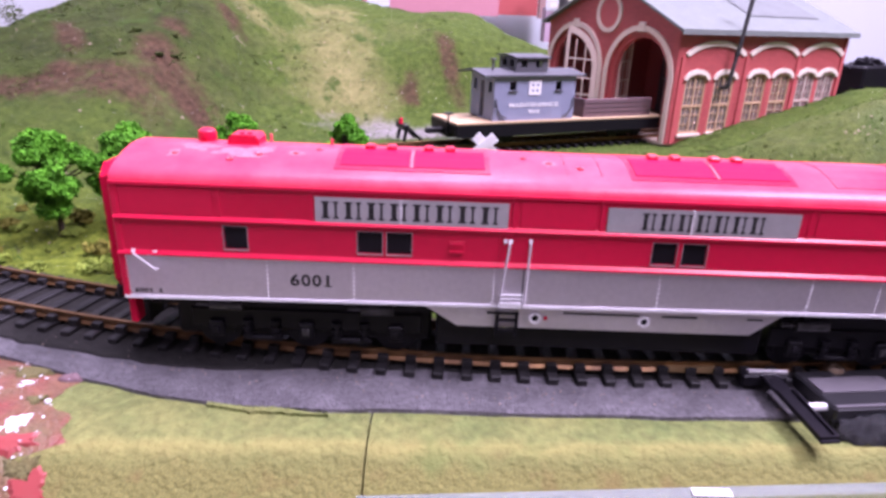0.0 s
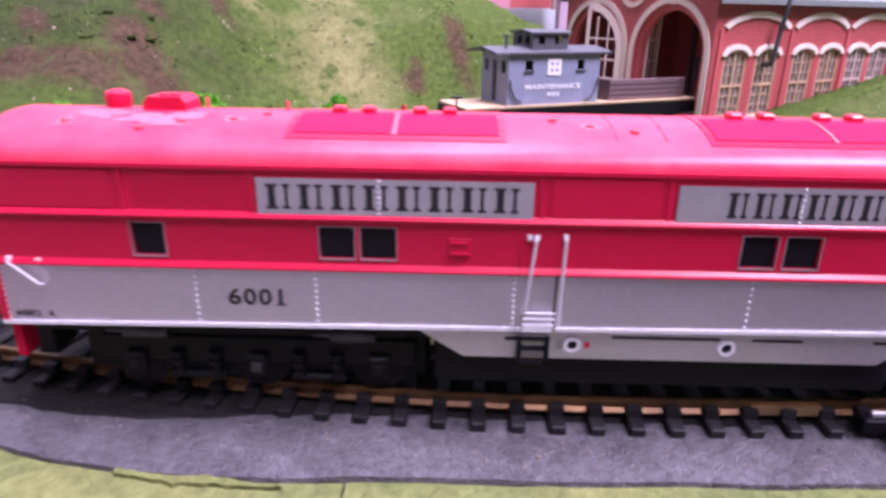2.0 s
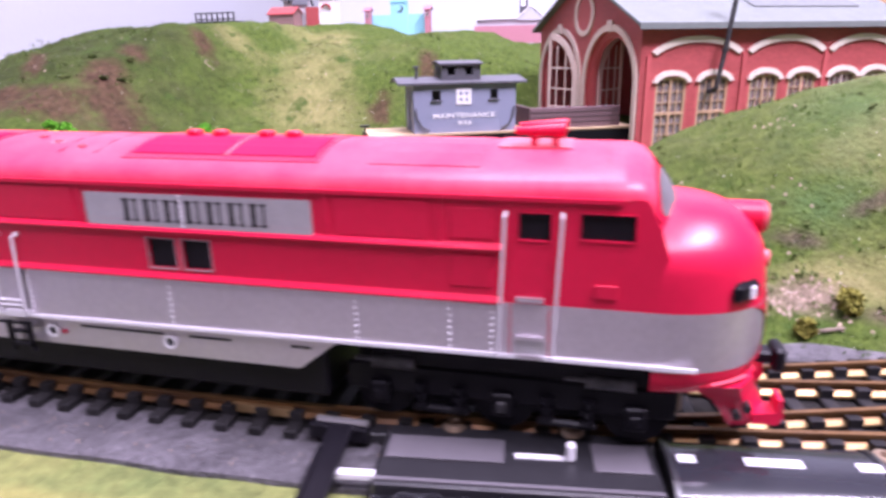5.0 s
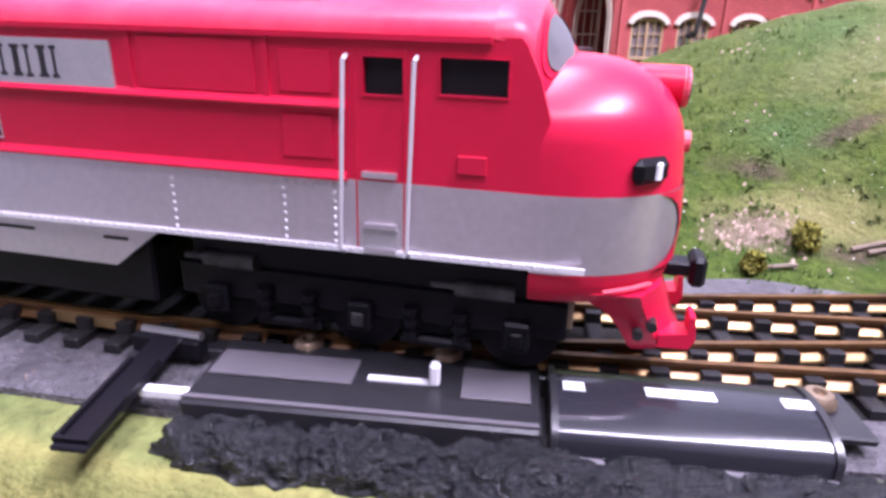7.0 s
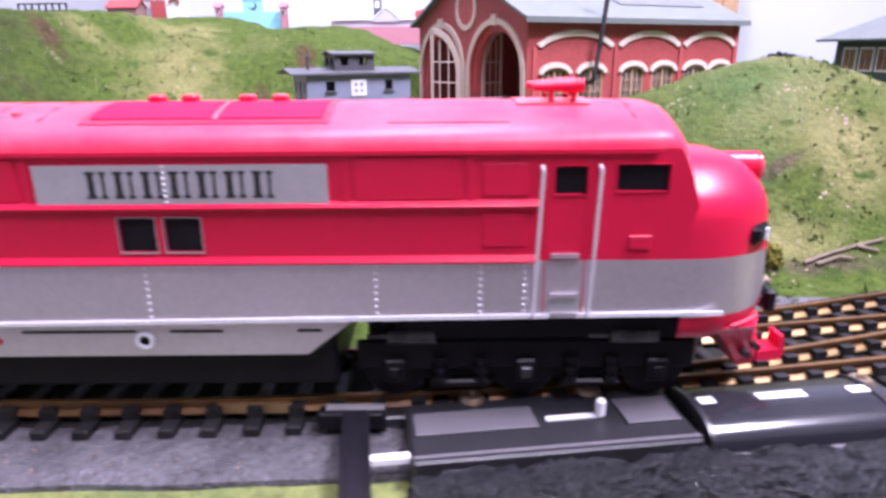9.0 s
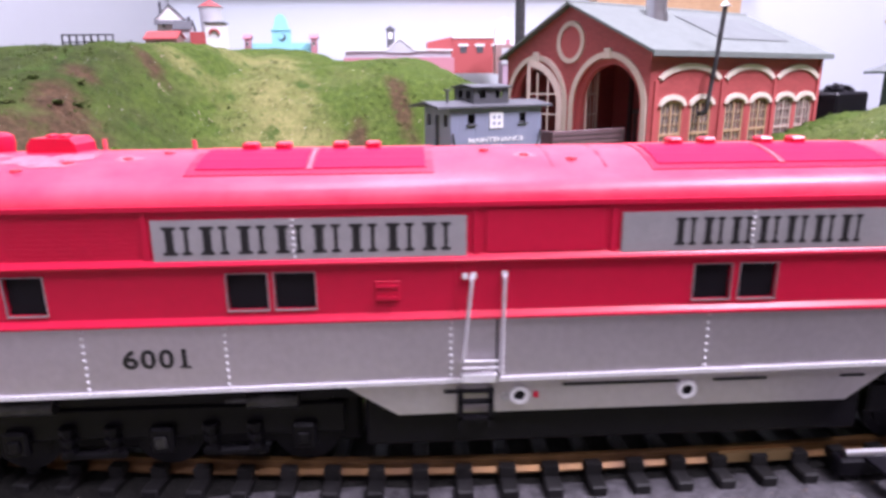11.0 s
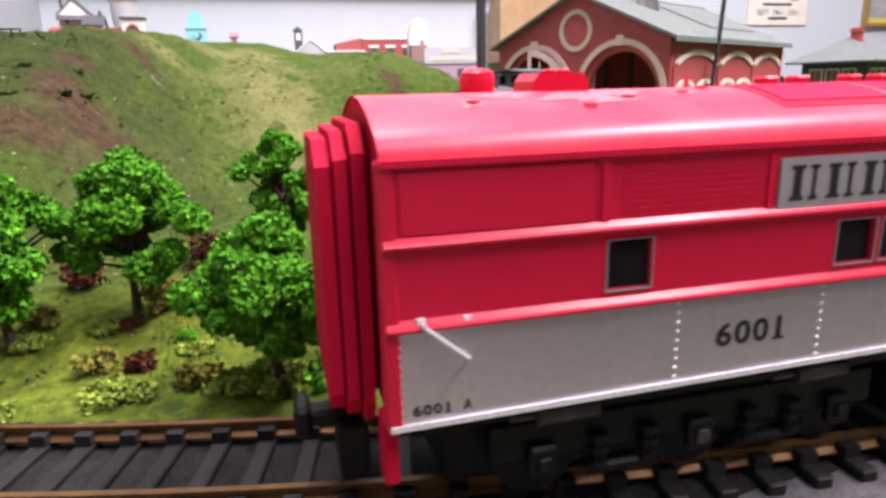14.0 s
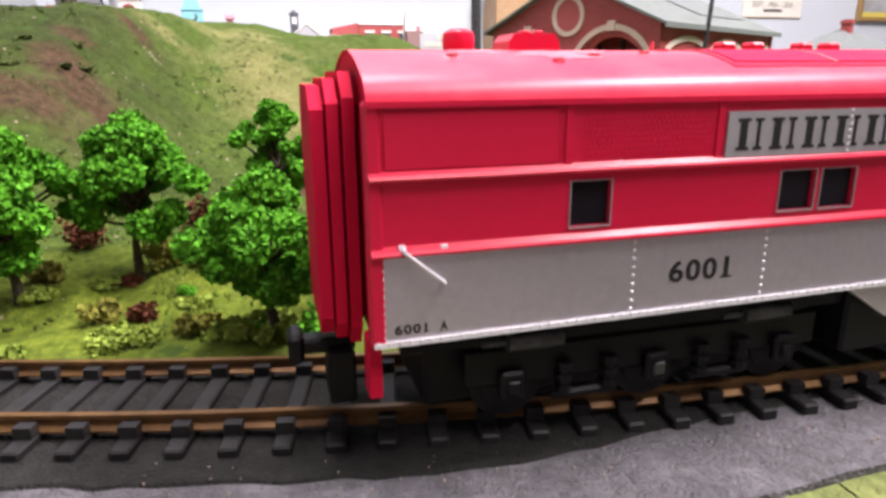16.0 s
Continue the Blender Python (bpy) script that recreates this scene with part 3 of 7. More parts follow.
def loco():
    T = thing("model_locomotive", pose(0, 0, 0), "red and silver plastic model diesel locomotive standing on the curved track", "model train")
    holes = [(0.0248, 0.0303, 0.0290, 0.0347), (0.0557, 0.0615, 0.0291, 0.0346), (0.0625, 0.0683, 0.0291, 0.0346),
             (0.1242, 0.1299, 0.0290, 0.0345), (0.1312, 0.1369, 0.0290, 0.0345), (0.1908, 0.1957, 0.0377, 0.0420), (0.2001, 0.2080, 0.0381, 0.0422)]
    part("cab_cheek", prism(B(), [(0.2092, 0.0272), (0.2120, 0.0272), (0.2122, 0.0335), (0.2130, 0.0358), (0.2116, 0.0403), (0.2098, 0.0439), (0.2092, 0.0446)], "y", 0.0, 0.0011), M_RED, T)
    part("side_wall", pierced(B(), 0.0, 0.2092, 0.0272, 0.0446, holes, 0.0, 0.0012), M_RED, T)
    part("side_wall", box(B(), 0.0, W - 0.0012, 0.0272, 0.2118, W, 0.0446), M_RED, T)
    for y in (0.0, W - 0.001):
        part("silver_side_band", prism(B(), [(0.0, 0.0157), (0.2118, 0.0178), (0.2118, 0.0272), (0.0, 0.0272)], "y", y - 0.00005, y + 0.00105), M_SILVER, T, "silver painted lower side band")
    part("interior_block", box(B(), 0.0025, 0.006, 0.017, 0.209, 0.027, 0.0438), M_DARK, T)
    part("roof", loft(B(), [[(x, y, z) for y, z in ROOF] for x in (0.0, 0.07, 0.14, 0.2060)]), M_ROOFRED, T, smooth=True)
    # the end wall and the corridor connection
    part("end_wall", prism(B(), [(0.0012, 0.0157), (W - 0.0012, 0.0157), (W - 0.0012, 0.044)] + [(y, z - 0.0002) for y, z in ROOF[::-1][2:-2]] + [(0.0012, 0.044)], "x", 0.0003, 0.0015), M_REDMATT, T)
    part("corner_post", box(B(), -0.0004, -0.0003, 0.0157, 0.0016, 0.0022, 0.0446, 0.0004), M_RED, T)
    part("corner_post", box(B(), -0.0004, W - 0.0022, 0.0157, 0.0016, W + 0.0003, 0.0446, 0.0004), M_RED, T)
    part("diaphragm_core", box(B(), -0.0041, 0.0084, 0.0162, 0.0003, 0.0246, 0.0446, 0.0006), M_REDMATT, T)
    oct_ = [(0.0085, 0.0150), (0.0245, 0.0150), (0.0262, 0.0175), (0.0262, 0.0435), (0.0235, 0.0462), (0.0095, 0.0462), (0.0068, 0.0435), (0.0068, 0.0175)]
    part("diaphragm_plate", prism(B(), oct_, "x", -0.0056, -0.0040), M_REDMATT, T)
    for x, k in ((-0.0030, 1.05), (-0.0012, 1.10)):
        fold = [(0.0165 + (y - 0.0165) * k, 0.0300 + (z - 0.0300) * k) for y, z in oct_]
        part("diaphragm_fold", prism(B(), fold, "x", x - 0.0007, x + 0.0007), M_REDMATT, T)
    part("draft_gear", box(B(), -0.0046, 0.0125, 0.0022, -0.0008, 0.0205, 0.0102, 0.0004), M_DARK, T, "black draft gear block under the coupler")
    for x, y in ((0.0280, 0.0235), (0.0310, 0.0230), (0.0470, 0.0195)):
        part("roof_pin", rod(B(), (x, y, 0.0490), (x, y, 0.0519), 0.00035), M_REDPALE, T, "thin orange-red moulding pin")
    for y in (0.0018, W - 0.0050):
        part("end_step_post", box(B(), -0.0005, y, 0.0080, 0.0012, y + 0.0038, 0.0160, 0.0002), M_REDMATT, T)
    # ridges, gutters and panels of the upper side
    for name, b in (("gutter_strip", (0.0, -0.0006, 0.0439, 0.2060, 0.0, 0.0446)),):
        part(name, box(B(), *b), M_RED, T)
    for z in (0.0358, 0.0270):
        part("belt_ridge", prism(B(), [(0.0, z), (-0.0008, z), (-0.0009, z + 0.0003), (-0.0007, z + 0.0006), (0.0, z + 0.0012)], "x", 0.0, 0.1885), M_RED, T)
    for x in (0.0238, 0.0448, 0.0912, 0.1112, 0.1588, 0.1778):
        part("batten", box(B(), x, -0.00025, 0.0364, x + 0.0009, 0.0, 0.0441), M_RED, T)
    for x0, x1 in ((0.0018, 0.0228), (0.0930, 0.1102), (0.1606, 0.1768)):
        part("side_panel", box(B(), x0, -0.0002, 0.0370, x1, 0.0, 0.0435, 0.00012), M_RED, T)
    bm = B()
    for i in range(26):
        for j in range(9):
            x, z = 0.0262 + 0.0007 * i + 0.00035 * (j % 2), 0.0371 + 0.0007 * j
            box(bm, x, -0.00006, z, x + 0.00045, 0.0, z + 0.00035)
    tagged(part("air_grille", bm, M_RED, T, "fine mesh intake grille in red plastic"), kind="stuff")
    for x0, x1 in ((0.1800, 0.1868),):
        part("side_panel", box(B(), x0, -0.0002, 0.0375, x1, 0.0, 0.0425, 0.00012), M_RED, T)
        part("side_panel", box(B(), x0, -0.0002, 0.0295, x1, 0.0, 0.0350, 0.00012), M_RED, T)
    part("marker_plate", box(B(), 0.0768, -0.0003, 0.0300, 0.0806, 0.0, 0.0331, 0.00012), M_RED, T)
    for k in (0.0303, 0.0321):
        part("marker_rib", box(B(), 0.0772, -0.0006, k, 0.0802, -0.0003, k + 0.0004), M_RED, T)
    part("nose_hook", box(B(), 0.2025, -0.0004, 0.0290, 0.2060, 0.0, 0.0312, 0.0001), M_RED, T)
    # lettering boards
    for x0, x1, a, b, n in ((0.0462, 0.0902, 0.0476, 0.0891, 8), (0.1128, 0.1567, 0.1206, 0.1496, 7)):
        p = part("letterboard", box(B(), x0, -0.0004, 0.0367, x1, 0.0, 0.0426), M_LETTER, T, "silver letterboard")
        part("black_lettering", letter_blocks(B(), a, b, 0.0376, 0.0417, n, -0.0004), M_BLACKLET, p, "row of plain black letter shapes")
        part("rivet_strip", rivets(B(), ((x0 + x1) / 2 - 0.0025, 0.0370), ((x0 + x1) / 2 - 0.0025, 0.0424), 0.0009, 0.0002, -0.0004), M_WHITE, p)
    for txt, h, x, z, w in (("6001", 0.0030, 0.0397, 0.0203, 0.0100), ("6001 A", 0.0012, 0.0025, 0.0172, 0.0066)):
        pitch = w / (len(txt) - 0.16)
        for i, ch in enumerate(txt):
            if ch != " ":
                wide = pitch * (0.27 if ch == "1" else 0.84)
                p = part("numeral", lettering(ch, h, x + pitch * (i + 0.42) - wide / 2, z, wide, 0.035), M_BLACKLET, T, "black painted numeral", at=pose(0, -0.0001, 0))
                p.data.materials.append(M_BLACKLET)
                if ch == "1":
                    part("numeral_foot", box(B(), x + pitch * (i + 0.42) - h * 0.26, -0.00004, z, x + pitch * (i + 0.42) + h * 0.30, 0.00004, z + h * 0.09), M_BLACKLET, p)
    # windows
    for i, (a, b, c, d) in enumerate(holes):
        f = B()
        t = 0.00012
        for q in ((a - t, c - t * 1.6, b + t, c), (a - t, d, b + t, d + t * 0.6), (a - t, c, a, d), (b, c, b + t, d)):
            box(f, q[0], -0.00022, q[1], q[2], 0.0001, q[3])
        p = part("window", f, M_LETTER if i < 5 else M_RED, T, "square window in a thin frame")
        part("pane", box(B(), a, 0.0007, c, b, 0.0010, d), M_GLASSDARK, p)
    # sill line and rivet columns
    s = prism(B(), [(0.0, 0.0157), (0.2185, 0.01785), (0.2185, 0.01860), (0.0, 0.0164)], "y", -0.0004, -0.0001)
    p = part("sill_strip", s, M_WHITE, T, "bright white riveted sill strip")
    part("rivet_strip", rivets(B(), (0.0005, 0.0163), (0.2150, 0.01845), 0.0013, 0.00022, -0.0004), M_WHITE, p)
    for x in (0.0012, 0.0343, 0.0547, 0.0879, 0.0958, 0.1272, 0.1633, 0.1797, 0.1867):
        part("rivet_strip", rivets(B(), (x, sill(x) + 0.0012), (x, 0.0264), 0.00105, 0.00024, -0.00005), M_WHITE, T, "row of white rivets")
    part("rivet_strip", rivets(B(), (0.1800, 0.0262), (0.1865, 0.0262), 0.00105, 0.00024, -0.00005), M_WHITE, T)
    part("rivet_strip", rivets(B(), (0.001, 0.0362), (0.188, 0.0362), 0.0013, 0.00018, -0.0006), M_RED, T)
    part("rivet_strip", rivets(B(), (0.001, 0.0272), (0.188, 0.0272), 0.0013, 0.00018, -0.0006), M_RED, T)
    # the middle door, its grab rails and steps
    part("door_seam", box(B(), 0.0947, -0.0002, 0.0170, 0.0950, 0.0, 0.0270), M_BLACKLET, T)
    part("door_seam", box(B(), 0.0886, -0.0002, 0.0276, 0.0889, 0.0, 0.0350), M_RED, T)
    for pts in (((0.0909, -0.0002, 0.0336), (0.0909, -0.0014, 0.0332), (0.0896, -0.0016, 0.0205), (0.0896, -0.0002, 0.0198)),
                ((0.0957, -0.0002, 0.0338), (0.0957, -0.0014, 0.0334), (0.0953, -0.0016, 0.0185), (0.0953, -0.0002, 0.0178)),
                ((0.1888, -0.0002, 0.0421), (0.1888, -0.0015, 0.0416), (0.1879, -0.0015, 0.0184), (0.1879, -0.0002, 0.0176)),
                ((0.1974, -0.0002, 0.0422), (0.1974, -0.0015, 0.0417), (0.1966, -0.0015, 0.0186), (0.1966, -0.0002, 0.0178)),
                ((0.0036, -0.0002, 0.0279), (0.0038, -0.0012, 0.0276), (0.0085, -0.0012, 0.0236), (0.0086, -0.0002, 0.0235))):
        part("grab_rail", wire(B(), pts, 0.00028), M_WIRE, T, "silver painted wire grab rail")
    for x, z in ((0.0900, 0.0336), (0.0912, 0.0336), (0.0958, 0.0338), (0.0086, 0.0277), (0.0036, 0.0279)):
        part("rail_clip", box(B(), x - 0.0004, -0.0006, z - 0.0004, x + 0.0004, 0.0, z + 0.0004), M_WHITE, T)
    for z in (0.0192, 0.0203):
        part("step_rung", rod(B(), (0.0896, -0.0009, z), (0.0948, -0.0009, z), 0.00025), M_WHITE, T)
    part("door_step", box(B(), 0.0895, -0.0009, 0.0166, 0.0948, 0.0, 0.0182, 0.0002), M_WHITE, T, "worn silver door step")
    lad = B()
    box(lad, 0.0868, -0.0007, 0.0150, 0.0945, 0.0, 0.0154)
    for x in (0.0889, 0.0936):
        box(lad, x, -0.0009, 0.0092, x + 0.0008, -0.0001, 0.0156)
    for z in (0.0104, 0.0132):
        box(lad, 0.0889, -0.0009, z, 0.0944, -0.0001, z + 0.0006)
    part("ladder", lad, M_DARK, T, "black plastic ladder below the door")
    # the cab door
    part("cab_step", box(B(), 0.1906, -0.0008, 0.0277, 0.1950, 0.0, 0.0284), M_SILVER, T)
    for z in (0.0180, 0.0212):
        part("cab_step", box(B(), 0.1908, -0.0008, z, 0.1950, 0.0, z + 0.0006), M_SILVER, T)
    part("step_niche", box(B(), 0.1905, -0.0003, 0.0184, 0.1952, 0.0, 0.0210), M_LETTER, T)
    for x in (0.1896, 0.1958):
        part("door_seam", box(B(), x, -0.0001, 0.0180, x + 0.0002, 0.0, 0.0430), M_RED, T)
    # the skirt with its fillers
    for y in (0.0009, W - 0.0019):
        part("skirt", prism(B(), [(0.0712, 0.0162), (0.0797, 0.0108), (0.1516, 0.0109), (0.1592, 0.0168)], "y", y, y + 0.001), M_SILVER, T, "silver side skirt between the trucks")
    for x in (0.0986, 0.1252):
        part("filler_ring", ring(B(), x, 0.0009, 0.0137, 0.0015, 0.0009, 0.0005), M_WHITE, T, "bright metal filler ring")
        part("filler_cap", disc(B(), x, 0.0009, 0.0137, 0.0009, 0.0007), M_DARK, T)
    for a, b in ((0.1054, 0.1239), (0.1294, 0.1380), (0.1502, 0.1541)):
        part("vent_slot", box(B(), a, 0.0007, 0.0150, b, 0.0009, 0.0154), M_BLACKLET, T)
    part("red_plug", box(B(), 0.1008, 0.0006, 0.0132, 0.1016, 0.0009, 0.0141), M_RED, T, "small red plug")
    part("filler_ring", ring(B(), 0.0964, 0.0009, 0.0134, 0.0007, 0.0004, 0.0003, 12), M_METAL, T)
    part("battery_box", box(B(), 0.0745, 0.0030, 0.0042, 0.1560, 0.0300, 0.0150, 0.0005), M_DARK, T, "black underframe box")
    for a, b in ((0.004, 0.1560), (0.1660, 0.2185)):
        part("underframe", box(B(), a, 0.004, 0.0125, b, 0.029, 0.0160), M_DARK, T)
    for a, b in ((0.008, 0.0735), (0.1625, 0.2160)):
        part("gear_box", box(B(), a, 0.0085, 0.0018, b, 0.0245, 0.0126, 0.0008), M_DARK, T, "black plastic gear tower")
    truck(T, 0.0420)
    truck(T, 0.1880)
    # roof fittings
    def plate(x0, x1, ya, yb, lift=0.00015):
        ys = [ya + (yb - ya) * i / 6 for i in range(7)]
        up = [[(x, y, roof_z(y) + lift) for y in ys] for x in (x0, x1)]
        dn = [[(x, y, roof_z(y) - 0.0003) for y in ys] for x in (x0, x1)]
        bm = B()
        loft(bm, [a + b[::-1] for a, b in zip(up, dn)], closed=True, caps=True)
        return bm
    for x0, x1, xm in ((0.0505, 0.0852, 0.0676), (0.1190, 0.1560, 0.1388)):
        p = part("roof_hatch", plate(x0 - 0.0006, x1 + 0.0006, 0.0040, 0.0290), M_RED, T)
        part("hatch_panel", plate(x0 + 0.0006, xm - 0.0006, 0.0056, 0.0150, 0.00028), M_REDDEEP, p)
        part("hatch_panel", plate(xm + 0.0006, x1 - 0.0006, 0.0056, 0.0150, 0.00028), M_REDDEEP, p)
        part("hatch_divider", plate(xm - 0.0003, xm + 0.0003, 0.0052, 0.0152, 0.00034), M_REDPALE, p, "pale scuffed strip between the hatch panels")
        for k in range(4):
            x = x0 + (x1 - x0) * (0.19, 0.34, 0.60, 0.75)[k]
            part("roof_lug", box(B(), x - 0.0012, 0.0146, 0.0503, x + 0.0012, 0.0172, 0.0517, 0.0003), M_RED, p)
    part("roof_hatch", plate(0.1655, 0.1840, 0.0040, 0.0290), M_ROOFRED, T)
    for x in (0.1035, 0.1115, 0.2035):
        part("roof_seam", plate(x, x + 0.0003, 0.0003, 0.0327, 0.00014), M_RED, T)
    for x, y, rx, ry in ((0.0170, 0.0125, 0.0042, 0.0022), (0.0262, 0.0105, 0.0050, 0.0022), (0.0320, 0.0120, 0.0030, 0.0020), (0.0400, 0.0105, 0.0020, 0.0012), (0.0290, 0.0082, 0.0040, 0.0008), (0.0122, 0.0085, 0.0014, 0.0016), (0.1000, 0.0100, 0.0018, 0.0012)):
        bm = B()
        rim = []
        for i in range(40):
            a = 2 * math.pi * i / 40
            k = 1 + 0.8 * noise.noise(Vector((math.cos(a) * 2.2, math.sin(a) * 2.2, x * 400)))
            yy = min(max(y + ry * k * math.sin(a), 0.001), 0.032)
            rim.append(bm.verts.new((x + rx * k * math.cos(a), yy, roof_z(yy) + 0.00006)))
        mid = bm.verts.new((x, y, roof_z(y) + 0.00012))
        for a, b in zip(rim, rim[1:] + rim[:1]):
            bm.faces.new((a, b, mid))
        part("scuff_mark", bm, M_SCUFF, T, "pale dusty scuff on the roof")
    part("rivet_strip", rivets(B(), (0.060, 0.0442), (0.188, 0.0442), 0.0016, 0.00018, -0.0002), M_REDPALE, T)
    bm = B()
    loft(bm, [[(0.0162 + r * math.cos(a), 0.0192 + r * math.sin(a), z) for a in (2 * math.pi * i / 18 for i in range(18))] for r, z in ((0.0019, 0.0499), (0.0022, 0.0510), (0.0023, 0.0520), (0.0021, 0.0529), (0.0013, 0.0534), (0.0003, 0.0535))], closed=True, caps=True)
    part("roof_dome", bm, M_RED, T, "small red roof dome", smooth=True)
    part("roof_vent", prism(B(), [(0.0222, 0.0499), (0.0300, 0.0499), (0.0298, 0.0517), (0.0290, 0.0527), (0.0232, 0.0527), (0.0224, 0.0517)], "y", 0.0155, 0.0221), M_RED, T, "red boxy roof vent")
    for x in (0.0248, 0.0268):
        part("vent_cap", box(B(), x, 0.0168, 0.0526, x + 0.0012, 0.0188, 0.0532, 0.0002), M_RED, T)
    for x, y in ((0.0122, 0.0085), (0.0256, 0.0065), (0.0318, 0.0090), (0.0400, 0.0105), (0.1000, 0.0100), (0.1070, 0.0080), (0.0940, 0.0125), (0.0450, 0.0135)):
        part("lift_ring", ring(B(), x, 0, 0, 0.0008, 0.0004, 0.0003, 10), M_REDPALE, T, at=pose(0, y, roof_z(y)) @ Matrix.Translation((x, 0, 0)) @ pose(0, 0, 0, -90) @ Matrix.Translation((-x, 0, 0)))
    for y in (0.0118, 0.0188):
        ho = rod(B(), (0.1885, y, 0.0528), (0.1967, y, 0.0530), 0.0006, 0.0012, 10)
        hp = part("air_horn", ho, M_RED, T, "red horn trumpet", smooth=True)
        for x in (0.1912, 0.1948):
            part("horn_post", box(B(), x, y - 0.0004, 0.0496, x + 0.0008, y + 0.0004, 0.0526), M_RED, hp)
    for x in (0.1914, 0.1946):
        part("horn_bracket", box(B(), x, 0.0122, 0.0515, x + 0.0008, 0.0184, 0.0521), M_RED, T)
    part("horn_base", plate(0.1860, 0.1978, 0.0110, 0.0215, 0.0003), M_REDPALE, T, "scuffed paler red base patch")
    # the cab front, windscreen and bulldog nose
    tail = [[(x, 0.0165 + (y - 0.0165) * k, z - d) for y, z in ROOF] for x, k, d in ((0.2058, 1.0, 0.0), (0.2080, 0.992, 0.0002), (0.2096, 0.97, 0.0008), (0.2106, 0.94, 0.0018))]
    part("cab_brow", loft(B(), tail), M_ROOFRED, T, smooth=True)

    def front(y, v):
        """The sloping cab front: v runs from its lower edge, nought, to the brow, one."""
        u = abs(y - 0.0165) / 0.0165
        lo = Vector((0.2150 - 0.0048 * u ** 2.0, y, 0.0424 - 0.0052 * u ** 1.6))
        hi = Vector((0.2106 - 0.0008 * u ** 2, 0.0165 + (y - 0.0165) * 0.94, roof_z(y) - 0.0018))
        return lo + (hi - lo) * v
    ys = [0.0002 + 0.0326 * i / 24 for i in range(25)]
    part("cab_front", loft(B(), [[front(y, v) for y in ys] for v in (-0.25, 0.0, 0.5, 1.0)]), M_RED, T, smooth=True)
    for s in (1, -1):
        fr, gl = [], []
        for rows, lo, hi, half, lift in ((fr, -0.03, 0.88, 0.0064, 0.00012), (gl, 0.04, 0.80, 0.0053, 0.00025)):
            for i in range(9):
                v = lo + (hi - lo) * i / 8
                wide = half * math.sqrt(max(0.06, 1 - ((2 * i / 8 - 1) * 0.94) ** 2))
                mid = 0.0074 - 0.0016 * v
                rows.append([front(0.0165 - s * (mid + wide * k / 3), v) + Vector((lift, -lift * 0.4 * s, lift)) for k in range(-3, 4)])
        part("windscreen_frame", loft(B(), fr), M_RED, T, smooth=True)
        part("windscreen_pane", loft(B(), gl), M_SCREEN, T, "pale grey windscreen pane", smooth=True)
    lev = [(0.0173, 0.0190, 1.0), (0.0200, 0.0194, 1.0), (0.0272, 0.0190, 1.0)]
    up = [(0.0272, 0.0190, 1.0), (0.0300, 0.0187, 1.0), (0.0332, 0.0183, 1.0), (0.0352, 0.0177, 0.985), (0.0370, 0.0168, 0.92), (0.0387, 0.0155, 0.80), (0.0402, 0.0138, 0.68), (0.0413, 0.0116, 0.56), (0.0421, 0.0090, 0.43), (0.0425, 0.0060, 0.27), (0.0426, 0.0030, 0.05)]
    part("nose", loft(B(), [nose_ring(*q) for q in up]), M_RED, T, smooth=True)
    part("nose_silver_band", loft(B(), [nose_ring(*q, -90, 72) for q in lev]), M_SILVER, T, smooth=True)
    part("nose_silver_band", loft(B(), [nose_ring(*q, 72, 90) for q in lev]), M_RED, T, smooth=True)
    part("nose_red_front", loft(B(), [nose_ring(z, 0.0194 - 0.6 * abs(z - 0.0215) * 0.1, 1.0, -a, a, grow=0.00016) for z, a in ((0.0173, 36), (0.0182, 26), (0.0195, 19), (0.0215, 15), (0.0235, 16), (0.0252, 21), (0.0264, 28), (0.0272, 38))]), M_RED, T, "red nose front between the silver bands", smooth=True)
    val = [(0.0173, 0.0190, 1.0), (0.0160, 0.0188, 0.99), (0.0138, 0.0180, 0.96), (0.0132, 0.0172, 0.92)]
    part("nose_valance", loft(B(), [nose_ring(*q) for q in val]), M_RED, T, smooth=True)
    rs = []
    for z, w, x0, x1 in ((0.0146, 0.0150, 0.2180, 0.2291), (0.0128, 0.0136, 0.2200, 0.2296), (0.0110, 0.0116, 0.2218, 0.2303), (0.0085, 0.0102, 0.2236, 0.2312), (0.0068, 0.0098, 0.2246, 0.2322), (0.0056, 0.0094, 0.2252, 0.2326), (0.0048, 0.0088, 0.2258, 0.2322)):
        rs.append([(x0, 0.0165 - w, z), (x1 - 0.0035, 0.0165 - w * 0.92, z), (x1 - 0.0008, 0.0165 - w * 0.6, z), (x1, 0.0165, z), (x1 - 0.0008, 0.0165 + w * 0.6, z), (x1 - 0.0035, 0.0165 + w * 0.92, z), (x0, 0.0165 + w, z)])
    part("pilot", loft(B(), rs, closed=True, caps=True), M_RED, T, "red plastic pilot plough", smooth=True)
    for y in (0.0072, 0.0218):
        part("pilot_step", prism(B(), [(0.2290, 0.0058), (0.2330, 0.0060), (0.2337, 0.0074), (0.2333, 0.0106), (0.2326, 0.0106), (0.2326, 0.0082), (0.2290, 0.0076)], "y", y, y + 0.0040), M_RED, T, "red curved step at the foot of the pilot")
    for x, z in ((0.2262, 0.0080), (0.2278, 0.0094)):
        part("pilot_hole", disc(B(), x, 0.0052, z, 0.0007, 0.0075, 12), M_BLACKLET, T)
    part("pilot_bracket", box(B(), 0.2150, 0.0060, 0.0072, 0.2178, 0.0100, 0.0125, 0.0003), M_DULLBRASS, T, "small brass wiper behind the pilot")
    hl = B()
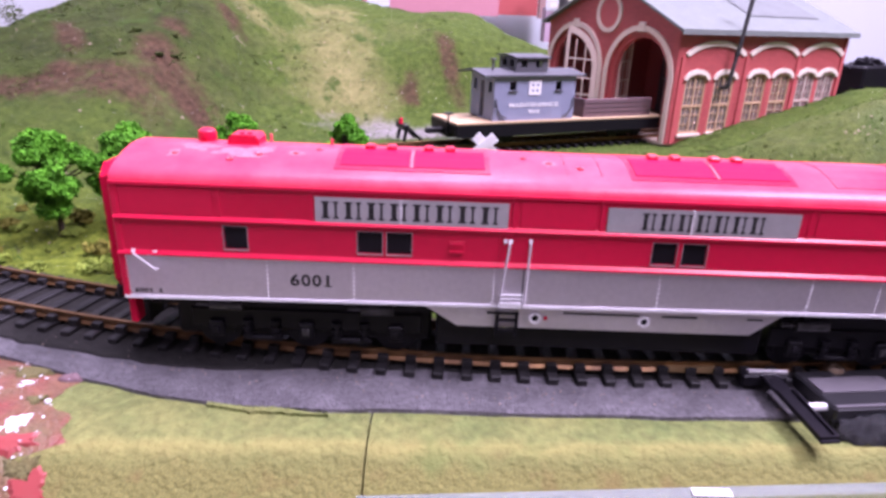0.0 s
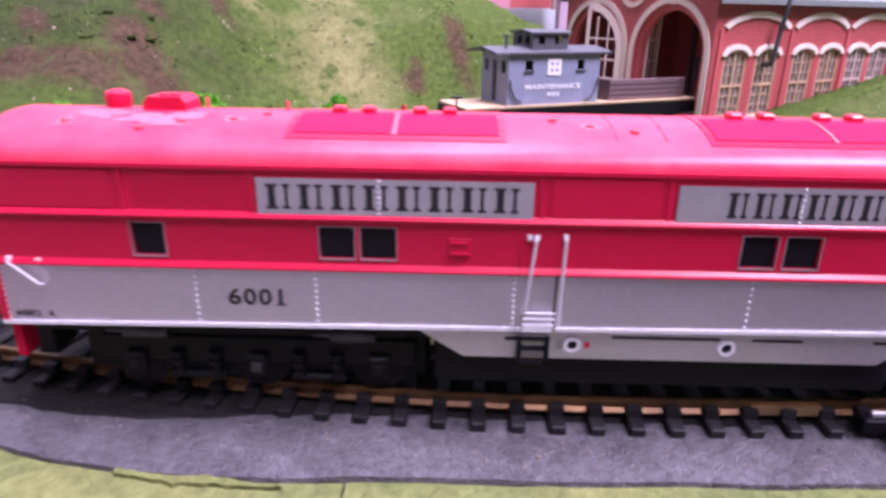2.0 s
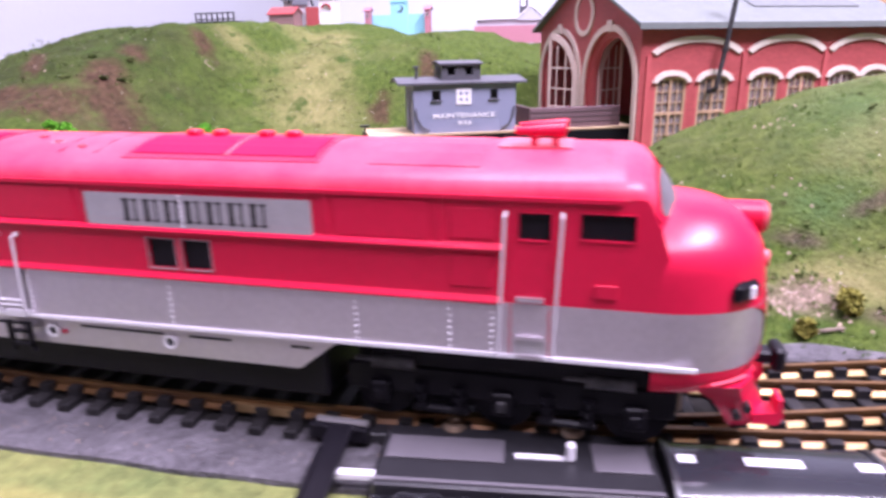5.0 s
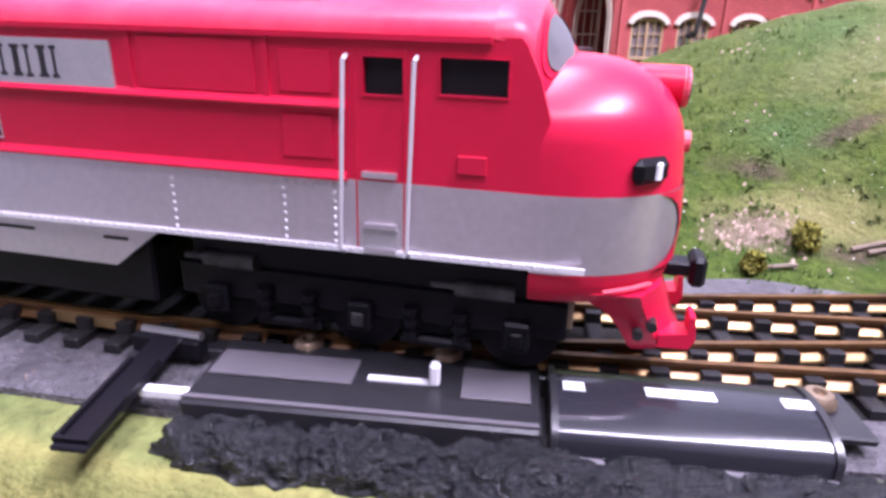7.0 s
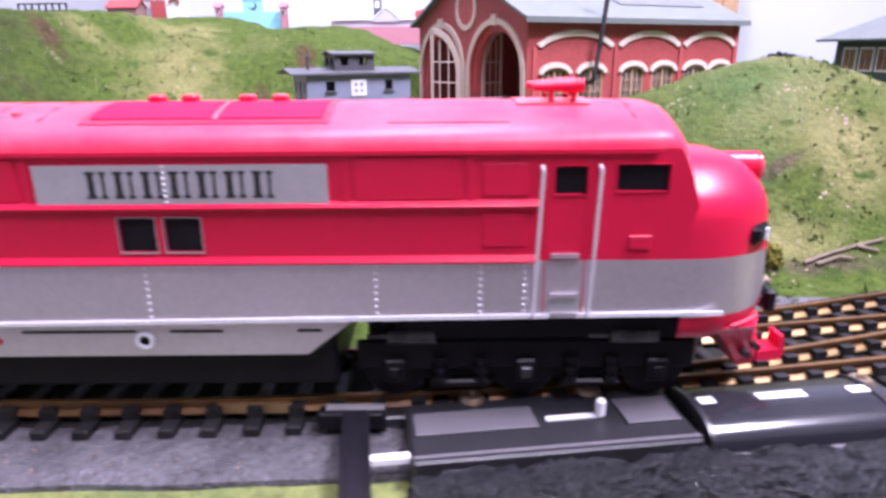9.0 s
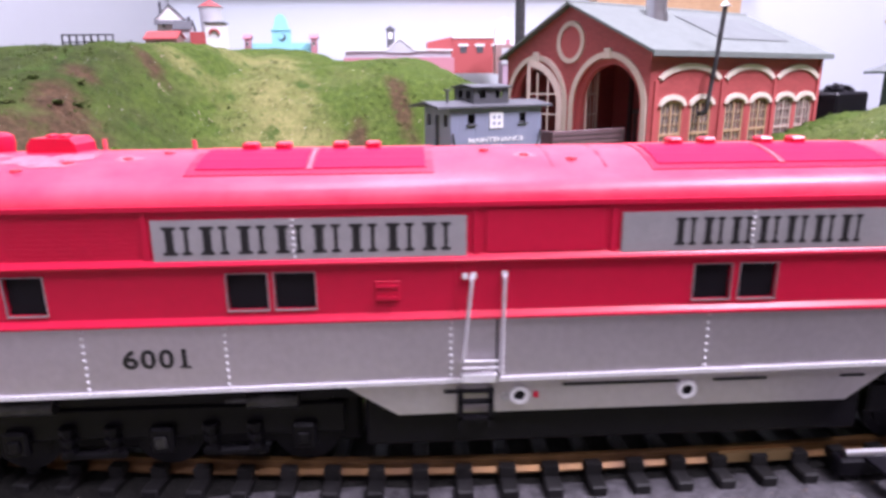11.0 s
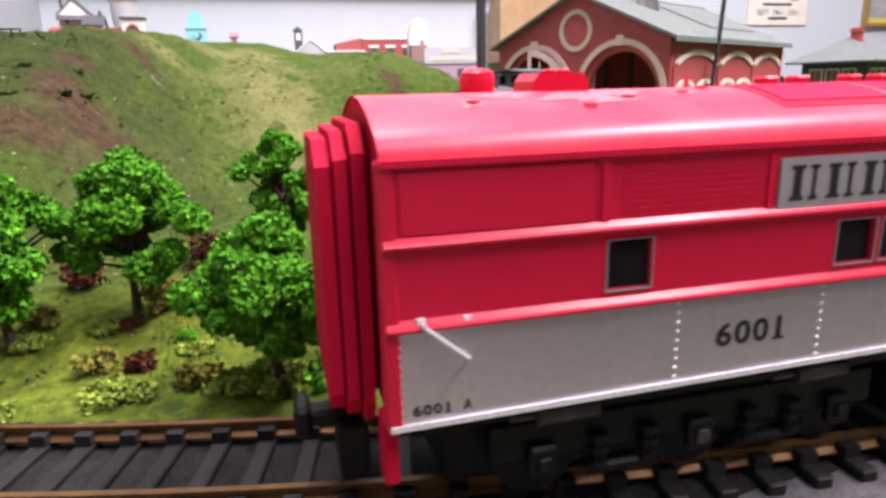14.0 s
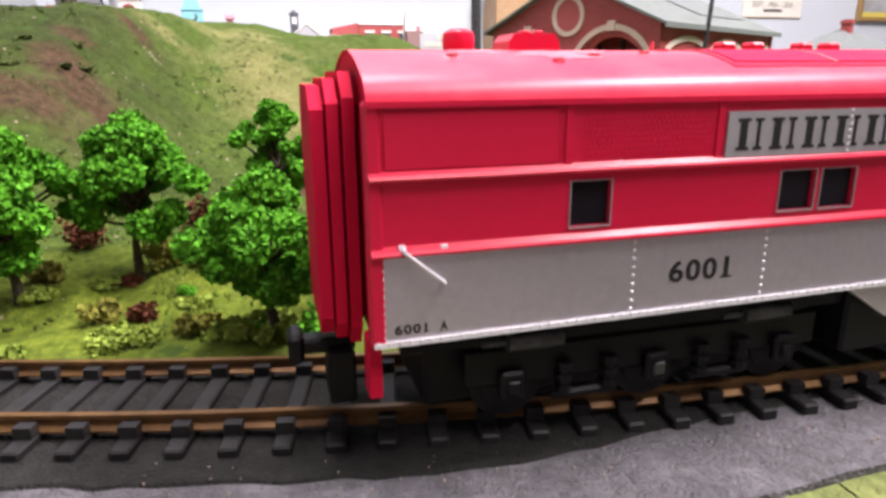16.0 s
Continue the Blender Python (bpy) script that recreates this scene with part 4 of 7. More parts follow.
    rod(hl, (0.2196, 0.0165, 0.0392), (0.2287, 0.0165, 0.0388), 0.0024, 0.0027, 20)
    part("headlight_housing", hl, M_RED, T, smooth=True)
    part("headlight_rim", rod(B(), (0.2283, 0.0165, 0.0388), (0.2291, 0.0165, 0.0388), 0.0028, 0.0024, 20), M_REDPALE, T)
    part("headlight_lens", rod(B(), (0.2290, 0.0165, 0.0388), (0.2293, 0.0165, 0.0388), 0.0019, 0.0019, 16), M_SCREEN, T)
    part("lower_headlight", rod(B(), (0.2281, 0.0165, 0.0318), (0.2303, 0.0165, 0.0318), 0.0017, 0.0014, 16), M_REDPALE, T)
    for s in (-1, 1):
        a = Vector((0.2248, 0.0165 + s * 0.0122, 0.0302))
        nb = part("number_lamp", box(B(), -0.0028, -0.0009, -0.0016, 0.0028, 0.0009, 0.0016, 0.0008), M_DARK, T, "black oval classification lamp", at=pose(*a, 0, 0, 45 if s < 0 else -45))
        part("lamp_lens", box(B(), -0.0002, -0.0012, -0.0011, 0.0009, -0.0008, 0.0011, 0.0002), M_WHITE, nb)
    part("nose_handrail", wire(B(), [(0.2209, 0.0014, 0.0152), (0.2241, 0.0031, 0.0154), (0.2268, 0.0054, 0.0155)], 0.0003), M_REDPALE, T)
    for x0, x1 in ((0.2286, 0.2339), (-0.0088, -0.0005)):
        c = B()
        box(c, x0, 0.0148, 0.0132 if x0 > 0 else 0.0092, x1, 0.0182, 0.0154 if x0 > 0 else 0.0114, 0.0004)
        e = x1 if x0 > 0 else x0
        zc = 0.0142 if x0 > 0 else 0.0103
        box(c, e - 0.0011, 0.0140, zc - 0.0022, e + 0.0011, 0.0192, zc + 0.0022, 0.0006)
        part("coupler", c, M_DARK, T, "black knuckle coupler")
    return T


M_REDDEEP = mat("deep_red_hatch", (0.42, 0.004, 0.045), 0.6, second=(0.38, 0.004, 0.04), scale=90)
M_REDDEEP.node_tree.nodes["Principled BSDF"].inputs["Specular IOR Level"].default_value = 0.12
# The grey mottle paints the trucks' glints along with their wear.
M_WORNGLINT = mat("worn_glint_black", (0.008, 0.008, 0.009), 0.35, 0.2, second=(0.20, 0.19, 0.20), scale=420, mix=0.4)
M_REDPALE = mat("scuffed_red", (0.60, 0.05, 0.085), 0.5, second=(0.62, 0.13, 0.16), scale=220, mix=0.7)
M_SCUFF = mat("dusty_red_scuff", (0.57, 0.045, 0.085), 0.5, second=(0.60, 0.15, 0.19), scale=900, mix=0.9)
M_SCREEN = mat("pale_windscreen", (0.085, 0.085, 0.095), 0.5, second=(0.16, 0.155, 0.16), scale=250)
M_SCREEN.node_tree.nodes["Principled BSDF"].inputs["Specular IOR Level"].default_value = 0.25
loco()


# ---- track, roadbed and the turnout machine ----
GAUGE = 0.0185


def track_slope(x):
    return (near_rail(x + 0.001) - near_rail(x - 0.001)) / 0.002


def branch(x):
    """How far the diverging track lies beyond the main one."""
    d = max(0.0, x - 0.165)
    return 0.0066 * (d / 0.075) ** 1.35


def rail_bar(bm, y_of, x0, x1, step=0.006, z0=-0.0026, z1=0.0, w=0.00055):
    k = int((x1 - x0) / step)
    rs = []
    for i in range(k + 1):
        x = x0 + (x1 - x0) * i / k
        y = y_of(x)
        rs.append([(x, y - 0.0011, z0), (x, y - 0.0011, z0 + 0.0003), (x, y - 0.0003, z0 + 0.0009), (x, y - 0.0003, z1 - 0.0009), (x, y - w, z1 - 0.0007), (x, y - w, z1),
                   (x, y + w, z1), (x, y + w, z1 - 0.0007), (x, y + 0.0003, z1 - 0.0009), (x, y + 0.0003, z0 + 0.0009), (x, y + 0.0011, z0 + 0.0003), (x, y + 0.0011, z0)])
    return loft(bm, rs, closed=True, caps=True)


def brass_foot(bm, y_of, x0, x1, step=0.006):
    """The bare flank of a rail's foot, which shines between the tie plates."""
    k = max(1, int((x1 - x0) / step))
    rs = []
    for i in range(k + 1):
        x = x0 + (x1 - x0) * i / k
        y = y_of(x)
        rs.append([(x, y - 0.0016, -0.0029), (x, y - 0.0015, -0.0025), (x, y - 0.0008, -0.0018), (x, y - 0.0004, -0.0029)])
    return loft(bm, rs, closed=True, caps=True)


def tie_mesh(length):
    bm = B()
    box(bm, -0.0014, -length / 2, -0.0048, 0.0014, length / 2, -0.0026, 0.0003)
    for y in (-length / 2 + 0.0058, length / 2 - 0.0058):
        for s in (-0.0016, 0.0010):
            box(bm, -0.0013, y + s - (0.0008 if s < 0 else 0), -0.0026, 0.0013, y + s + 0.0010, -0.0008)
    return mesh_of(bm, M_TIE)


def tracks():
    main = thing("curved_track", pose(0.105, 0.0145, -0.0048), "brown rails on black plastic ties, the curved main track", "model track")
    inv = main.matrix_world.inverted()
    ends = ((near_rail, -0.34, 0.62), (lambda x: near_rail(x) + GAUGE, -0.34, 0.62))
    for fn, a, b in ends:
        r = part("rail", rail_bar(B(), fn, a, b), M_RAIL, main, "brown rusty rail", at=inv)
        part("rail_flank", brass_foot(B(), fn, 0.205, 0.62), M_BRASS, r, "bare brass flank of the rail", at=None)
    part("rail_joiner", box(B(), 0.1340, near_rail(0.14) - 0.0014, -0.0024, 0.1470, near_rail(0.14) - 0.0003, -0.0006), M_BRASS, main, "bright brass rail joiner", at=inv)
    me = tie_mesh(0.0300)
    x = -0.30
    k = 0
    while x < 0.56:
        turn = 0.0012 * wob(k * 1.7, 3.1, 1.0, 4)
        long_ = 0.172 < x < 0.33
        m = inv @ pose(x, near_rail(x) + GAUGE / 2, 0.0, 0, 0, math.degrees(math.atan(track_slope(x))) + 40 * turn)
        if not long_:
            part("tie", me, M_TIE, main, at=m)
        x += 0.0071
        k += 1
    side = thing("turnout_track", pose(0.25, 0.030, -0.0048), "diverging rails of the turnout on long black ties", "model track")
    inv = side.matrix_world.inverted()
    for fn, a in ((lambda x: near_rail(x) + branch(x), 0.170), (lambda x: near_rail(x) + GAUGE + branch(x), 0.170)):
        r = part("rail", rail_bar(B(), fn, a, 0.62), M_RAIL, side, "brown rusty rail", at=inv)
        part("rail_flank", brass_foot(B(), fn, 0.212, 0.62), M_BRASS, r, "bare brass flank of the rail")
    x = 0.1725
    while x < 0.62:
        e = branch(x)
        bm = B()
        L = 0.0300 + e
        box(bm, -0.0014, -0.015, -0.0048, 0.0014, -0.015 + L, -0.0026, 0.0003)
        for y in (-GAUGE / 2, GAUGE / 2, -GAUGE / 2 + e, GAUGE / 2 + e):
            for s in (-0.0016, 0.0010):
                box(bm, -0.0013, y + s - (0.0008 if s < 0 else 0), -0.0026, 0.0013, y + s + 0.0010, -0.0008)
        part("tie", bm, M_TIE, side, at=inv @ pose(x, near_rail(x) + GAUGE / 2, 0, 0, 0, math.degrees(math.atan(track_slope(x)))))
        x += 0.0071
    # grey foam roadbed under it all
    bm = B()
    rs = []
    for i in range(161):
        x = -0.34 + 0.96 * i / 160
        c = near_rail(x)
        lip = 0.0165 + 0.0065 * math.exp(-((x - 0.018) / 0.045) ** 2) + 0.0007 * wob(x, 0, 90, 6)
        far = 0.040 + branch(x) if x > 0.165 else 0.0275 + 0.001 * wob(x, 2, 60, 3)
        rs.append([(x, c - lip - 0.0006, -0.0090), (x, c - lip, -0.0052 + 0.0003 * wob(x, 1, 200, 2)), (x, c - lip + 0.002, -0.0047), (x, c - 0.008, -0.0044), (x, c + GAUGE / 2, -0.0042), (x, c + GAUGE + 0.008, -0.0044), (x, c + far - 0.002, -0.0047), (x, c + far, -0.0090)])
    loft(bm, rs, closed=True, caps=True)
    solo("roadbed", bm, M_FOAM, "dark grey painted foam roadbed under the track", "roadbed", kind="structure", smooth=True)


def ballast_bed():
    rs = []
    for i in range(241):
        x = -0.34 + 0.96 * i / 240
        c = near_rail(x)
        e = branch(x) if x > 0.165 else 0.0
        w = 0.0012 * wob(x, 0, 160, 2)
        # k widens the dark margin beyond the tie ends towards low x.
        k = 0.0056 - 0.0098 * smooth01(0.0, 0.075, x) + 0.0040 * smooth01(0.150, 0.175, x)
        rs.append([(x, c - 0.0064 - k + w, -0.0047), (x, c - 0.0058 - k + w, -0.0041), (x, c + GAUGE / 2, -0.0037 + 0.0002 * wob(x, 1, 300, 2)), (x, c + GAUGE + 0.0060 + e, -0.0040), (x, c + GAUGE + 0.0068 + e, -0.0047)])
    solo("ballast_bed", loft(B(), rs, closed=True, caps=True), M_BED, "black-brown glued ballast between the ties, with a dark margin beyond", "ballast", kind="structure", smooth=True)


ballast_bed()


def lumpy(bm, cx, cy, cz, rx, ry, rz, seed, n=26, m=14, amp=0.35, freq=400):
    rs = []
    for j in range(m + 1):
        ph = -0.15 + (math.pi / 2 + 0.15) * j / m
        r = []
        for i in range(n):
            a = 2 * math.pi * i / n
            d = Vector((math.cos(a) * math.cos(ph), math.sin(a) * math.cos(ph), math.sin(ph)))
            p = Vector((cx + d.x * rx, cy + d.y * ry, cz + d.z * rz))
            k = 1 + amp * noise.noise(p * freq + Vector((seed, 0, 0))) + 0.5 * amp * noise.noise(p * freq * 2.7)
            r.append((cx + d.x * rx * k, cy + d.y * ry * k, cz + d.z * rz * k))
        rs.append(r)
    return loft(bm, rs, closed=True, caps=True)


def turnout_machine():
    T = thing("switch_machine", pose(0.1690, -0.0122, -0.0060, 0, 0, 7.0) @ Matrix.Scale(0.93, 4, (1, 0, 0)), "black plastic switch machine with a white lever beside the track", "switch machine")
    part("body", box(B(), 0.0, 0.0, 0.0, 0.0505, 0.0168, 0.0052, 0.0005), M_MACH, T)
    part("base_flange", box(B(), -0.006, 0.0155, 0.0005, 0.094, 0.0205, 0.0036, 0.0003), M_MACH, T)
    part("cover_plate", box(B(), 0.0012, 0.0065, 0.0052, 0.0230, 0.0128, 0.0057, 0.0001), M_PLATE, T, "matt grey cover plate")
    part("cover_plate", box(B(), 0.0390, 0.0055, 0.0052, 0.0490, 0.0130, 0.0057, 0.0001), M_PLATE, T)
    part("edge_strip", box(B(), 0.0004, 0.0004, 0.0052, 0.0500, 0.0012, 0.0056), M_PLATE, T)
    part("lever_slot", box(B(), 0.0250, 0.0082, 0.0052, 0.0345, 0.0094, 0.0055), M_WHITE, T, "white lever arm")
    part("lever_knob", box(B(), 0.0342, 0.0078, 0.0052, 0.0358, 0.0094, 0.0086, 0.0004), M_WHITE, T, "white lever knob")
    part("throw_bar", box(B(), -0.0078, 0.0028, 0.0030, 0.0010, 0.0043, 0.0044, 0.0002), M_WHITE, T, "white plastic throw bar")
    dome = [(0.0, 0.0), (0.0162, 0.0), (0.0162, 0.0042)] + [(0.0081 + 0.0081 * math.cos(radians(q)), 0.0040 + 0.0030 * math.sin(radians(q))) for q in range(12, 170, 12)] + [(0.0, 0.0042)]
    coil = part("coil_housing", prism(B(), dome, "x", 0.0520, 0.0880), M_GLOSS, T, "glossy black rounded coil housing", smooth=True)
    part("housing_lip", box(B(), 0.0518, -0.0008, 0.0, 0.0882, 0.0001, 0.0022, 0.0002), M_PLATE, coil, "grey lip along the housing")
    for x in (0.0516, 0.0874):
        part("housing_end", prism(B(), [(y * 1.03 - 0.0002, z * 1.05) for y, z in dome], "x", x, x + 0.0010), M_MACH, coil, smooth=True)
    # Plain white rectangles along the housing's crown.
    for a, b in ((0.0535, 0.0565), (0.0650, 0.0745), (0.0835, 0.0875)):
        part("label", box(B(), a, 0.0072, 0.0068, b, 0.0092, 0.00712), M_WHITE, coil)
    for x in (0.0130, 0.0360, 0.0910):
        r = B()
        loft(r, [[(x + q * math.cos(a), (0.0172 if x < 0.08 else 0.0135) + q * math.sin(a), z + 0.0008) for a in (2 * math.pi * i / 16 for i in range(16))] for q, z in ((0.0026, 0.0036), (0.0026, 0.0043), (0.0019, 0.0052), (0.0010, 0.0053), (0.0006, 0.0044))], closed=True, caps=True)
        part("eyelet", r, M_DULLBRASS, T, "dull brass eyelet", smooth=True)
    part("contact_plate", box(B(), 0.0884, 0.0060, 0.0030, 0.0960, 0.0170, 0.0042, 0.0003), M_MACH, T, "dark metal contact plate")
    # the loose lever arm that reaches over the scenery's edge
    A = thing("track_lever", pose(0.1588, 0.0010, 0.0004, 0, 0, 0), "black plastic track lever reaching over the foam edge", "track lever")
    d = Vector((0.0030, -0.0240, -0.0022))
    q = d.to_track_quat("Y", "Z").to_matrix().to_4x4()
    L = d.length
    bm = B()
    box(bm, -0.0023, 0.0, -0.0008, 0.0023, L, 0.0, 0.0002)
    part("arm", bm, M_DARK, A, at=q)
    for y0, y1 in ((0.007, L - 0.0008),):
        for x in (-0.0023, 0.0017):
            part("arm_rib", box(B(), x, y0, 0.0, x + 0.0006, y1, 0.0007), M_DARK, A, at=q)
    part("arm_rib", box(B(), -0.0017, L - 0.0014, 0.0, 0.0017, L - 0.0008, 0.0007), M_DARK, A, at=q)
    part("arm_bracket", box(B(), -0.0065, -0.0008, -0.0036, 0.0050, 0.0022, -0.0004, 0.0004), M_DARK, A)
    part("arm_pin", rod(B(), (-0.0050, 0.0006, 0.0000), (0.0050, 0.0006, 0.0000), 0.0007), M_METAL, A, "bare steel pin")
    for k, (x, y, rx, ry, rz) in enumerate(((0.1795, -0.0136, 0.013, 0.0046, 0.0056), (0.195, -0.0118, 0.014, 0.0050, 0.0058), (0.213, -0.0098, 0.014, 0.0062, 0.0056), (0.231, -0.0082, 0.015, 0.0080, 0.0044), (0.250, -0.0062, 0.016, 0.0085, 0.0042), (0.270, -0.0040, 0.018, 0.0085, 0.0042))):
        solo("cinder_mound", lumpy(B(), x, y, -0.0072, rx, ry, rz, k * 7.3, 72, 30, 0.20, 420), M_HEAP, "lumpy black glued ballast along the switch machine", "cinder mound", group="mounds along the switch machine", smooth=True)


M_PLATE = mat("grey_plate", (0.082, 0.074, 0.084), 0.5, second=(0.105, 0.096, 0.105), scale=200)
M_MACH = mat("satin_black", (0.016, 0.0155, 0.018), 0.33, second=(0.026, 0.025, 0.028), scale=260, bump=0.00005, bump_scale=2500)
M_GLOSS = mat("glossy_black", (0.018, 0.018, 0.024), 0.17, second=(0.02, 0.02, 0.022), scale=200)
M_HEAP = mat("black_ballast", (0.004, 0.004, 0.005), 0.22, second=(0.022, 0.023, 0.029), scale=380, mix=0.5, bump=0.0022, bump_scale=1000)
M_HEAP.node_tree.nodes["Principled BSDF"].inputs["Specular IOR Level"].default_value = 0.46
tracks()
turnout_machine()


# ---- brick engine house ----
def arch_band(bm, cx, cz, rx, rz, a0, a1, wide, y0, y1, n=22, straight=0.0):
    """A curved stone band in the local y-z or x-z plane, as a closed strip; returns rings of (u, depth, z)."""
    rs = []
    for i in range(n + 1):
        a = radians(a0 + (a1 - a0) * i / n)
        c, s = math.cos(a), math.sin(a)
        rs.append([(cx + rx * c, y0, cz + rz * s), (cx + (rx + wide) * c, y0, cz + (rz + wide) * s), (cx + (rx + wide) * c, y1, cz + (rz + wide) * s), (cx + rx * c, y1, cz + rz * s)])
    return loft(bm, rs, closed=True, caps=True)


def arched_wall(bm, width, eave, ridge, doors, y0, y1, n=16):
    """A gabled wall in the x-z plane with round-headed openings cut right through; doors: (centre, half width, spring height, rise)."""
    xs = {0.0, width, width / 2}
    for c, r, sp, rise in doors:
        xs |= {c + r * math.cos(math.pi * i / n) for i in range(n + 1)}
    xs = sorted(xs)

    def top(x):
        return eave + (ridge - eave) * (1 - abs(2 * x / width - 1))

    def low(x, side):
        for c, r, sp, rise in doors:
            if c - r + 1e-9 < x + side * 1e-6 < c + r - 1e-9:
                return sp + rise * math.sqrt(max(0.0, 1 - ((x - c) / r) ** 2))
        return 0.0
    for a, b in zip(xs, xs[1:]):
        la, lb = low(a, 1), low(b, -1)
        q = [(a, la), (b, lb), (b, top(b)), (a, top(a))]
        f0 = [bm.verts.new((x, y0, z)) for x, z in q]
        f1 = [bm.verts.new((x, y1, z)) for x, z in q]
        bm.faces.new(f0)
        bm.faces.new(f1[::-1])
        bm.faces.new((f0[0], f1[0], f1[1], f0[1]))
        bm.faces.new((f0[3], f0[2], f1[2], f1[3]))
    for c, r, sp, rise in doors:
        for s in (-1, 1):
            x = c + s * r
            v = [bm.verts.new((x, y, z)) for y, z in ((y0, 0), (y1, 0), (y1, sp), (y0, sp))]
            bm.faces.new(v)
    for x, z in ((0, eave), (width, eave)):
        v = [bm.verts.new((x, y, zz)) for y, zz in ((y0, 0), (y1, 0), (y1, z), (y0, z))]
        bm.faces.new(v)
    bmesh.ops.remove_doubles(bm, verts=bm.verts, dist=1e-7)
    return bm


def brick_sheet(T, x0, x1, z0, z1, y, keep, turn=None):
    """Courses of thin raised bricks on a wall, joined into one part."""
    bm = B()
    h, w, g = 0.00105, 0.0030, 0.00022
    j = 0
    z = z0
    while z + h < z1:
        x = x0 - (j % 2) * w / 2
        while x < x1:
            a, b = max(x, x0), min(x + w - g, x1)
            if b - a > 0.0006 and keep((a + b) / 2, z + h / 2, (b - a) / 2):
                v = [bm.verts.new(p) for p in ((a, y, z), (b, y, z), (b, y, z + h - g), (a, y, z + h - g))]
                bm.faces.new(v)
            x += w
        z += h
        j += 1
    return bm


def shop():
    T = thing("engine_house", pose(0.2222, 0.2832, 0.0035, 0, 0, 28.9) @ Matrix.Scale(0.957, 4, (1, 0, 0)), "red brick model engine house with arched doorways and grey roof", "model building")
    L, Wd, E, R, t = 0.187, 0.1340, 0.0735, 0.1035, 0.0022
    FR = pose(0, Wd, 0, 0, 0, -90)   # front wall: its x runs along the house's -y
    doors = [(Wd - 0.0335, 0.0290, 0.0395, 0.0305), (Wd - 0.1010, 0.0290, 0.0395, 0.0305)]
    part("front_wall", arched_wall(B(), Wd, E, R, doors, 0, -t), M_BRICK, T, "red brick gable with two arched doorways", at=FR @ pose(0, 0, 0) @ Matrix.Scale(-1, 4, (0, 1, 0)))
    part("back_wall", prism(B(), [(0, 0), (Wd, 0), (Wd, E), (Wd / 2, R), (0, E)], "x", L - t, L), M_BRICK, T)
    wins = [(c - 0.0103, c + 0.0103) for c in (0.0216, 0.0505, 0.0864, 0.1145, 0.1450, 0.1708)]
    hol = [(a, b, 0.0060, 0.0440) for a, b in wins]
    part("side_wall", pierced(B(), t, L - t, 0, E, hol, 0.0, t), M_BRICK, T, "red brick side wall with six tall windows")
    part("side_wall", box(B(), t, Wd - t, 0, L - t, Wd, E), M_BRICK, T)
    part("floor_slab", box(B(), t, t, -0.002, L - t, Wd - t, 0.0002), M_STONE, T)
    part("back_room", box(B(), L * 0.62, t, 0.0, L * 0.63, Wd - t, E), M_BRICK, T)
    # bricks in relief
    def keep_side(x, z, r):
        return not any(a - 0.001 - r < x < b + 0.001 + r and 0.005 < z < 0.0475 for a, b in wins)
    tagged(part("brickwork", brick_sheet(T, 0.0002, L, 0.0002, E - 0.001, -0.00018, keep_side), M_BRICK, T), kind="stuff")

    def keep_front(x, z, r):
        if z > E + (R - E) * (1 - abs(2 * x / Wd - 1)) - 0.0012:
            return False
        for c, rr, sp, rise in doors:
            if abs(x - c) < rr + r + 0.0035 and z < sp:
                return False
            if ((x - c) / (rr + 0.0045 + r)) ** 2 + (max(0, z - sp) / (rise + 0.005)) ** 2 < 1:
                return False
        return ((x - Wd / 2) / 0.0155) ** 2 + ((z - 0.0805) / 0.0150) ** 2 > 1
    tagged(part("brickwork", brick_sheet(T, 0.0002, Wd, 0.0002, R, -0.00018, keep_front), M_BRICK, T, at=FR), kind="stuff")
    # stone trim of the front
    for c, r, sp, rise in doors:
        part("door_arch", arch_band(B(), c, sp, r, rise, 0, 180, 0.0036, -0.0012, 0.0), M_STONE, T, "pale stone door arch", at=FR)
        part("door_reveal", arch_band(B(), c, sp, r - 0.0040, rise - 0.0040, 0, 180, 0.0040, 0.0023, 0.0062), M_BRICK, T, "red brick inner arch", at=FR)
        for s in (-1, 1):
            part("door_reveal", box(B(), c + s * (r - 0.0020) - 0.0020, 0.0023, 0.0, c + s * (r - 0.0020) + 0.0020, 0.0062, sp), M_BRICK, T, at=FR)
        part("keystone", box(B(), c - 0.0030, -0.0018, sp + rise - 0.0008, c + 0.0030, 0.0, sp + rise + 0.0056, 0.0004), M_STONE, T, at=FR)
        for s in (-1, 1):
            x = c + s * (r + 0.0018)
            part("door_jamb", box(B(), x - 0.0018, -0.0012, 0.0, x + 0.0018, 0.0, sp), M_STONE, T, at=FR)
    part("oval_trim", arch_band(B(), Wd / 2, 0.0805, 0.0098, 0.0102, 0, 360, 0.0030, -0.0012, 0.0, 32), M_STONE, T, "pale stone oval window surround", at=FR)
    part("oval_panel", rod(B(), (Wd / 2, -0.0003, 0.0805), (Wd / 2, 0.0004, 0.0805), 0.0100, seg=28), M_BRICK, T, at=FR)
    # doors: one half closed with panes, one folded inside
    def door_leaf(name, c, r, sp, rise, m, back):
        D = part(name, arch_band(B(), 0, 0, r - 0.0042, rise - 0.0042, 90, 180, 0.0042, -0.0005, 0.0005, 14), M_DOOR, T, "cream wooden arched door leaf with panes", at=m)
        f = B()
        box(f, -r, -0.0005, -sp, -r + 0.0042, 0.0005, 0.0)
        box(f, -0.0026, -0.0005, -sp, 0.0, 0.0005, rise)
        box(f, -r, -0.0005, -sp, 0.0, 0.0005, -sp + 0.012)
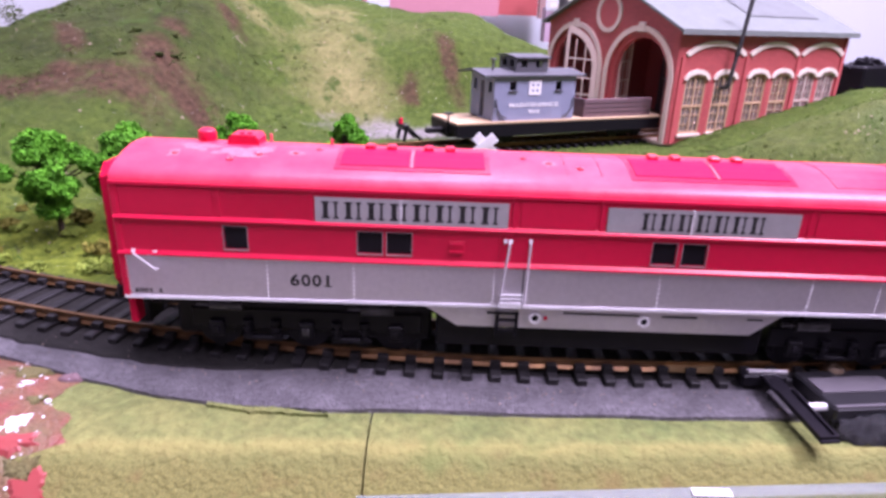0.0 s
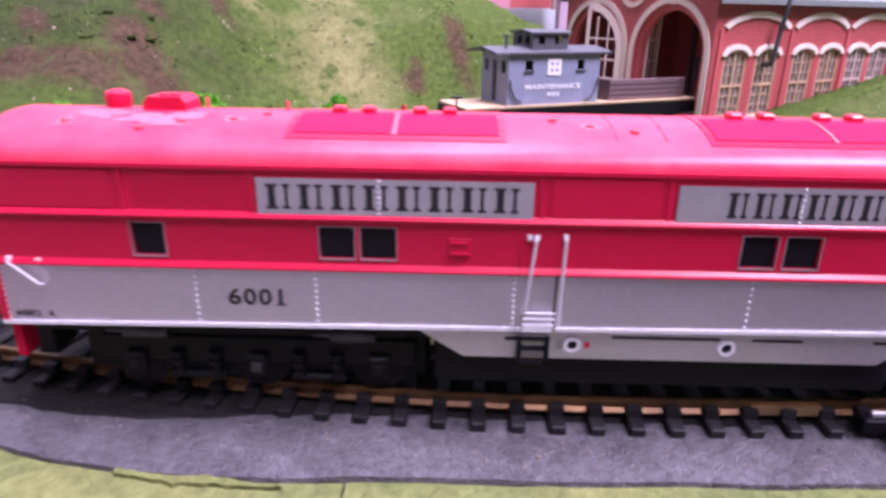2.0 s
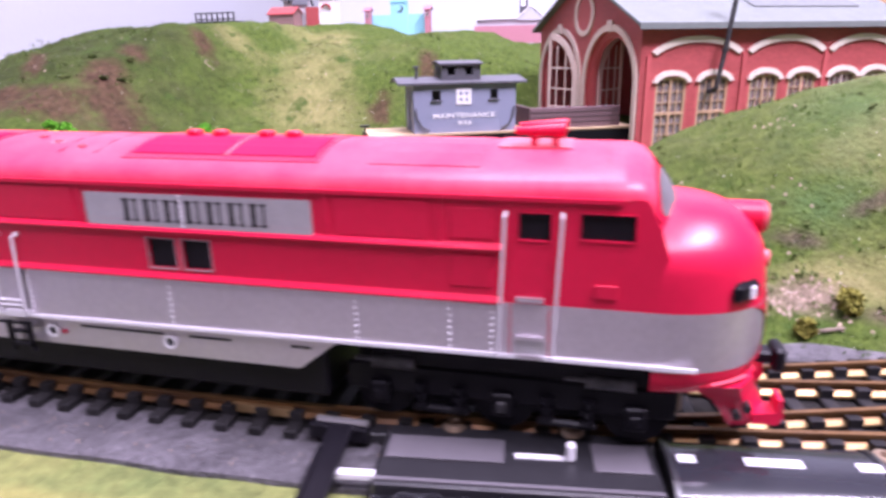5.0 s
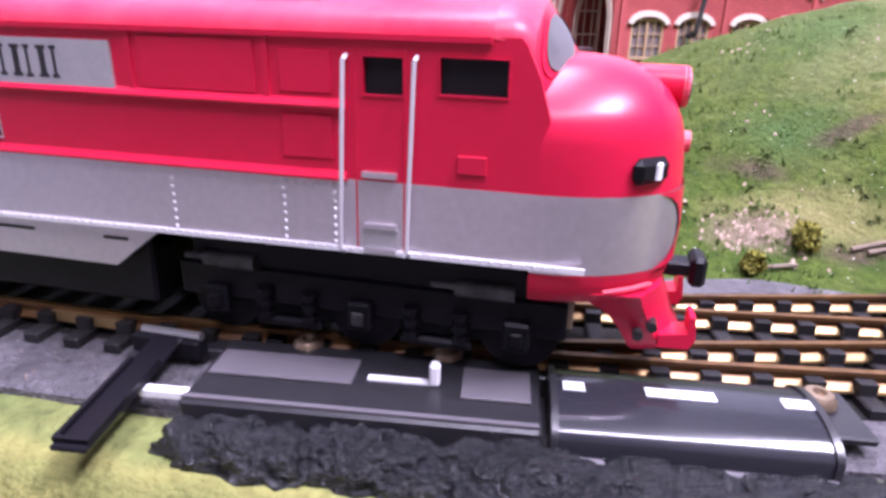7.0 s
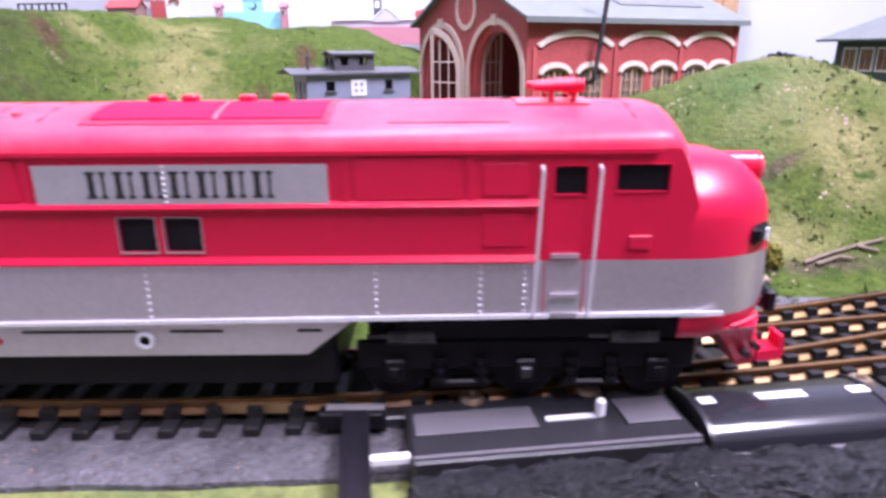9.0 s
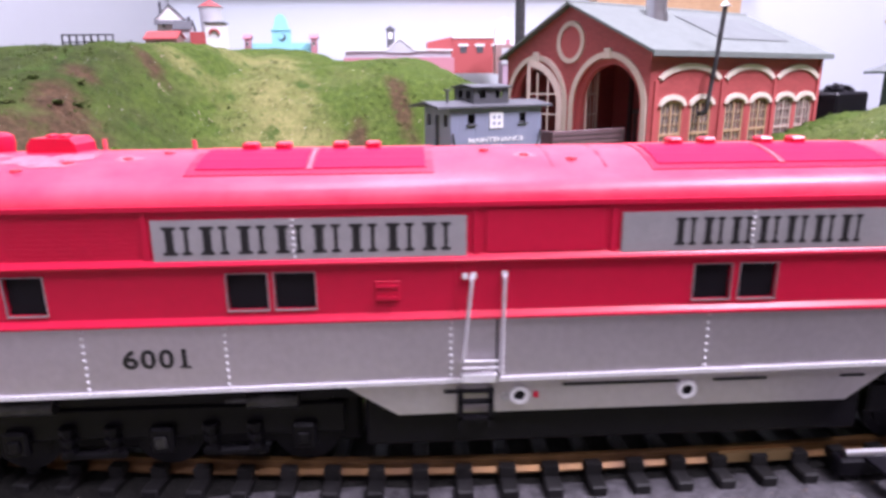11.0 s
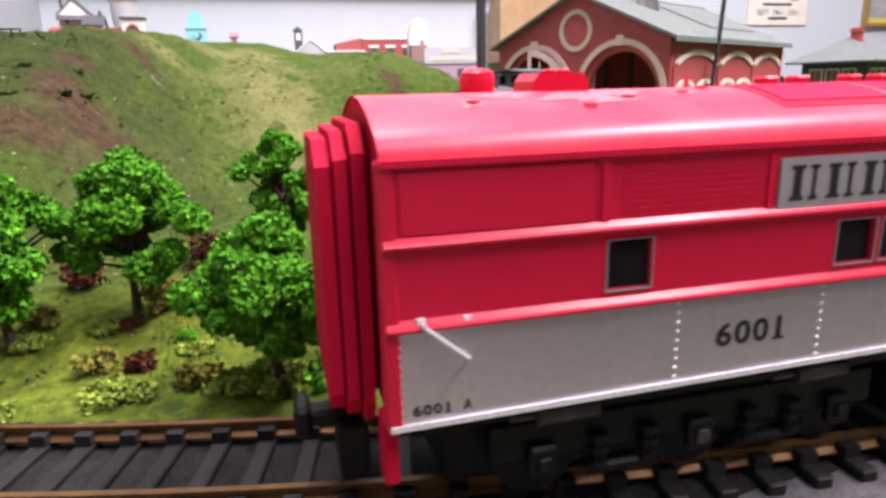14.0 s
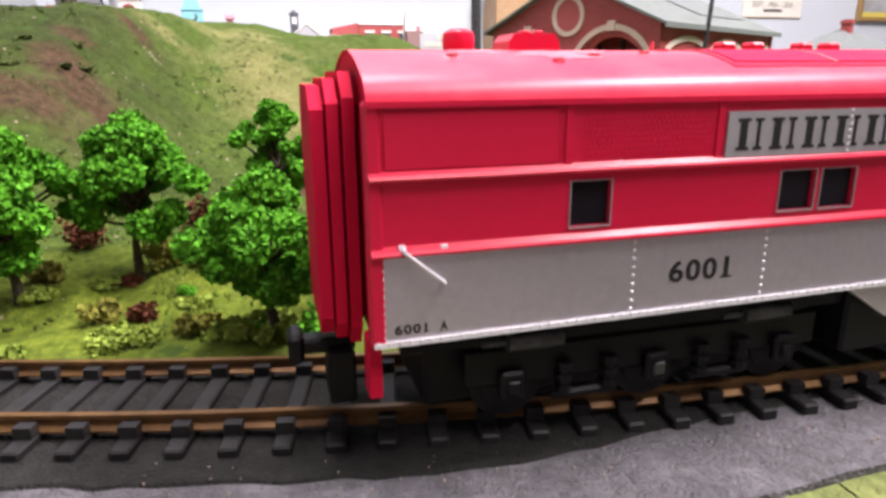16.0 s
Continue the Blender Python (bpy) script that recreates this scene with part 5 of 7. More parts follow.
        for z in (-0.006, 0.0075, -0.0180):
            box(f, -r + 0.004, -0.0003, z, -0.0026, 0.0003, z + 0.0010)
        for x in (-r * 0.62, -r * 0.32):
            box(f, x, -0.0003, -sp + 0.012, x + 0.0010, 0.0003, rise * 0.72)
        part("door_frame", f, M_DOOR, D)
        return D
    c, r, sp, rise = doors[1]
    door_leaf("door_leaf", c, r, sp, rise, FR @ pose(c + r - 0.0005, -0.0010, sp, 0, 0, 0) @ Matrix.Scale(-1, 4, (1, 0, 0)) @ pose(0, 0, 0, 0, 0, -16) @ Matrix.Translation((r, 0, 0)), 0)
    c, r, sp, rise = doors[0]
    door_leaf("door_leaf", c, r, sp, rise, FR @ pose(c - r + 0.0045, 0.0070, sp, 0, 0, 118) @ Matrix.Translation((r, 0, 0)), 0)
    # windows of the side wall
    for i, (a, b) in enumerate(wins):
        z0, z1 = 0.0060, 0.0440
        w = 0.0014
        sash = M_SASH if i < 4 else M_SASHW
        p = part("window", pierced(B(), a, b, z0, z1, [(a + w, (a + b) / 2 - w / 2, z0 + w, 0.0235), ((a + b) / 2 + w / 2, b - w, z0 + w, 0.0235), (a + w, (a + b) / 2 - w / 2, 0.0250, z1 - w), ((a + b) / 2 + w / 2, b - w, 0.0250, z1 - w)], 0.0003, 0.0012), sash, T, "tan wooden sash with small panes")
        for x in (a + (b - a) * 0.27, a + (b - a) * 0.73):
            part("muntin", box(B(), x - 0.0003, 0.0006, z0 + w, x + 0.0003, 0.0010, z1 - w), sash, p)
        for z in (0.0120, 0.0180, 0.0300, 0.0360):
            part("muntin", box(B(), a + w, 0.0006, z, b - w, 0.0010, z + 0.0005), sash, p)
        part("pane", box(B(), a, 0.0013, z0, b, 0.0016, z1), M_PANE, p).visible_shadow = False
        part("window_sill", box(B(), a - 0.0012, -0.0016, z0 - 0.0022, b + 0.0012, 0.0004, z0, 0.0003), M_STONE, p)
        part("window_arch", arch_band(B(), (a + b) / 2, 0.0405, (b - a) / 2 - 0.0002, 0.0045, 8, 172, 0.0030, -0.0014, 0.0002, 12), M_CREAM, p, "cream arched window head")
    for a, b in ((0.0068, 0.0680), (0.0715, 0.1285), (0.1310, 0.1850)):
        part("wall_arch", arch_band(B(), (a + b) / 2, 0.0495, (b - a) / 2 / 0.866 - 0.0034, 0.0132, 30, 150, 0.0034, -0.0013, 0.0, 18), M_CREAM, T, "cream blind arch on the wall")
        part("pilaster", box(B(), a - 0.0032, -0.0012, 0.0, a - 0.0004, 0.0, 0.0560), M_BRICK, T)
    part("pilaster", box(B(), L - 0.0038, -0.0012, 0.0, L, 0.0, E), M_BRICK, T)
    # roof
    o = 0.0052
    th = 0.0016
    for s in (0, 1):
        y0, y1 = (-o, Wd / 2) if s == 0 else (Wd + o, Wd / 2)
        ze = E - (R - E) * o / (Wd / 2)
        prof = [(y0, ze), (y1, R), (y1, R + th), (y0, ze + th)]
        rf = part("roof_slope", prism(B(), prof, "x", -o, L + o), M_SLATE, T, "grey slate roof slope")
        bm = B()
        nrows = 22
        for k in range(nrows):
            f0, f1 = k / nrows, (k + 1) / nrows
            ya, yb = y0 + (y1 - y0) * f0, y0 + (y1 - y0) * f1
            za, zb = ze + th + (R - ze) * f0, ze + th + (R - ze) * f1
            x = -o - 0.0022 * (k % 2)
            while x < L + o:
                a, b = max(x, -o), min(x + 0.0043, L + o)
                if b - a > 0.001:
                    v = [bm.verts.new(q) for q in ((a, ya, za + 0.00028), (b, ya, za + 0.00028), (b, yb, zb + 0.0001), (a, yb, zb + 0.0001))]
                    bm.faces.new(v)
                x += 0.0044
        tagged(part("slate_cover", bm, M_SLATE, rf), kind="stuff")
    part("ridge_cap", rod(B(), (-o, Wd / 2, R + th), (L + o, Wd / 2, R + th), 0.0012), M_SLATE, T)
    part("fascia", box(B(), -o, -o - 0.0006, E - 0.0038, L + o, -o, E - 0.0006), M_SLATE, T)
    part("roof_patch", prism(B(), [(0.014, E + (R - E) * 0.014 / (Wd / 2)), (0.052, E + (R - E) * 0.052 / (Wd / 2)), (0.052, E + (R - E) * 0.052 / (Wd / 2) + 0.0004), (0.014, E + (R - E) * 0.014 / (Wd / 2) + 0.0004)], "x", 0.085, 0.165), M_SLATEDK, T, "darker weathered roof hatch", at=pose(0, 0, 0.0022))
    ch = B()
    for r0, z0, r1, z1 in ((0.0088, 0.090, 0.0080, 0.1000), (0.0070, 0.1000, 0.0070, 0.1090)):
        rod(ch, (0.062, 0.050, z0), (0.062, 0.050, z1), r0, r1, 24)
    part("roof_ventilator", ch, M_METAL, T, "shiny metal roof ventilator", smooth=True)
    # what stands inside the doorway
    part("supply_rack", box(B(), 0.074, 0.0300, 0.0002, 0.080, 0.0400, 0.0480, 0.0008), M_CREAM, T, "pale supply rack inside the doorway")
    for y in (0.020, 0.046, 0.064, 0.088, 0.110):
        part("inner_post", box(B(), L * 0.62 - 0.0030, y, 0.0002, L * 0.62 - 0.0002, y + 0.0030, E), M_BROWN, T, "brown post along the inner wall")
    for x, y, h in ((0.058, 0.012, 0.030), (0.070, 0.030, 0.044), (0.064, 0.052, 0.036)):
        bench = part("work_bench", box(B(), x, y, h - 0.003, x + 0.020, y + 0.015, h, 0.0006), M_BROWN, T, "brown work bench inside the doorway")
        for e, g in ((0.001, 0.001), (0.017, 0.001), (0.001, 0.012), (0.017, 0.012)):
            part("bench_leg", box(B(), x + e, y + g, 0.0002, x + e + 0.002, y + g + 0.002, h - 0.003), M_BROWN, bench)
    return T


def smoke_pole():
    T = thing("stove_pipe", pose(0.2222, 0.2832, 0.0035, 0, 0, 28.9), "thin dark stove pipe rising from the engine house wall", "stove pipe")
    part("pipe", wire(B(), [(0.0462, -0.0052, 0.0372), (0.0470, -0.0055, 0.0440), (0.0490, -0.0055, 0.0570), (0.0500, -0.0060, 0.0660), (0.0536, -0.0062, 0.0985)], 0.0014, 10), M_WORNGLINT, T)
    part("pipe_elbow", wire(B(), [(0.0462, -0.0052, 0.0380), (0.0455, -0.0036, 0.0362), (0.0452, -0.0002, 0.0360)], 0.0016, 10), M_WORNGLINT, T)
    part("pipe_collar", rod(B(), (0.0492, -0.0055, 0.0575), (0.0494, -0.0055, 0.0590), 0.0020, seg=12), M_WORNGLINT, T)
    part("pipe_cap", rod(B(), (0.0537, -0.0062, 0.0988), (0.0538, -0.0062, 0.1016), 0.0034, 0.0004, 12), M_METAL, T, "small metal rain cap")
    P = thing("tall_post", pose(0.1900, 0.5400, 0.0450), "tall dark round post behind the engine house", "post")
    part("shaft", rod(B(), (0, 0, 0), (-0.0016, 0, 0.42), 0.0048, 0.0042, 14), M_WORNGLINT, P)
    part("collar", rod(B(), (0, 0, 0), (0, 0, 0.006), 0.0075, 0.0060, 14), M_DARK, P)


M_DOOR = mat("cream_door_paint", (0.74, 0.58, 0.52), 0.6, second=(0.64, 0.47, 0.41), scale=250, fine=0.08)
M_SASH = mat("tan_sash", (0.406, 0.265, 0.156), 0.6, second=(0.44, 0.26, 0.15), scale=300)
M_SASHW = mat("worn_sash", (0.468, 0.374, 0.323), 0.6, second=(0.45, 0.25, 0.2), scale=300)
M_PANE = mat("dusty_pane", (0.85, 0.78, 0.76), 0.12, second=(0.7, 0.6, 0.58), scale=120, mix=0.7)
M_PANE.node_tree.nodes["Principled BSDF"].inputs["Transmission Weight"].default_value = 0.9
M_BROWN = mat("brown_planks", (0.13, 0.075, 0.085), 0.7, second=(0.10, 0.055, 0.06), scale=200, fine=0.1)
M_CREAM = mat("cream_trim", (0.612, 0.544, 0.468), 0.6, second=(0.62, 0.52, 0.43), scale=260, fine=0.08)
shop()
smoke_pole()


# ---- the maintenance caboose on its flat car ----
def caboose():
    T = thing("caboose", pose(0.1041, 0.2435, 0.0206, 0, 0, 25.0), "blue-grey model maintenance caboose body set on a flat car", "model train car")
    L, Wd, H = 0.0575, 0.0300, 0.0262
    hol = [(0.0102, 0.0148, 0.0178, 0.0228), (0.0428, 0.0472, 0.0178, 0.0228)]
    part("side_wall", pierced(B(), 0, L, 0, H, hol, 0, 0.001), M_CABGREY, T)
    part("side_wall", box(B(), 0, Wd - 0.001, 0, L, Wd, H), M_CABGREY, T)
    ends = [(0.0035, 0.0075, 0.0165, 0.0225), (0.0125, 0.0175, 0.0010, 0.0225), (0.0225, 0.0265, 0.0165, 0.0225)]
    part("end_wall", pierced(B(), 0.001, Wd - 0.001, 0, H, ends, -0.001, 0), M_CABGREY, T, at=pose(0, 0, 0, 0, 0, 90))
    part("end_wall", box(B(), L - 0.001, 0.001, 0, L, Wd - 0.001, H), M_CABGREY, T)
    part("inside", box(B(), 0.004, 0.004, 0.0, L - 0.004, Wd - 0.004, H), M_BLACKLET, T)
    part("end_door", box(B(), 0.0010, 0.0125, 0.001, 0.0016, 0.0175, 0.0225), M_DARKGREY, T)
    bm = B()
    for i in range(28):
        x = 0.0012 + 0.00198 * i
        if not any(a - 0.0006 < x < b for a, b, _, _ in hol):
            box(bm, x, -0.00015, 0.0005, x + 0.00025, 0.0, H - 0.0005)
    part("plank_seams", bm, M_CABGREY, T)
    for a, b, c, d in hol:
        p = part("window_sill", box(B(), a - 0.0008, -0.0010, c - 0.0008, b + 0.0008, 0.0, c, 0.0001), M_DARKGREY, T)
    part("logo_panel", box(B(), 0.0236, -0.0005, 0.0152, 0.0320, -0.0001, 0.0236), M_WHITE, T, "white square emblem panel")
    for x in (0.0254, 0.0286):
        for z in (0.0170, 0.0202):
            part("logo_square", box(B(), x, -0.0007, z, x + 0.0016, -0.0005, z + 0.0016), M_CABGREY, T)
    for txt, h, x, z, w in (("MAINTENANCE", 0.0026, 0.0106, 0.0080, 0.0350), ("932", 0.0022, 0.0242, 0.0042, 0.0080)):
        me = lettering(txt, h, x, z, w, 0.03)
        me.materials.append(M_WHITE)
        part("lettering", me, M_WHITE, T, "small white lettering", at=pose(0, -0.0003, 0))
    part("roof", prism(B(), [(-0.0022, H - 0.0002), (Wd / 2, H + 0.0022), (Wd + 0.0022, H - 0.0002), (Wd + 0.0022, H + 0.0008), (Wd / 2, H + 0.0034), (-0.0022, H + 0.0008)], "x", -0.0085, L + 0.0060), M_DARKGREY, T, "dark grey slightly pitched roof")
    c0, c1 = 0.0165, 0.0385
    h0, h1 = H + 0.001, H + 0.0098
    hc = [(c0 + 0.0035, c0 + 0.0075, h0 + 0.0035, h0 + 0.0075), (c0 + 0.0135, c0 + 0.0180, h0 + 0.0035, h0 + 0.0075)]
    cup = part("cupola", pierced(B(), c0, c1, h0, h1, hc, 0.0045, 0.0055), M_DARKGREY, T, "dark grey cupola with windows")
    part("cupola_wall", box(B(), c0, Wd - 0.0055, h0, c1, Wd - 0.0045, h1), M_DARKGREY, cup)
    for x in (c0, c1 - 0.001):
        part("cupola_wall", pierced(B(), 0.0055, Wd - 0.0055, h0, h1, [(0.008, 0.0125, h0 + 0.0035, h0 + 0.0075), (0.0165, 0.021, h0 + 0.0035, h0 + 0.0075)], -x - 0.001, -x), M_DARKGREY, cup, at=pose(0, 0, 0, 0, 0, 90))
    part("cupola_roof", prism(B(), [(0.0030, h1), (Wd / 2, h1 + 0.0012), (Wd - 0.0030, h1), (Wd - 0.0030, h1 + 0.0008), (Wd / 2, h1 + 0.0022), (0.0030, h1 + 0.0008)], "x", c0 - 0.0015, c1 + 0.0015), M_DARKGREY, cup)
    part("smoke_stack", rod(B(), (0.0035, 0.0100, H), (0.0035, 0.0100, H + 0.0085), 0.0008), M_DARKGREY, T)
    part("stack_cap", box(B(), 0.0020, 0.0085, H + 0.0085, 0.0050, 0.0115, H + 0.0094), M_DARKGREY, T)
    for x0, s in ((0.0010, 1), (L - 0.0010, -1)):
        part("curved_grab", wire(B(), [(x0, -0.0008, 0.0135), (x0 + s * 0.0006, -0.0010, 0.0085), (x0 + s * 0.0030, -0.0010, 0.0040), (x0 + s * 0.0075, -0.0010, 0.0016)], 0.0005), M_DARKGREY, T)
    F = thing("flat_car", pose(0.0987, 0.2410, 0.0060, 0, 0, 25.0), "black flat car with a pale wooden deck and a brown bulkhead", "model train car")
    x0, x1 = -0.0190, 0.1350
    dk = part("deck", box(B(), x0, -0.0022, 0.0132, x1, 0.0322, 0.0144), M_DECK, F, "pale wooden plank deck")
    for i in range(62):
        x = x0 + 0.00245 * i
        part("plank", box(B(), x, -0.0030, 0.0138, x + 0.0022, 0.0330, 0.01465), M_DECK, dk)
    for y in (-0.0026, 0.0316):
        part("side_sill", box(B(), x0, y, 0.0060, x1, y + 0.0010, 0.0132, 0.0002), M_DARK, F)
    part("end_sill", box(B(), x0 - 0.001, -0.0020, 0.0080, x0, 0.0320, 0.0134), M_DARK, F)
    part("centre_sill", box(B(), x0, 0.009, 0.0045, x1, 0.021, 0.0090), M_DARK, F)
    part("bulkhead", box(B(), 0.0720, 0.0005, 0.0146, 0.1270, 0.0020, 0.0262, 0.0003), M_BROWN, F, "brown plank bulkhead")
    part("bulkhead", box(B(), 0.0720, 0.0020, 0.0146, 0.0735, 0.0300, 0.0262, 0.0003), M_BROWN, F)
    for z in (0.0175, 0.0204, 0.0233):
        part("bulkhead_seam", box(B(), 0.0720, 0.0003, z, 0.1270, 0.0005, z + 0.0003), M_BLACKLET, F)
    for cx in (0.010, 0.112):
        for dx in (-0.0095, 0.0095):
            w = B()
            for y in (0.0060, 0.0225):
                rod(w, (cx + dx, y, 0.0052), (cx + dx, y + 0.0014, 0.0052), 0.0052, seg=18)
            rod(w, (cx + dx, 0.006, 0.0052), (cx + dx, 0.024, 0.0052), 0.001)
            part("wheel_set", w, M_DARK, F, smooth=True)
        for y in (0.0035, 0.0252):
            part("truck_frame", prism(B(), [(cx - 0.0125, 0.0062), (cx - 0.006, 0.0024), (cx + 0.006, 0.0024), (cx + 0.0125, 0.0062), (cx + 0.006, 0.0085), (cx - 0.006, 0.0085)], "y", y, y + 0.0014), M_DARK, F)
    bw = B()
    rod(bw, (x0 - 0.0015, 0.006, 0.0060), (x0 - 0.0015, 0.006, 0.0195), 0.0005)
    rod(bw, (x0 - 0.0015, 0.006, 0.0190), (x0 - 0.0015, 0.006, 0.0198), 0.0030, seg=16)
    part("brake_wheel", bw, M_DARK, F, "black brake wheel on a staff")
    part("coupler", box(B(), x0 - 0.0120, 0.0130, 0.0065, x0, 0.0170, 0.0098, 0.0006), M_DARK, F)
    K = thing("spur_track", pose(0.0987, 0.2410, 0.0060, 0, 0, 25.0), "brown rails on dark ties leading into the engine house", "model track")
    for y in (0.0070, 0.0235):
        part("rail", box(B(), -0.060, y - 0.0006, -0.0025, 0.190, y + 0.0006, 0.0, 0.0001), M_RAIL, K)
    tm = mesh_of(box(B(), -0.0014, -0.015, -0.0045, 0.0014, 0.015, -0.0025), M_TIE)
    for i in range(35):
        part("tie", tm, M_TIE, K, at=pose(-0.058 + 0.0071 * i, 0.0152, 0))
    U = thing("bumper_post", pose(0.0520, 0.2560, 0.0035, 0, 0, 25.0), "black track bumper with a red lamp ending the spur", "track bumper")
    u = B()
    for y in (0.0040, 0.0150):
        wire(u, [(0.012, y, 0.0), (0.002, y, 0.0090), (0.0, y, 0.0)], 0.0011)
    box(u, -0.0008, 0.0020, 0.0070, 0.0030, 0.0170, 0.0102, 0.0004)
    part("frame", u, M_DARK, U)
    part("red_lamp", rod(B(), (0.0, 0.0095, 0.0102), (0.0, 0.0095, 0.0138), 0.0014, 0.0011, 12), M_RED, U, "small red lamp")
    X = thing("crossing_sign", pose(0.0962, 0.1830, 0.0015), "white crossed-arm sign standing behind the train", "railway sign")
    part("post", rod(B(), (0, 0, -0.004), (0, 0, 0.0160), 0.0006), M_WHITE, X)
    for s in (-1, 1):
        part("arm", box(B(), -0.0026, -0.0004, -0.0068, 0.0026, 0.0004, 0.0068, 0.0001), M_WHITE, X, at=pose(0, -0.0010 - 0.0004 * s, 0.0172, 0, s * 48, 0))


caboose()


# ---- the town on the hill, and what hangs on the walls ----
def pmat(name, c, rough=0.6):
    return mat(name, c, rough, second=tuple(v * 0.85 for v in c), scale=120, fine=0.05)


M_TWHITE = pmat("white_house_paint", (0.72, 0.70, 0.70))
M_TGREY = pmat("grey_house_paint", (0.42, 0.42, 0.46))
M_TBLUE = pmat("sky_blue_plaster", (0.24, 0.56, 0.66))
M_TPINK = pmat("pink_plaster", (0.42, 0.17, 0.21))
M_TBROWN = pmat("weathered_boards", (0.26, 0.15, 0.14))
M_TRED = pmat("dull_red_brick", (0.36, 0.06, 0.06))
M_TSILVER = mat("silver_tank", (0.62, 0.62, 0.66), 0.35, 0.4, scale=100)
M_MAUVE = pmat("mauve_plaster", (0.36, 0.24, 0.32))
M_WOOD = mat("varnished_oak", (0.46, 0.30, 0.18), 0.45, second=(0.32, 0.18, 0.09), scale=22, mix=0.9, fine=0.12)
M_SHELF = mat("white_shelf_paint", (0.62, 0.66, 0.74), 0.5)
M_PAPER = mat("aged_paper", (0.72, 0.68, 0.62), 0.7, second=(0.60, 0.54, 0.48), scale=20, mix=0.7)
M_INK = mat("red_ink", (0.45, 0.04, 0.04), 0.6)
M_INKB = mat("dark_ink", (0.05, 0.05, 0.06), 0.6)
M_GOLD = mat("gilt_frame", (0.36, 0.22, 0.08), 0.4, 0.3)
M_PHOTO = mat("faded_photo", (0.42, 0.42, 0.42), 0.4, second=(0.20, 0.20, 0.21), scale=30, mix=0.9)
M_YELLOW = pmat("yellow_strip", (0.62, 0.50, 0.10))


def house(name, x, y, z0, w, d, eave, ridge, wall, roof, label, turn=0.0, gable_front=True, chimney=None, windows=2, floors=1):
    T = thing(name, pose(x, y, z0, 0, 0, turn), label, "model house")
    e, r = eave - z0, ridge - z0
    if gable_front:
        part("wall", prism(B(), [(0, 0), (w, 0), (w, e), (w / 2, r), (0, e)], "y", 0, d), wall, T)
        for s in (0, 1):
            a = (-0.0018, e - 0.0018 * 2 * (r - e) / w) if s == 0 else (w + 0.0018, e - 0.0018 * 2 * (r - e) / w)
            part("roof_slope", prism(B(), [a, (w / 2, r), (w / 2, r + 0.0014), (a[0], a[1] + 0.0014)], "y", -0.0020, d + 0.0020), roof, T)
    else:
        part("wall", prism(B(), [(0, 0), (d, 0), (d, e), (d / 2, r), (0, e)], "x", 0, w), wall, T)
        for s in (0, 1):
            a = (-0.0018, e - 0.001) if s == 0 else (d + 0.0018, e - 0.001)
            part("roof_slope", prism(B(), [a, (d / 2, r), (d / 2, r + 0.0014), (a[0], a[1] + 0.0014)], "x", -0.0020, w + 0.0020), roof, T)
    for k in range(windows):
        for f in range(floors):
            cx, cz = w * (k + 0.5) / windows, e - 0.0075 - 0.011 * f
            p = part("window", box(B(), cx - 0.0021, -0.0005, cz - 0.0028, cx + 0.0021, 0.0002, cz + 0.0028), M_TWHITE, T)
            part("pane", box(B(), cx - 0.0015, -0.0008, cz - 0.0022, cx + 0.0015, -0.0005, cz + 0.0022), M_GLASSDARK, p)
    if chimney:
        part("chimney", box(B(), w * chimney - 0.0014, d * 0.4, e, w * chimney + 0.0014, d * 0.4 + 0.003, r + 0.0050), M_INKB, T)
    return T


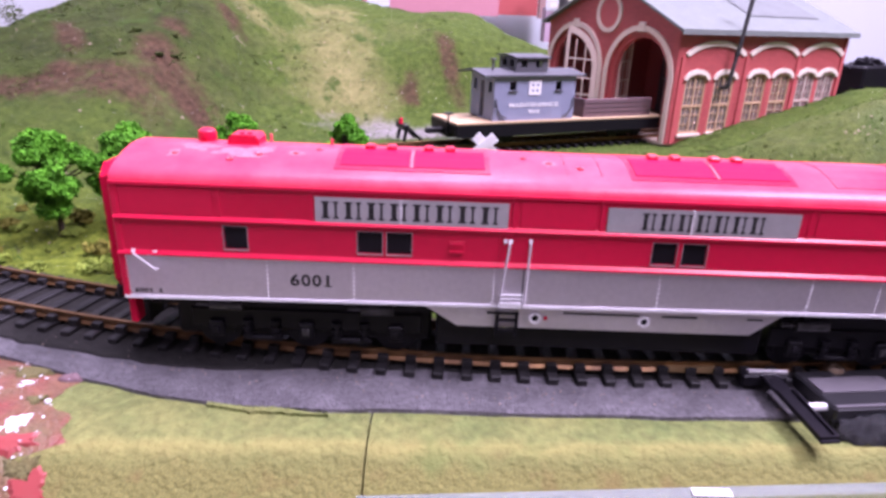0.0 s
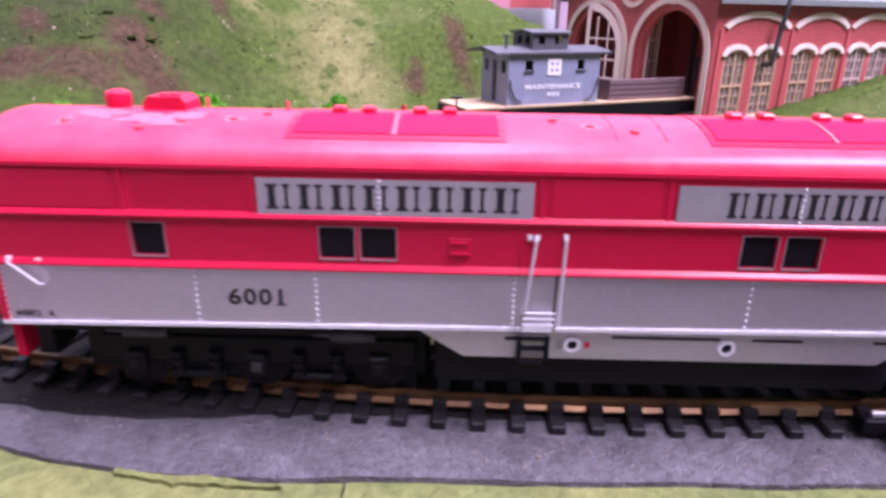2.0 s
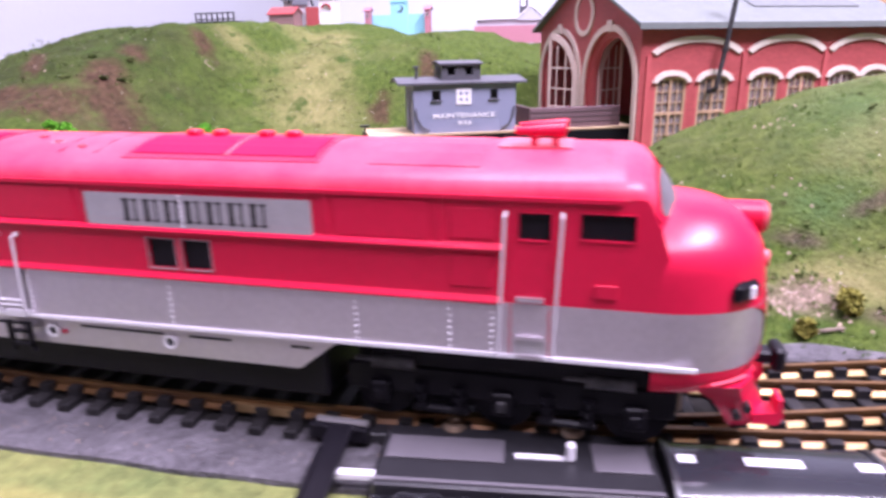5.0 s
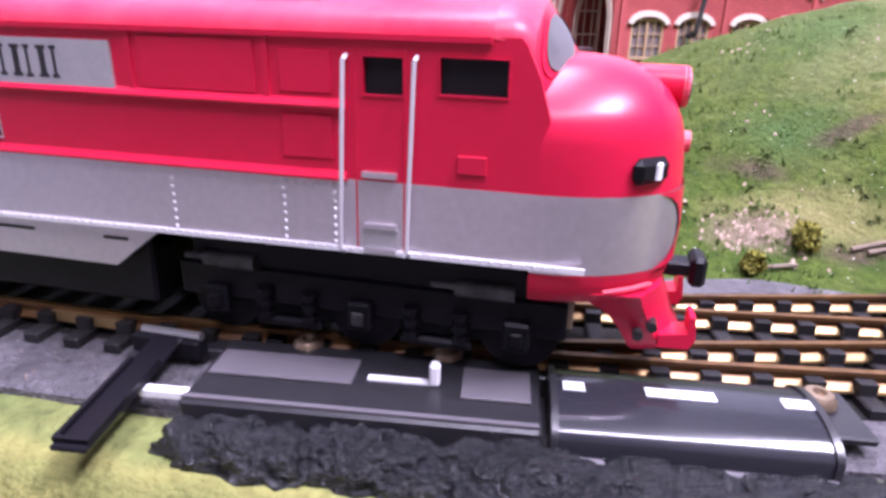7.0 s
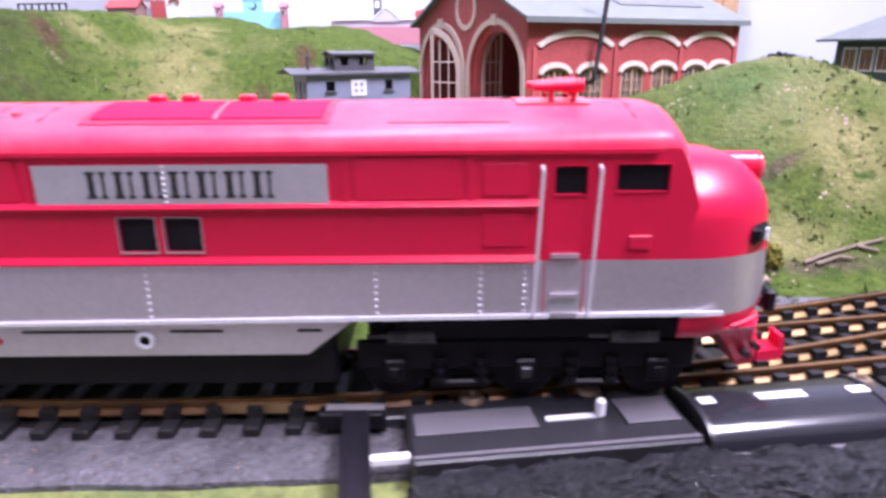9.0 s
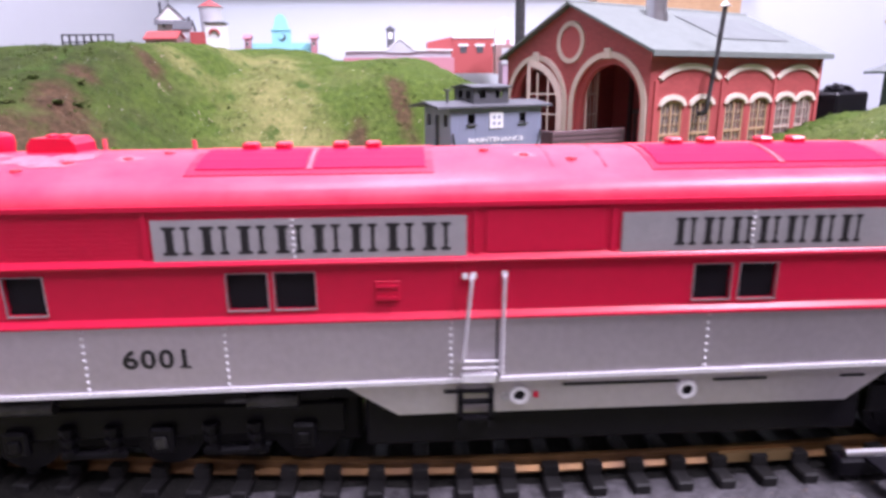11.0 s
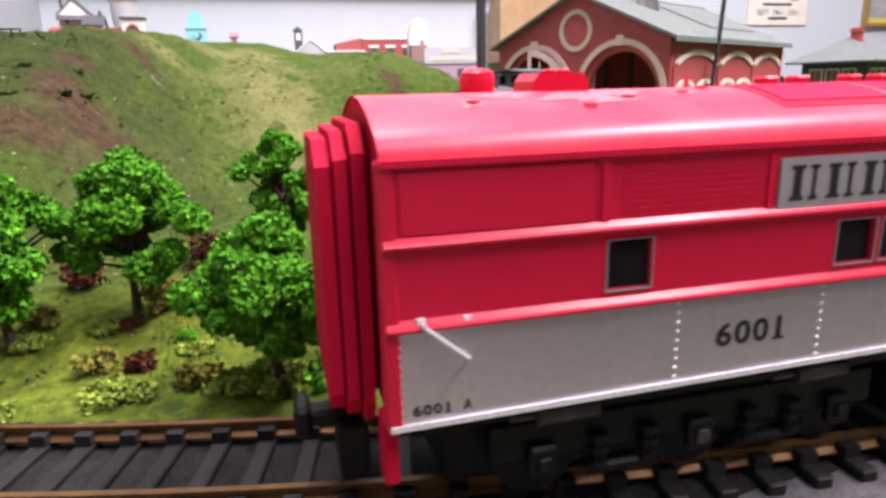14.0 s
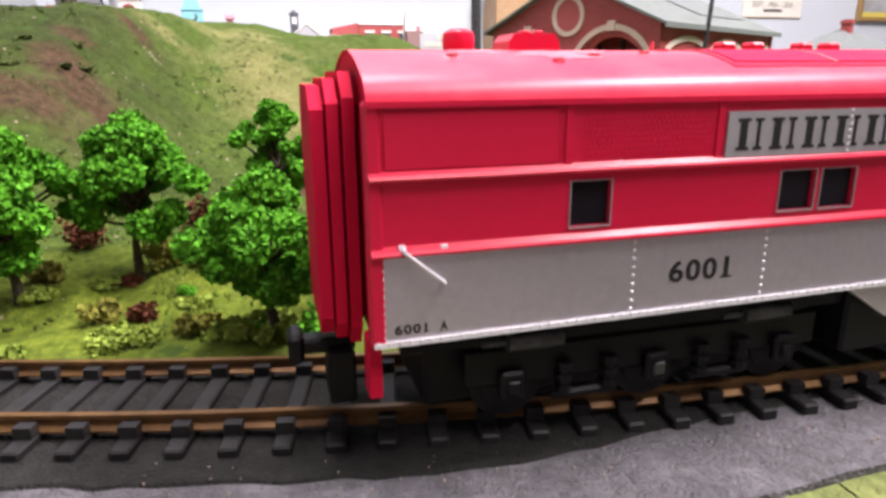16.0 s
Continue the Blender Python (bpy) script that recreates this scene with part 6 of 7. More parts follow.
def town():
    g = 0.070
    W1 = house("farm_house", -0.2220, 0.750, g, 0.0320, 0.030, 0.1350, 0.1512, M_TWHITE, M_DARKGREY, "small white model farm house with a dark gabled roof", 12, True, 0.12, 2, 2)
    part("porch_roof", prism(B(), [(-0.008, 0.058), (0.0, 0.063), (0.0, 0.064), (-0.008, 0.059)], "x", -0.002, 0.034), M_DARKGREY, W1)
    house("small_cottage", -0.1900, 0.715, g, 0.0180, 0.016, 0.1205, 0.1300, M_TGREY, M_DARKGREY, "tiny pale model cottage with a dark roof", 0, False, 0.85, 1)
    house("low_shed", -0.2190, 0.700, g, 0.0370, 0.020, 0.1090, 0.1165, M_TBROWN, M_TRED, "low model shed with a red roof", -8, False, None, 0)
    T = thing("water_tower", pose(-0.1560, 0.750, g), "silver model water tank with a red conical roof", "water tower")
    part("tank", rod(B(), (0, 0, 0.046), (0, 0, 0.0785), 0.0118, 0.0135, 28), M_TSILVER, T, smooth=True)
    part("tank_roof", rod(B(), (0, 0, 0.0785), (0, 0, 0.0865), 0.0150, 0.0010, 28), M_TRED, T, "red conical roof")
    part("finial", rod(B(), (0, 0, 0.0865), (0, 0, 0.0890), 0.0008), M_TRED, T)
    for a in range(4):
        c, s = math.cos(a * 1.5708 + 0.7), math.sin(a * 1.5708 + 0.7)
        part("leg", rod(B(), (0.010 * c, 0.010 * s, 0.0), (0.009 * c, 0.009 * s, 0.047), 0.0011), M_TRED, T)
    T = thing("pavilion", pose(-0.1640, 0.705, g), "small model pavilion with a flat dark roof and a red arch", "pavilion")
    part("roof", box(B(), 0.0105, 0, 0.0560, 0.0345, 0.020, 0.0578, 0.0002), M_DARKGREY, T)
    part("wall", box(B(), 0.0120, 0.002, 0.0, 0.0330, 0.018, 0.0560), M_TWHITE, T)
    part("arch", arch_band(B(), 0.0225, 0.0440, 0.0045, 0.0045, 0, 180, 0.0020, -0.0008, 0.002, 14), M_TRED, T)
    part("annex", box(B(), -0.006, 0.002, 0.0, 0.0115, 0.016, 0.0470), M_TRED, T)
    # the sky-blue front
    T = thing("blue_facade", pose(-0.1100, 0.860, g), "sky-blue toy church front with a round window", "model building")
    outline = [(0.004, 0), (0.030, 0), (0.030, 0.060), (0.0275, 0.060), (0.0275, 0.064)] + [(0.017 + 0.0085 * math.cos(radians(a)), 0.068 + 0.0130 * math.sin(radians(a))) for a in range(0, 181, 15)] + [(0.0065, 0.064), (0.0065, 0.060), (0.004, 0.060)]
    part("front", prism(B(), outline, "y", 0.0, 0.006), M_TBLUE, T)
    part("cornice", box(B(), 0.0030, -0.0014, 0.0590, 0.0310, 0.0, 0.0610), M_TBLUE, T)
    part("round_window", rod(B(), (0.0185, -0.0006, 0.0500), (0.0185, 0.0004, 0.0500), 0.0050, seg=20), M_INKB, T, "dark round window")
    part("window_moon", rod(B(), (0.0168, -0.0012, 0.0510), (0.0168, -0.0006, 0.0510), 0.0040, seg=20), M_TBLUE, T)
    part("side_wing", box(B(), -0.026, 0.001, 0.0, 0.004, 0.006, 0.0420), M_TBLUE, T)
    part("side_wing", box(B(), 0.030, 0.001, 0.0, 0.062, 0.006, 0.0425), M_TBLUE, T)
    for x in (-0.1410, -0.0500):
        house("pink_block", x, 0.845, g, 0.0075, 0.010, 0.1180, 0.1220, M_TPINK, M_TPINK, "small pink model block", 0, False, None, 1)
    # the long station
    T = thing("station_building", pose(-0.0340, 1.150, g), "long grey model station with white eaves and a clock cupola", "model building")
    part("wall", box(B(), 0.003, 0.003, 0, 0.200, 0.05, 0.0430), M_TGREY, T)
    part("plinth", box(B(), 0.0, -0.010, 0, 0.205, 0.003, 0.0310), M_TPINK, T, "pink lower wall")
    part("gable", prism(B(), [(0.080, 0.040), (0.130, 0.040), (0.130, 0.044), (0.1045, 0.0640), (0.080, 0.044)], "y", -0.002, 0.012), M_TGREY, T)
    for a, b in (((0.0, 0.0425), (0.080, 0.0440)), ((0.080, 0.0440), (0.1045, 0.0645)), ((0.1045, 0.0645), (0.130, 0.0440)), ((0.130, 0.0440), (0.203, 0.0430))):
        part("eave_board", prism(B(), [a, b, (b[0], b[1] + 0.0026), (a[0], a[1] + 0.0026)], "y", -0.004, 0.001), M_TWHITE, T)
    c = part("cupola", box(B(), 0.0795, 0.030, 0.040, 0.0935, 0.044, 0.0820), M_DARKGREY, T, "dark clock cupola")
    part("cupola_roof", rod(B(), (0.0865, 0.037, 0.0820), (0.0865, 0.037, 0.0905), 0.0115, 0.0005, 4), M_DARKGREY, c)
    part("clock_face", box(B(), 0.0825, 0.0292, 0.0660, 0.0905, 0.030, 0.0780), M_TWHITE, c)
    # brick block with white window heads
    T = thing("brick_block", pose(0.1225, 1.200, g + 0.003), "red brick model block with a white parapet and window heads", "model building")
    part("wall", box(B(), 0.050, 0.0, 0, 0.165, 0.06, 0.0660), M_TRED, T)
    part("side_wall", prism(B(), [(0.0, 0.0), (0.050, 0.0), (0.050, 0.068), (0.0, 0.0580)], "y", 0.002, 0.058), M_TRED, T)
    part("parapet", box(B(), 0.049, -0.002, 0.0650, 0.166, 0.0, 0.0700), M_TWHITE, T)
    for x in (0.064, 0.096, 0.128):
        p = part("window", box(B(), x, -0.0010, 0.0380, x + 0.0130, 0.0, 0.0520), M_INKB, T)
        part("window_head", box(B(), x - 0.003, -0.0025, 0.0500, x + 0.0160, -0.0010, 0.0545), M_TWHITE, p)
    T = thing("white_facade", pose(0.2415, 1.100, g), "white round-topped model facade", "model building")
    o = [(0.0, 0.0), (0.034, 0.0), (0.034, 0.060)] + [(0.017 + 0.017 * math.cos(radians(a)), 0.060 + 0.037 * math.sin(radians(a)) ** 1.1) for a in range(15, 180, 15)] + [(0.0, 0.058)]
    part("front", prism(B(), o, "y", 0.0, 0.02), M_TWHITE, T)
    part("annex", box(B(), -0.002, -0.024, 0, 0.027, -0.002, 0.0500), M_TBROWN, T, "dark brown annex in front")
    part("door", box(B(), 0.019, -0.0010, 0.030, 0.027, 0.0, 0.0600), M_TPINK, T)
    T = thing("mauve_shop", pose(0.2340, 0.950, 0.0360), "mauve model shop front with a lettered fascia", "model building")
    part("wall", box(B(), 0.0, 0.0, 0, 0.092, 0.05, 0.0530), M_MAUVE, T)
    part("fascia", box(B(), -0.002, -0.002, 0.0480, 0.094, 0.0, 0.0720), M_TGREY, T, "grey sign fascia")
    for z, x0, x1, n in ((0.0635, 0.026, 0.056, 6), (0.0525, 0.006, 0.084, 16)):
        for k in range(n):
            w = (x1 - x0) / n
            part("letter_bar", box(B(), x0 + k * w, -0.0030, z, x0 + (k + 0.72) * w, -0.002, z + 0.0065), M_CREAM, T)
    for x in (0.014, 0.052, 0.076):
        part("window", box(B(), x, -0.0012, 0.0270, x + 0.010, 0.0, 0.0400), M_INKB, T)
    # girder bridge on the ridge
    T = thing("girder_bridge", pose(-0.2730, 0.620, 0.0890, 0, 0, -6), "black model girder bridge on the ridge", "model bridge")
    for z in (0.0, 0.0115, 0.0185):
        part("chord", box(B(), 0.0, 0.0, z, 0.055, 0.002, z + 0.0012), M_DARK, T)
    for k in range(8):
        part("upright", box(B(), 0.0077 * k, 0.0, 0.0, 0.0077 * k + 0.0008, 0.002, 0.0190), M_DARK, T)
    part("deck", box(B(), 0.0, 0.002, 0.0, 0.055, 0.018, 0.0100), M_DARK, T)


def depot():
    T = thing("signal_depot", pose(0.5520, 0.4500, 0.0185, 0, 0, 22), "model depot with a grey hipped roof, red chimney and white sashes", "model building")
    L, Wd, H = 0.084, 0.060, 0.0470
    part("wall", box(B(), 0, 0, 0, L, Wd, H), M_DGREEN, T, "dark green plank wall")
    o = 0.012
    bm = B()
    a = [bm.verts.new(p) for p in ((-o, -o, H), (L + o, -o, H), (L + o, Wd + o, H), (-o, Wd + o, H))]
    r = [bm.verts.new(p) for p in ((L * 0.40, Wd / 2, H + 0.0240), (L * 0.60, Wd / 2, H + 0.0240))]
    for f in ((a[0], a[1], r[1], r[0]), (a[1], a[2], r[1]), (a[2], a[3], r[0], r[1]), (a[3], a[0], r[0]), (a[3], a[2], a[1], a[0])):
        bm.faces.new(f)
    part("roof", bm, M_SLATEDK, T, "grey hipped roof")
    part("eave_board", box(B(), -o, -o, H - 0.0020, L + o, -o + 0.0012, H), M_DGREEN, T)
    part("eave_board", box(B(), -o, -o, H - 0.0020, -o + 0.0012, Wd + o, H), M_DGREEN, T)
    ch = part("chimney", box(B(), L * 0.36, Wd * 0.35, H + 0.008, L * 0.36 + 0.0085, Wd * 0.35 + 0.0085, H + 0.0325), M_TRED, T, "red brick chimney")
    part("chimney_cap", box(B(), L * 0.36 - 0.001, Wd * 0.35 - 0.001, H + 0.0285, L * 0.36 + 0.0095, Wd * 0.35 + 0.0095, H + 0.0310), M_TRED, ch)
    for k in range(5):
        x = 0.008 + k * 0.0145
        p = part("window", box(B(), x, -0.0008, 0.020, x + 0.0125, 0.0, 0.0400), M_TWHITE, T, "white sash window")
        for i in range(2):
            for j in range(2):
                part("pane", box(B(), x + 0.0014 + 0.0052 * i, -0.0012, 0.0215 + 0.0090 * j, x + 0.0058 + 0.0052 * i, -0.0008, 0.0292 + 0.0090 * j), M_PANEBR, p)
    for k in range(3):
        y = 0.008 + k * 0.0155
        p = part("window", box(B(), -0.0008, y, 0.020, 0.0, y + 0.0130, 0.0400), M_TWHITE, T, "white sash window")
        for i in range(2):
            part("pane", box(B(), -0.0012, y + 0.0014 + 0.0054 * i, 0.0215, -0.0008, y + 0.0062 + 0.0054 * i, 0.0385), M_PANEBR, p)
    for x, y in ((-o + 0.002, -o + 0.002), (L + o - 0.002, -o + 0.002)):
        part("bracket", wire(B(), [(x, y, H), (x + (0.009 if x < 0 else -0.009), y + 0.009, H - 0.012)], 0.0008), M_DGREEN, T)
    C = thing("coal_tender", pose(0.4500, 0.4500, 0.0080, 0, 0, 30), "black model rail car parked behind the engine house", "model train car")
    part("body", box(B(), 0, 0, 0.008, 0.055, 0.028, 0.0400, 0.002), M_DARK, C)
    part("load", lumpy(B(), 0.0275, 0.014, 0.038, 0.024, 0.011, 0.008, 3.0), M_DARK, C, "heaped coal")
    for x in (0.010, 0.045):
        part("wheel_set", rod(B(), (x, 0.002, 0.005), (x, 0.026, 0.005), 0.005, seg=16), M_DARK, C)


def wall_things():
    yb = 1.318
    S = thing("wall_shelf", pose(-0.395, 1.280, 0.258), "long white wall shelf above the town", "shelf")
    part("board", box(B(), 0, 0, 0, 1.190, yb - 1.280, 0.014, 0.001), M_SHELF, S)
    part("front_lip", box(B(), 0, -0.004, -0.004, 1.194, 0.0, 0.030, 0.001), M_SHELF, S, "white front edge")
    part("dark_trim", box(B(), 0, 0.010, 0.014, 1.185, 0.016, 0.032), M_DARK, S)
    P = thing("carved_oak_panel", pose(0.4909, 1.235, 0.095), "scalloped varnished oak rack with a heart cut-out under the shelf", "wooden rack")
    key = ((0.0, 0.1625), (0.23, 0.1450), (0.375, 0.1600), (0.61, 0.1605), (0.765, 0.1450), (1.0, 0.1610))
    Wp, hx, hz, hw = 0.233, 0.113, 0.131, 0.0165

    def top(x):
        u = x / Wp
        for (a, za), (b, zb) in zip(key, key[1:]):
            if u <= b:
                return za + (zb - za) * smooth01(a, b, u)
        return key[-1][1]

    def heart(x):
        d = abs(x - hx) / hw
        return None if d >= 1 else (hz - 0.019 + 0.022 * d, hz + 0.004 + 0.009 * math.sin(math.pi * min(1.0, 0.25 + 0.75 * d)))
    bm = B()
    xs = sorted({Wp * i / 40 for i in range(41)} | {hx + hw * i / 8 for i in range(-8, 9)})
    for a, b in zip(xs, xs[1:]):
        m = heart((a + b) / 2)
        if m is None:
            prism(bm, [(a, 0.0), (b, 0.0), (b, top(b)), (a, top(a))], "y", 0.0, 0.014)
        else:
            (la, ha), (lb, hb) = heart(a) or (m[0], m[0]), heart(b) or (m[0], m[0])
            prism(bm, [(a, 0.0), (b, 0.0), (b, lb), (a, la)], "y", 0.0, 0.014)
            prism(bm, [(a, ha), (b, hb), (b, top(b)), (a, top(a))], "y", 0.0, 0.014)
    bmesh.ops.remove_doubles(bm, verts=bm.verts, dist=1e-6)
    part("back_board", bm, M_WOOD, P, "scalloped oak board with a heart opening")
    for x in (-0.030, Wp):
        part("side_board", prism(B(), [(-0.004, 0.0), (0.080, 0.0), (0.080, 0.080), (0.060, 0.125), (0.020, 0.155), (-0.004, 0.160)], "x", x, x + 0.030), M_WOOD, P)
    Q = thing("show_poster", pose(1.1250, yb, 0.1760), "aged paper event poster with red sketches on the wall", "poster")
    part("sheet", box(B(), 0, -0.0015, 0, 0.1720, 0, 0.1300), M_PAPER, Q)
    part("edge", box(B(), -0.002, -0.0010, -0.002, 0.174, 0.0, 0.0015), M_GOLD, Q)
    for x, z, w, h in ((0.030, 0.078, 0.055, 0.010), (0.060, 0.088, 0.060, 0.008), (0.090, 0.070, 0.050, 0.014), (0.110, 0.095, 0.030, 0.012), (0.120, 0.056, 0.022, 0.012), (0.025, 0.098, 0.030, 0.006)):
        part("red_sketch", box(B(), x, -0.0022, z, x + w, -0.0015, z + h), M_INK, Q)
    for x, z, w in ((0.045, 0.108, 0.080), (0.040, 0.044, 0.085), (0.060, 0.012, 0.055)):
        part("text_bar", box(B(), x, -0.0020, z, x + w, -0.0015, z + 0.006), M_INKB, Q)
    me = lettering("SEPT. 19th - 20th", 0.0135, 0.026, 0.022, 0.120)
    me.materials.append(M_INKB)
    part("lettering", me, M_INKB, Q, at=pose(0, -0.0018, 0))
    F = thing("framed_picture", pose(1.4700, yb, 0.1700), "framed grey photograph with a yellow strip on the wall", "picture")
    for a in ((0, 0, 0.26, 0.010), (0, 0.170, 0.26, 0.180), (0, 0.010, 0.010, 0.170), (0.25, 0.010, 0.26, 0.170)):
        part("frame_bar", box(B(), a[0], -0.012, a[1], a[2], 0.0, a[3], 0.001), M_GOLD, F)
    part("photograph", box(B(), 0.010, -0.004, 0.022, 0.250, -0.002, 0.170), M_PHOTO, F)
    part("yellow_strip", box(B(), 0.010, -0.005, 0.010, 0.250, -0.002, 0.022), M_YELLOW, F)


M_DGREEN = pmat("dark_green_planks", (0.035, 0.055, 0.045))
M_PANEBR = mat("amber_pane", (0.16, 0.08, 0.05), 0.2, second=(0.30, 0.2, 0.14), scale=120)
town()
depot()
wall_things()


# ---- trees, bushes and litter ----
def leaf_mat(name, a, b):
    m = mat(name, a, 0.8, second=b, scale=260, mix=0.9, spread=0.28, fine=0.2)
    m.node_tree.nodes["Principled BSDF"].inputs["Specular IOR Level"].default_value = 0.15
    return m


M_LEAF = leaf_mat("bright_green_foam_leaves", (0.108, 0.37, 0.020), (0.022, 0.115, 0.008))
M_OLIVE = leaf_mat("olive_foam_leaves", (0.22, 0.20, 0.035), (0.11, 0.11, 0.02))
M_LIME = leaf_mat("yellow_green_foam_leaves", (0.26, 0.32, 0.05), (0.12, 0.19, 0.03))
M_FLOCK = leaf_mat("dark_flock", (0.048, 0.088, 0.018), (0.075, 0.072, 0.024))
M_RUST = leaf_mat("rust_red_foam_leaves", (0.13, 0.040, 0.020), (0.07, 0.024, 0.012))
M_BARK = mat("dark_bark", (0.035, 0.022, 0.014), 0.9, second=(0.07, 0.045, 0.03), scale=400, bump=0.0003, bump_scale=2000)
M_TWIG = mat("weathered_twig", (0.20, 0.15, 0.11), 0.8, second=(0.08, 0.06, 0.045), scale=400, mix=0.8)
M_PEBBLE = mat("pale_pebbles", (0.38, 0.28, 0.22), 0.8, second=(0.22, 0.15, 0.11), scale=300, spread=0.25)


def leaves(rng, bm, c, rad, n, size):
    for _ in range(n):
        while True:
            d = Vector((rng.uniform(-1, 1), rng.uniform(-1, 1), rng.uniform(-1, 1)))
            if 0.25 < d.length < 1:
                break
        p = Vector(c) + Vector((d.x * rad[0], d.y * rad[1], d.z * rad[2]))
        s = size * rng.uniform(0.6, 1.4)
        a = Vector((rng.gauss(0, 1), rng.gauss(0, 1), rng.gauss(0, 1))).normalized()
        b = a.orthogonal().normalized()
        q = a.cross(b)
        t0 = rng.uniform(0, 6.28)
        pts = []
        for k in range(4):
            w = t0 + k * 1.5708 + rng.uniform(-0.3, 0.3)
            pts.append(p + s * (b * math.cos(w) + q * math.sin(w)) + a * (s * 0.35 * (1 if k % 2 else -1)))
        v = [bm.verts.new(x) for x in pts]
        bm.faces.new((v[0], v[1], v[2]))
        bm.faces.new((v[0], v[2], v[3]))


def tree(seed, x, y, z, height, spread, clumps=26, per=120, lean=0.0):
    rng = random.Random(seed)
    T = thing("model_tree", pose(x, y, z), "bright green foam-leaved model tree on a dark trunk", "tree", group="trees beside the track")
    tr = B()
    top = Vector((lean, 0, height * 0.62))
    p0 = Vector((0, 0, -0.002))
    r0 = 0.0013
    for k in range(5):
        f = (k + 1) / 5
        p1 = top * f + Vector((rng.uniform(-1, 1), rng.uniform(-1, 1), 0)) * 0.0008
        rod(tr, p0, p1, r0, r0 * 0.82, 8)
        p0, r0 = p1, r0 * 0.82
    cr = B()
    for k in range(clumps):
        a = rng.uniform(0, 6.283)
        u = rng.random()
        hz = height * (0.29 + 0.65 * u)
        w = spread * (0.18 + 0.92 * math.sin(math.pi * min(1, 0.10 + 0.80 * u))) * rng.uniform(0.35, 1.0) * (1.0 - 0.55 * max(0, u - 0.55) / 0.45)
        c = Vector((lean * hz / height + w * math.cos(a), w * math.sin(a) * 0.9, hz))
        if k % 2 == 0:
            rod(tr, top * (0.45 + 0.5 * u), c, 0.0006, 0.0002, 5)
        q = spread * rng.uniform(0.15, 0.32)
        leaves(rng, cr, c, (q, q, q * 0.8), int(per * 0.85), 0.00068)
    part("trunk", tr, M_BARK, T)
    part("crown", cr, M_LEAF, T, "crown of small bright green foam leaves")
    return T


def bush(seed, x, y, r, h, material, label):
    rng = random.Random(seed)
    z = max(ground(x, y), -0.0058)
    bm = B()
    for k in range(8):
        a, w = rng.uniform(0, 6.28), rng.uniform(0, 0.75) * r
        leaves(rng, bm, (x + w * math.cos(a), y + w * math.sin(a) * 0.8, z + h * rng.uniform(0.15, 0.7)), (r * 0.45, r * 0.45, h * 0.40), 55, 0.0007)
    rod(bm, (x, y, z - 0.001), (x, y, z + h * 0.4), 0.0006)
    return solo("low_bush", bm, material, label, "bush", group="bushes beside the track")


for k, (x, y, h, s, n, lean) in enumerate(((-0.0680, 0.0880, 0.040, 0.0150, 34, -0.001), (-0.0435, 0.0950, 0.0410, 0.0150, 40, 0.001), (-0.0120, 0.0570, 0.0345, 0.0140, 46, -0.001),
                                          (-0.0090, 0.1200, 0.0400, 0.0115, 30, 0.001), (0.0285, 0.1600, 0.0330, 0.0100, 26, 0.0), 
                                          (0.0020, 0.0700, 0.0150, 0.0065, 12, 0.0))):
    tree(40 + k, x, y, max(ground(x, y), -0.0055), h, s, n + 18, 330, lean)
for k, (x, y, r, h, m, lab) in enumerate((
        (-0.0370, 0.0990, 0.0075, 0.0075, M_OLIVE, "olive foam bush in the grass"), (-0.0480, 0.0760, 0.0050, 0.0050, M_OLIVE, "olive foam bush in the grass"),
        (-0.0200, 0.0590, 0.0060, 0.0045, M_LIME, "yellow-green foam clump beside the track"), (-0.0120, 0.0560, 0.0055, 0.0045, M_LIME, "yellow-green foam clump beside the track"),
        (-0.0030, 0.0560, 0.0050, 0.0060, M_LEAF, "bright green foam clump beside the track"), (-0.0620, 0.0610, 0.0055, 0.0030, M_LIME, "yellow-green foam clump beside the track"),
        (-0.0270, 0.0640, 0.0050, 0.0040, M_OLIVE, "olive foam bush in the grass"), (-0.0300, 0.1250, 0.0080, 0.0120, M_RUST, "rust-red foam bush under the trees"),
        (-0.0600, 0.1180, 0.0080, 0.0100, M_RUST, "rust-red foam bush under the trees"), (-0.0660, 0.0980, 0.0060, 0.0050, M_OLIVE, "olive foam bush in the grass"),
        (0.2668, 0.0765, 0.0042, 0.0058, M_OLIVE, "dark olive foam bush beside the turnout"), (0.2552, 0.0680, 0.0038, 0.0048, M_OLIVE, "dark olive foam bush beside the turnout"),
        (0.0060, 0.1180, 0.0080, 0.0090, M_LIME, "yellow-green foam clump behind the train"),
        (-0.0800, 0.0640, 0.0070, 0.0030, M_LIME, "yellow-green foam clump beside the track"), (-0.0420, 0.0620, 0.0070, 0.0030, M_LIME, "yellow-green foam clump beside the track"))):
    bush(90 + k, x, y, r, h, m, lab)


for x, y, r, h in ((-0.108, 0.233, 0.0036, 0.0022), (-0.092, 0.246, 0.0036, 0.0022), (-0.086, 0.253, 0.0030, 0.0022), (-0.110, 0.261, 0.0040, 0.0026), (-0.091, 0.271, 0.0040, 0.0026)):
    bush(400 + int(-x * 1000), x, y, r * 0.9, h * 0.45, M_FLOCK, "dark green flock clump on the hillside")
for x, y, r, h in ((-0.262, 0.385, 0.020, 0.022), (-0.240, 0.392, 0.016, 0.016), (-0.220, 0.400, 0.012, 0.011)):
    bush(150 + int(-x * 1000), x, y, r, h, M_FLOCK, "dark green shrub on the ridge")


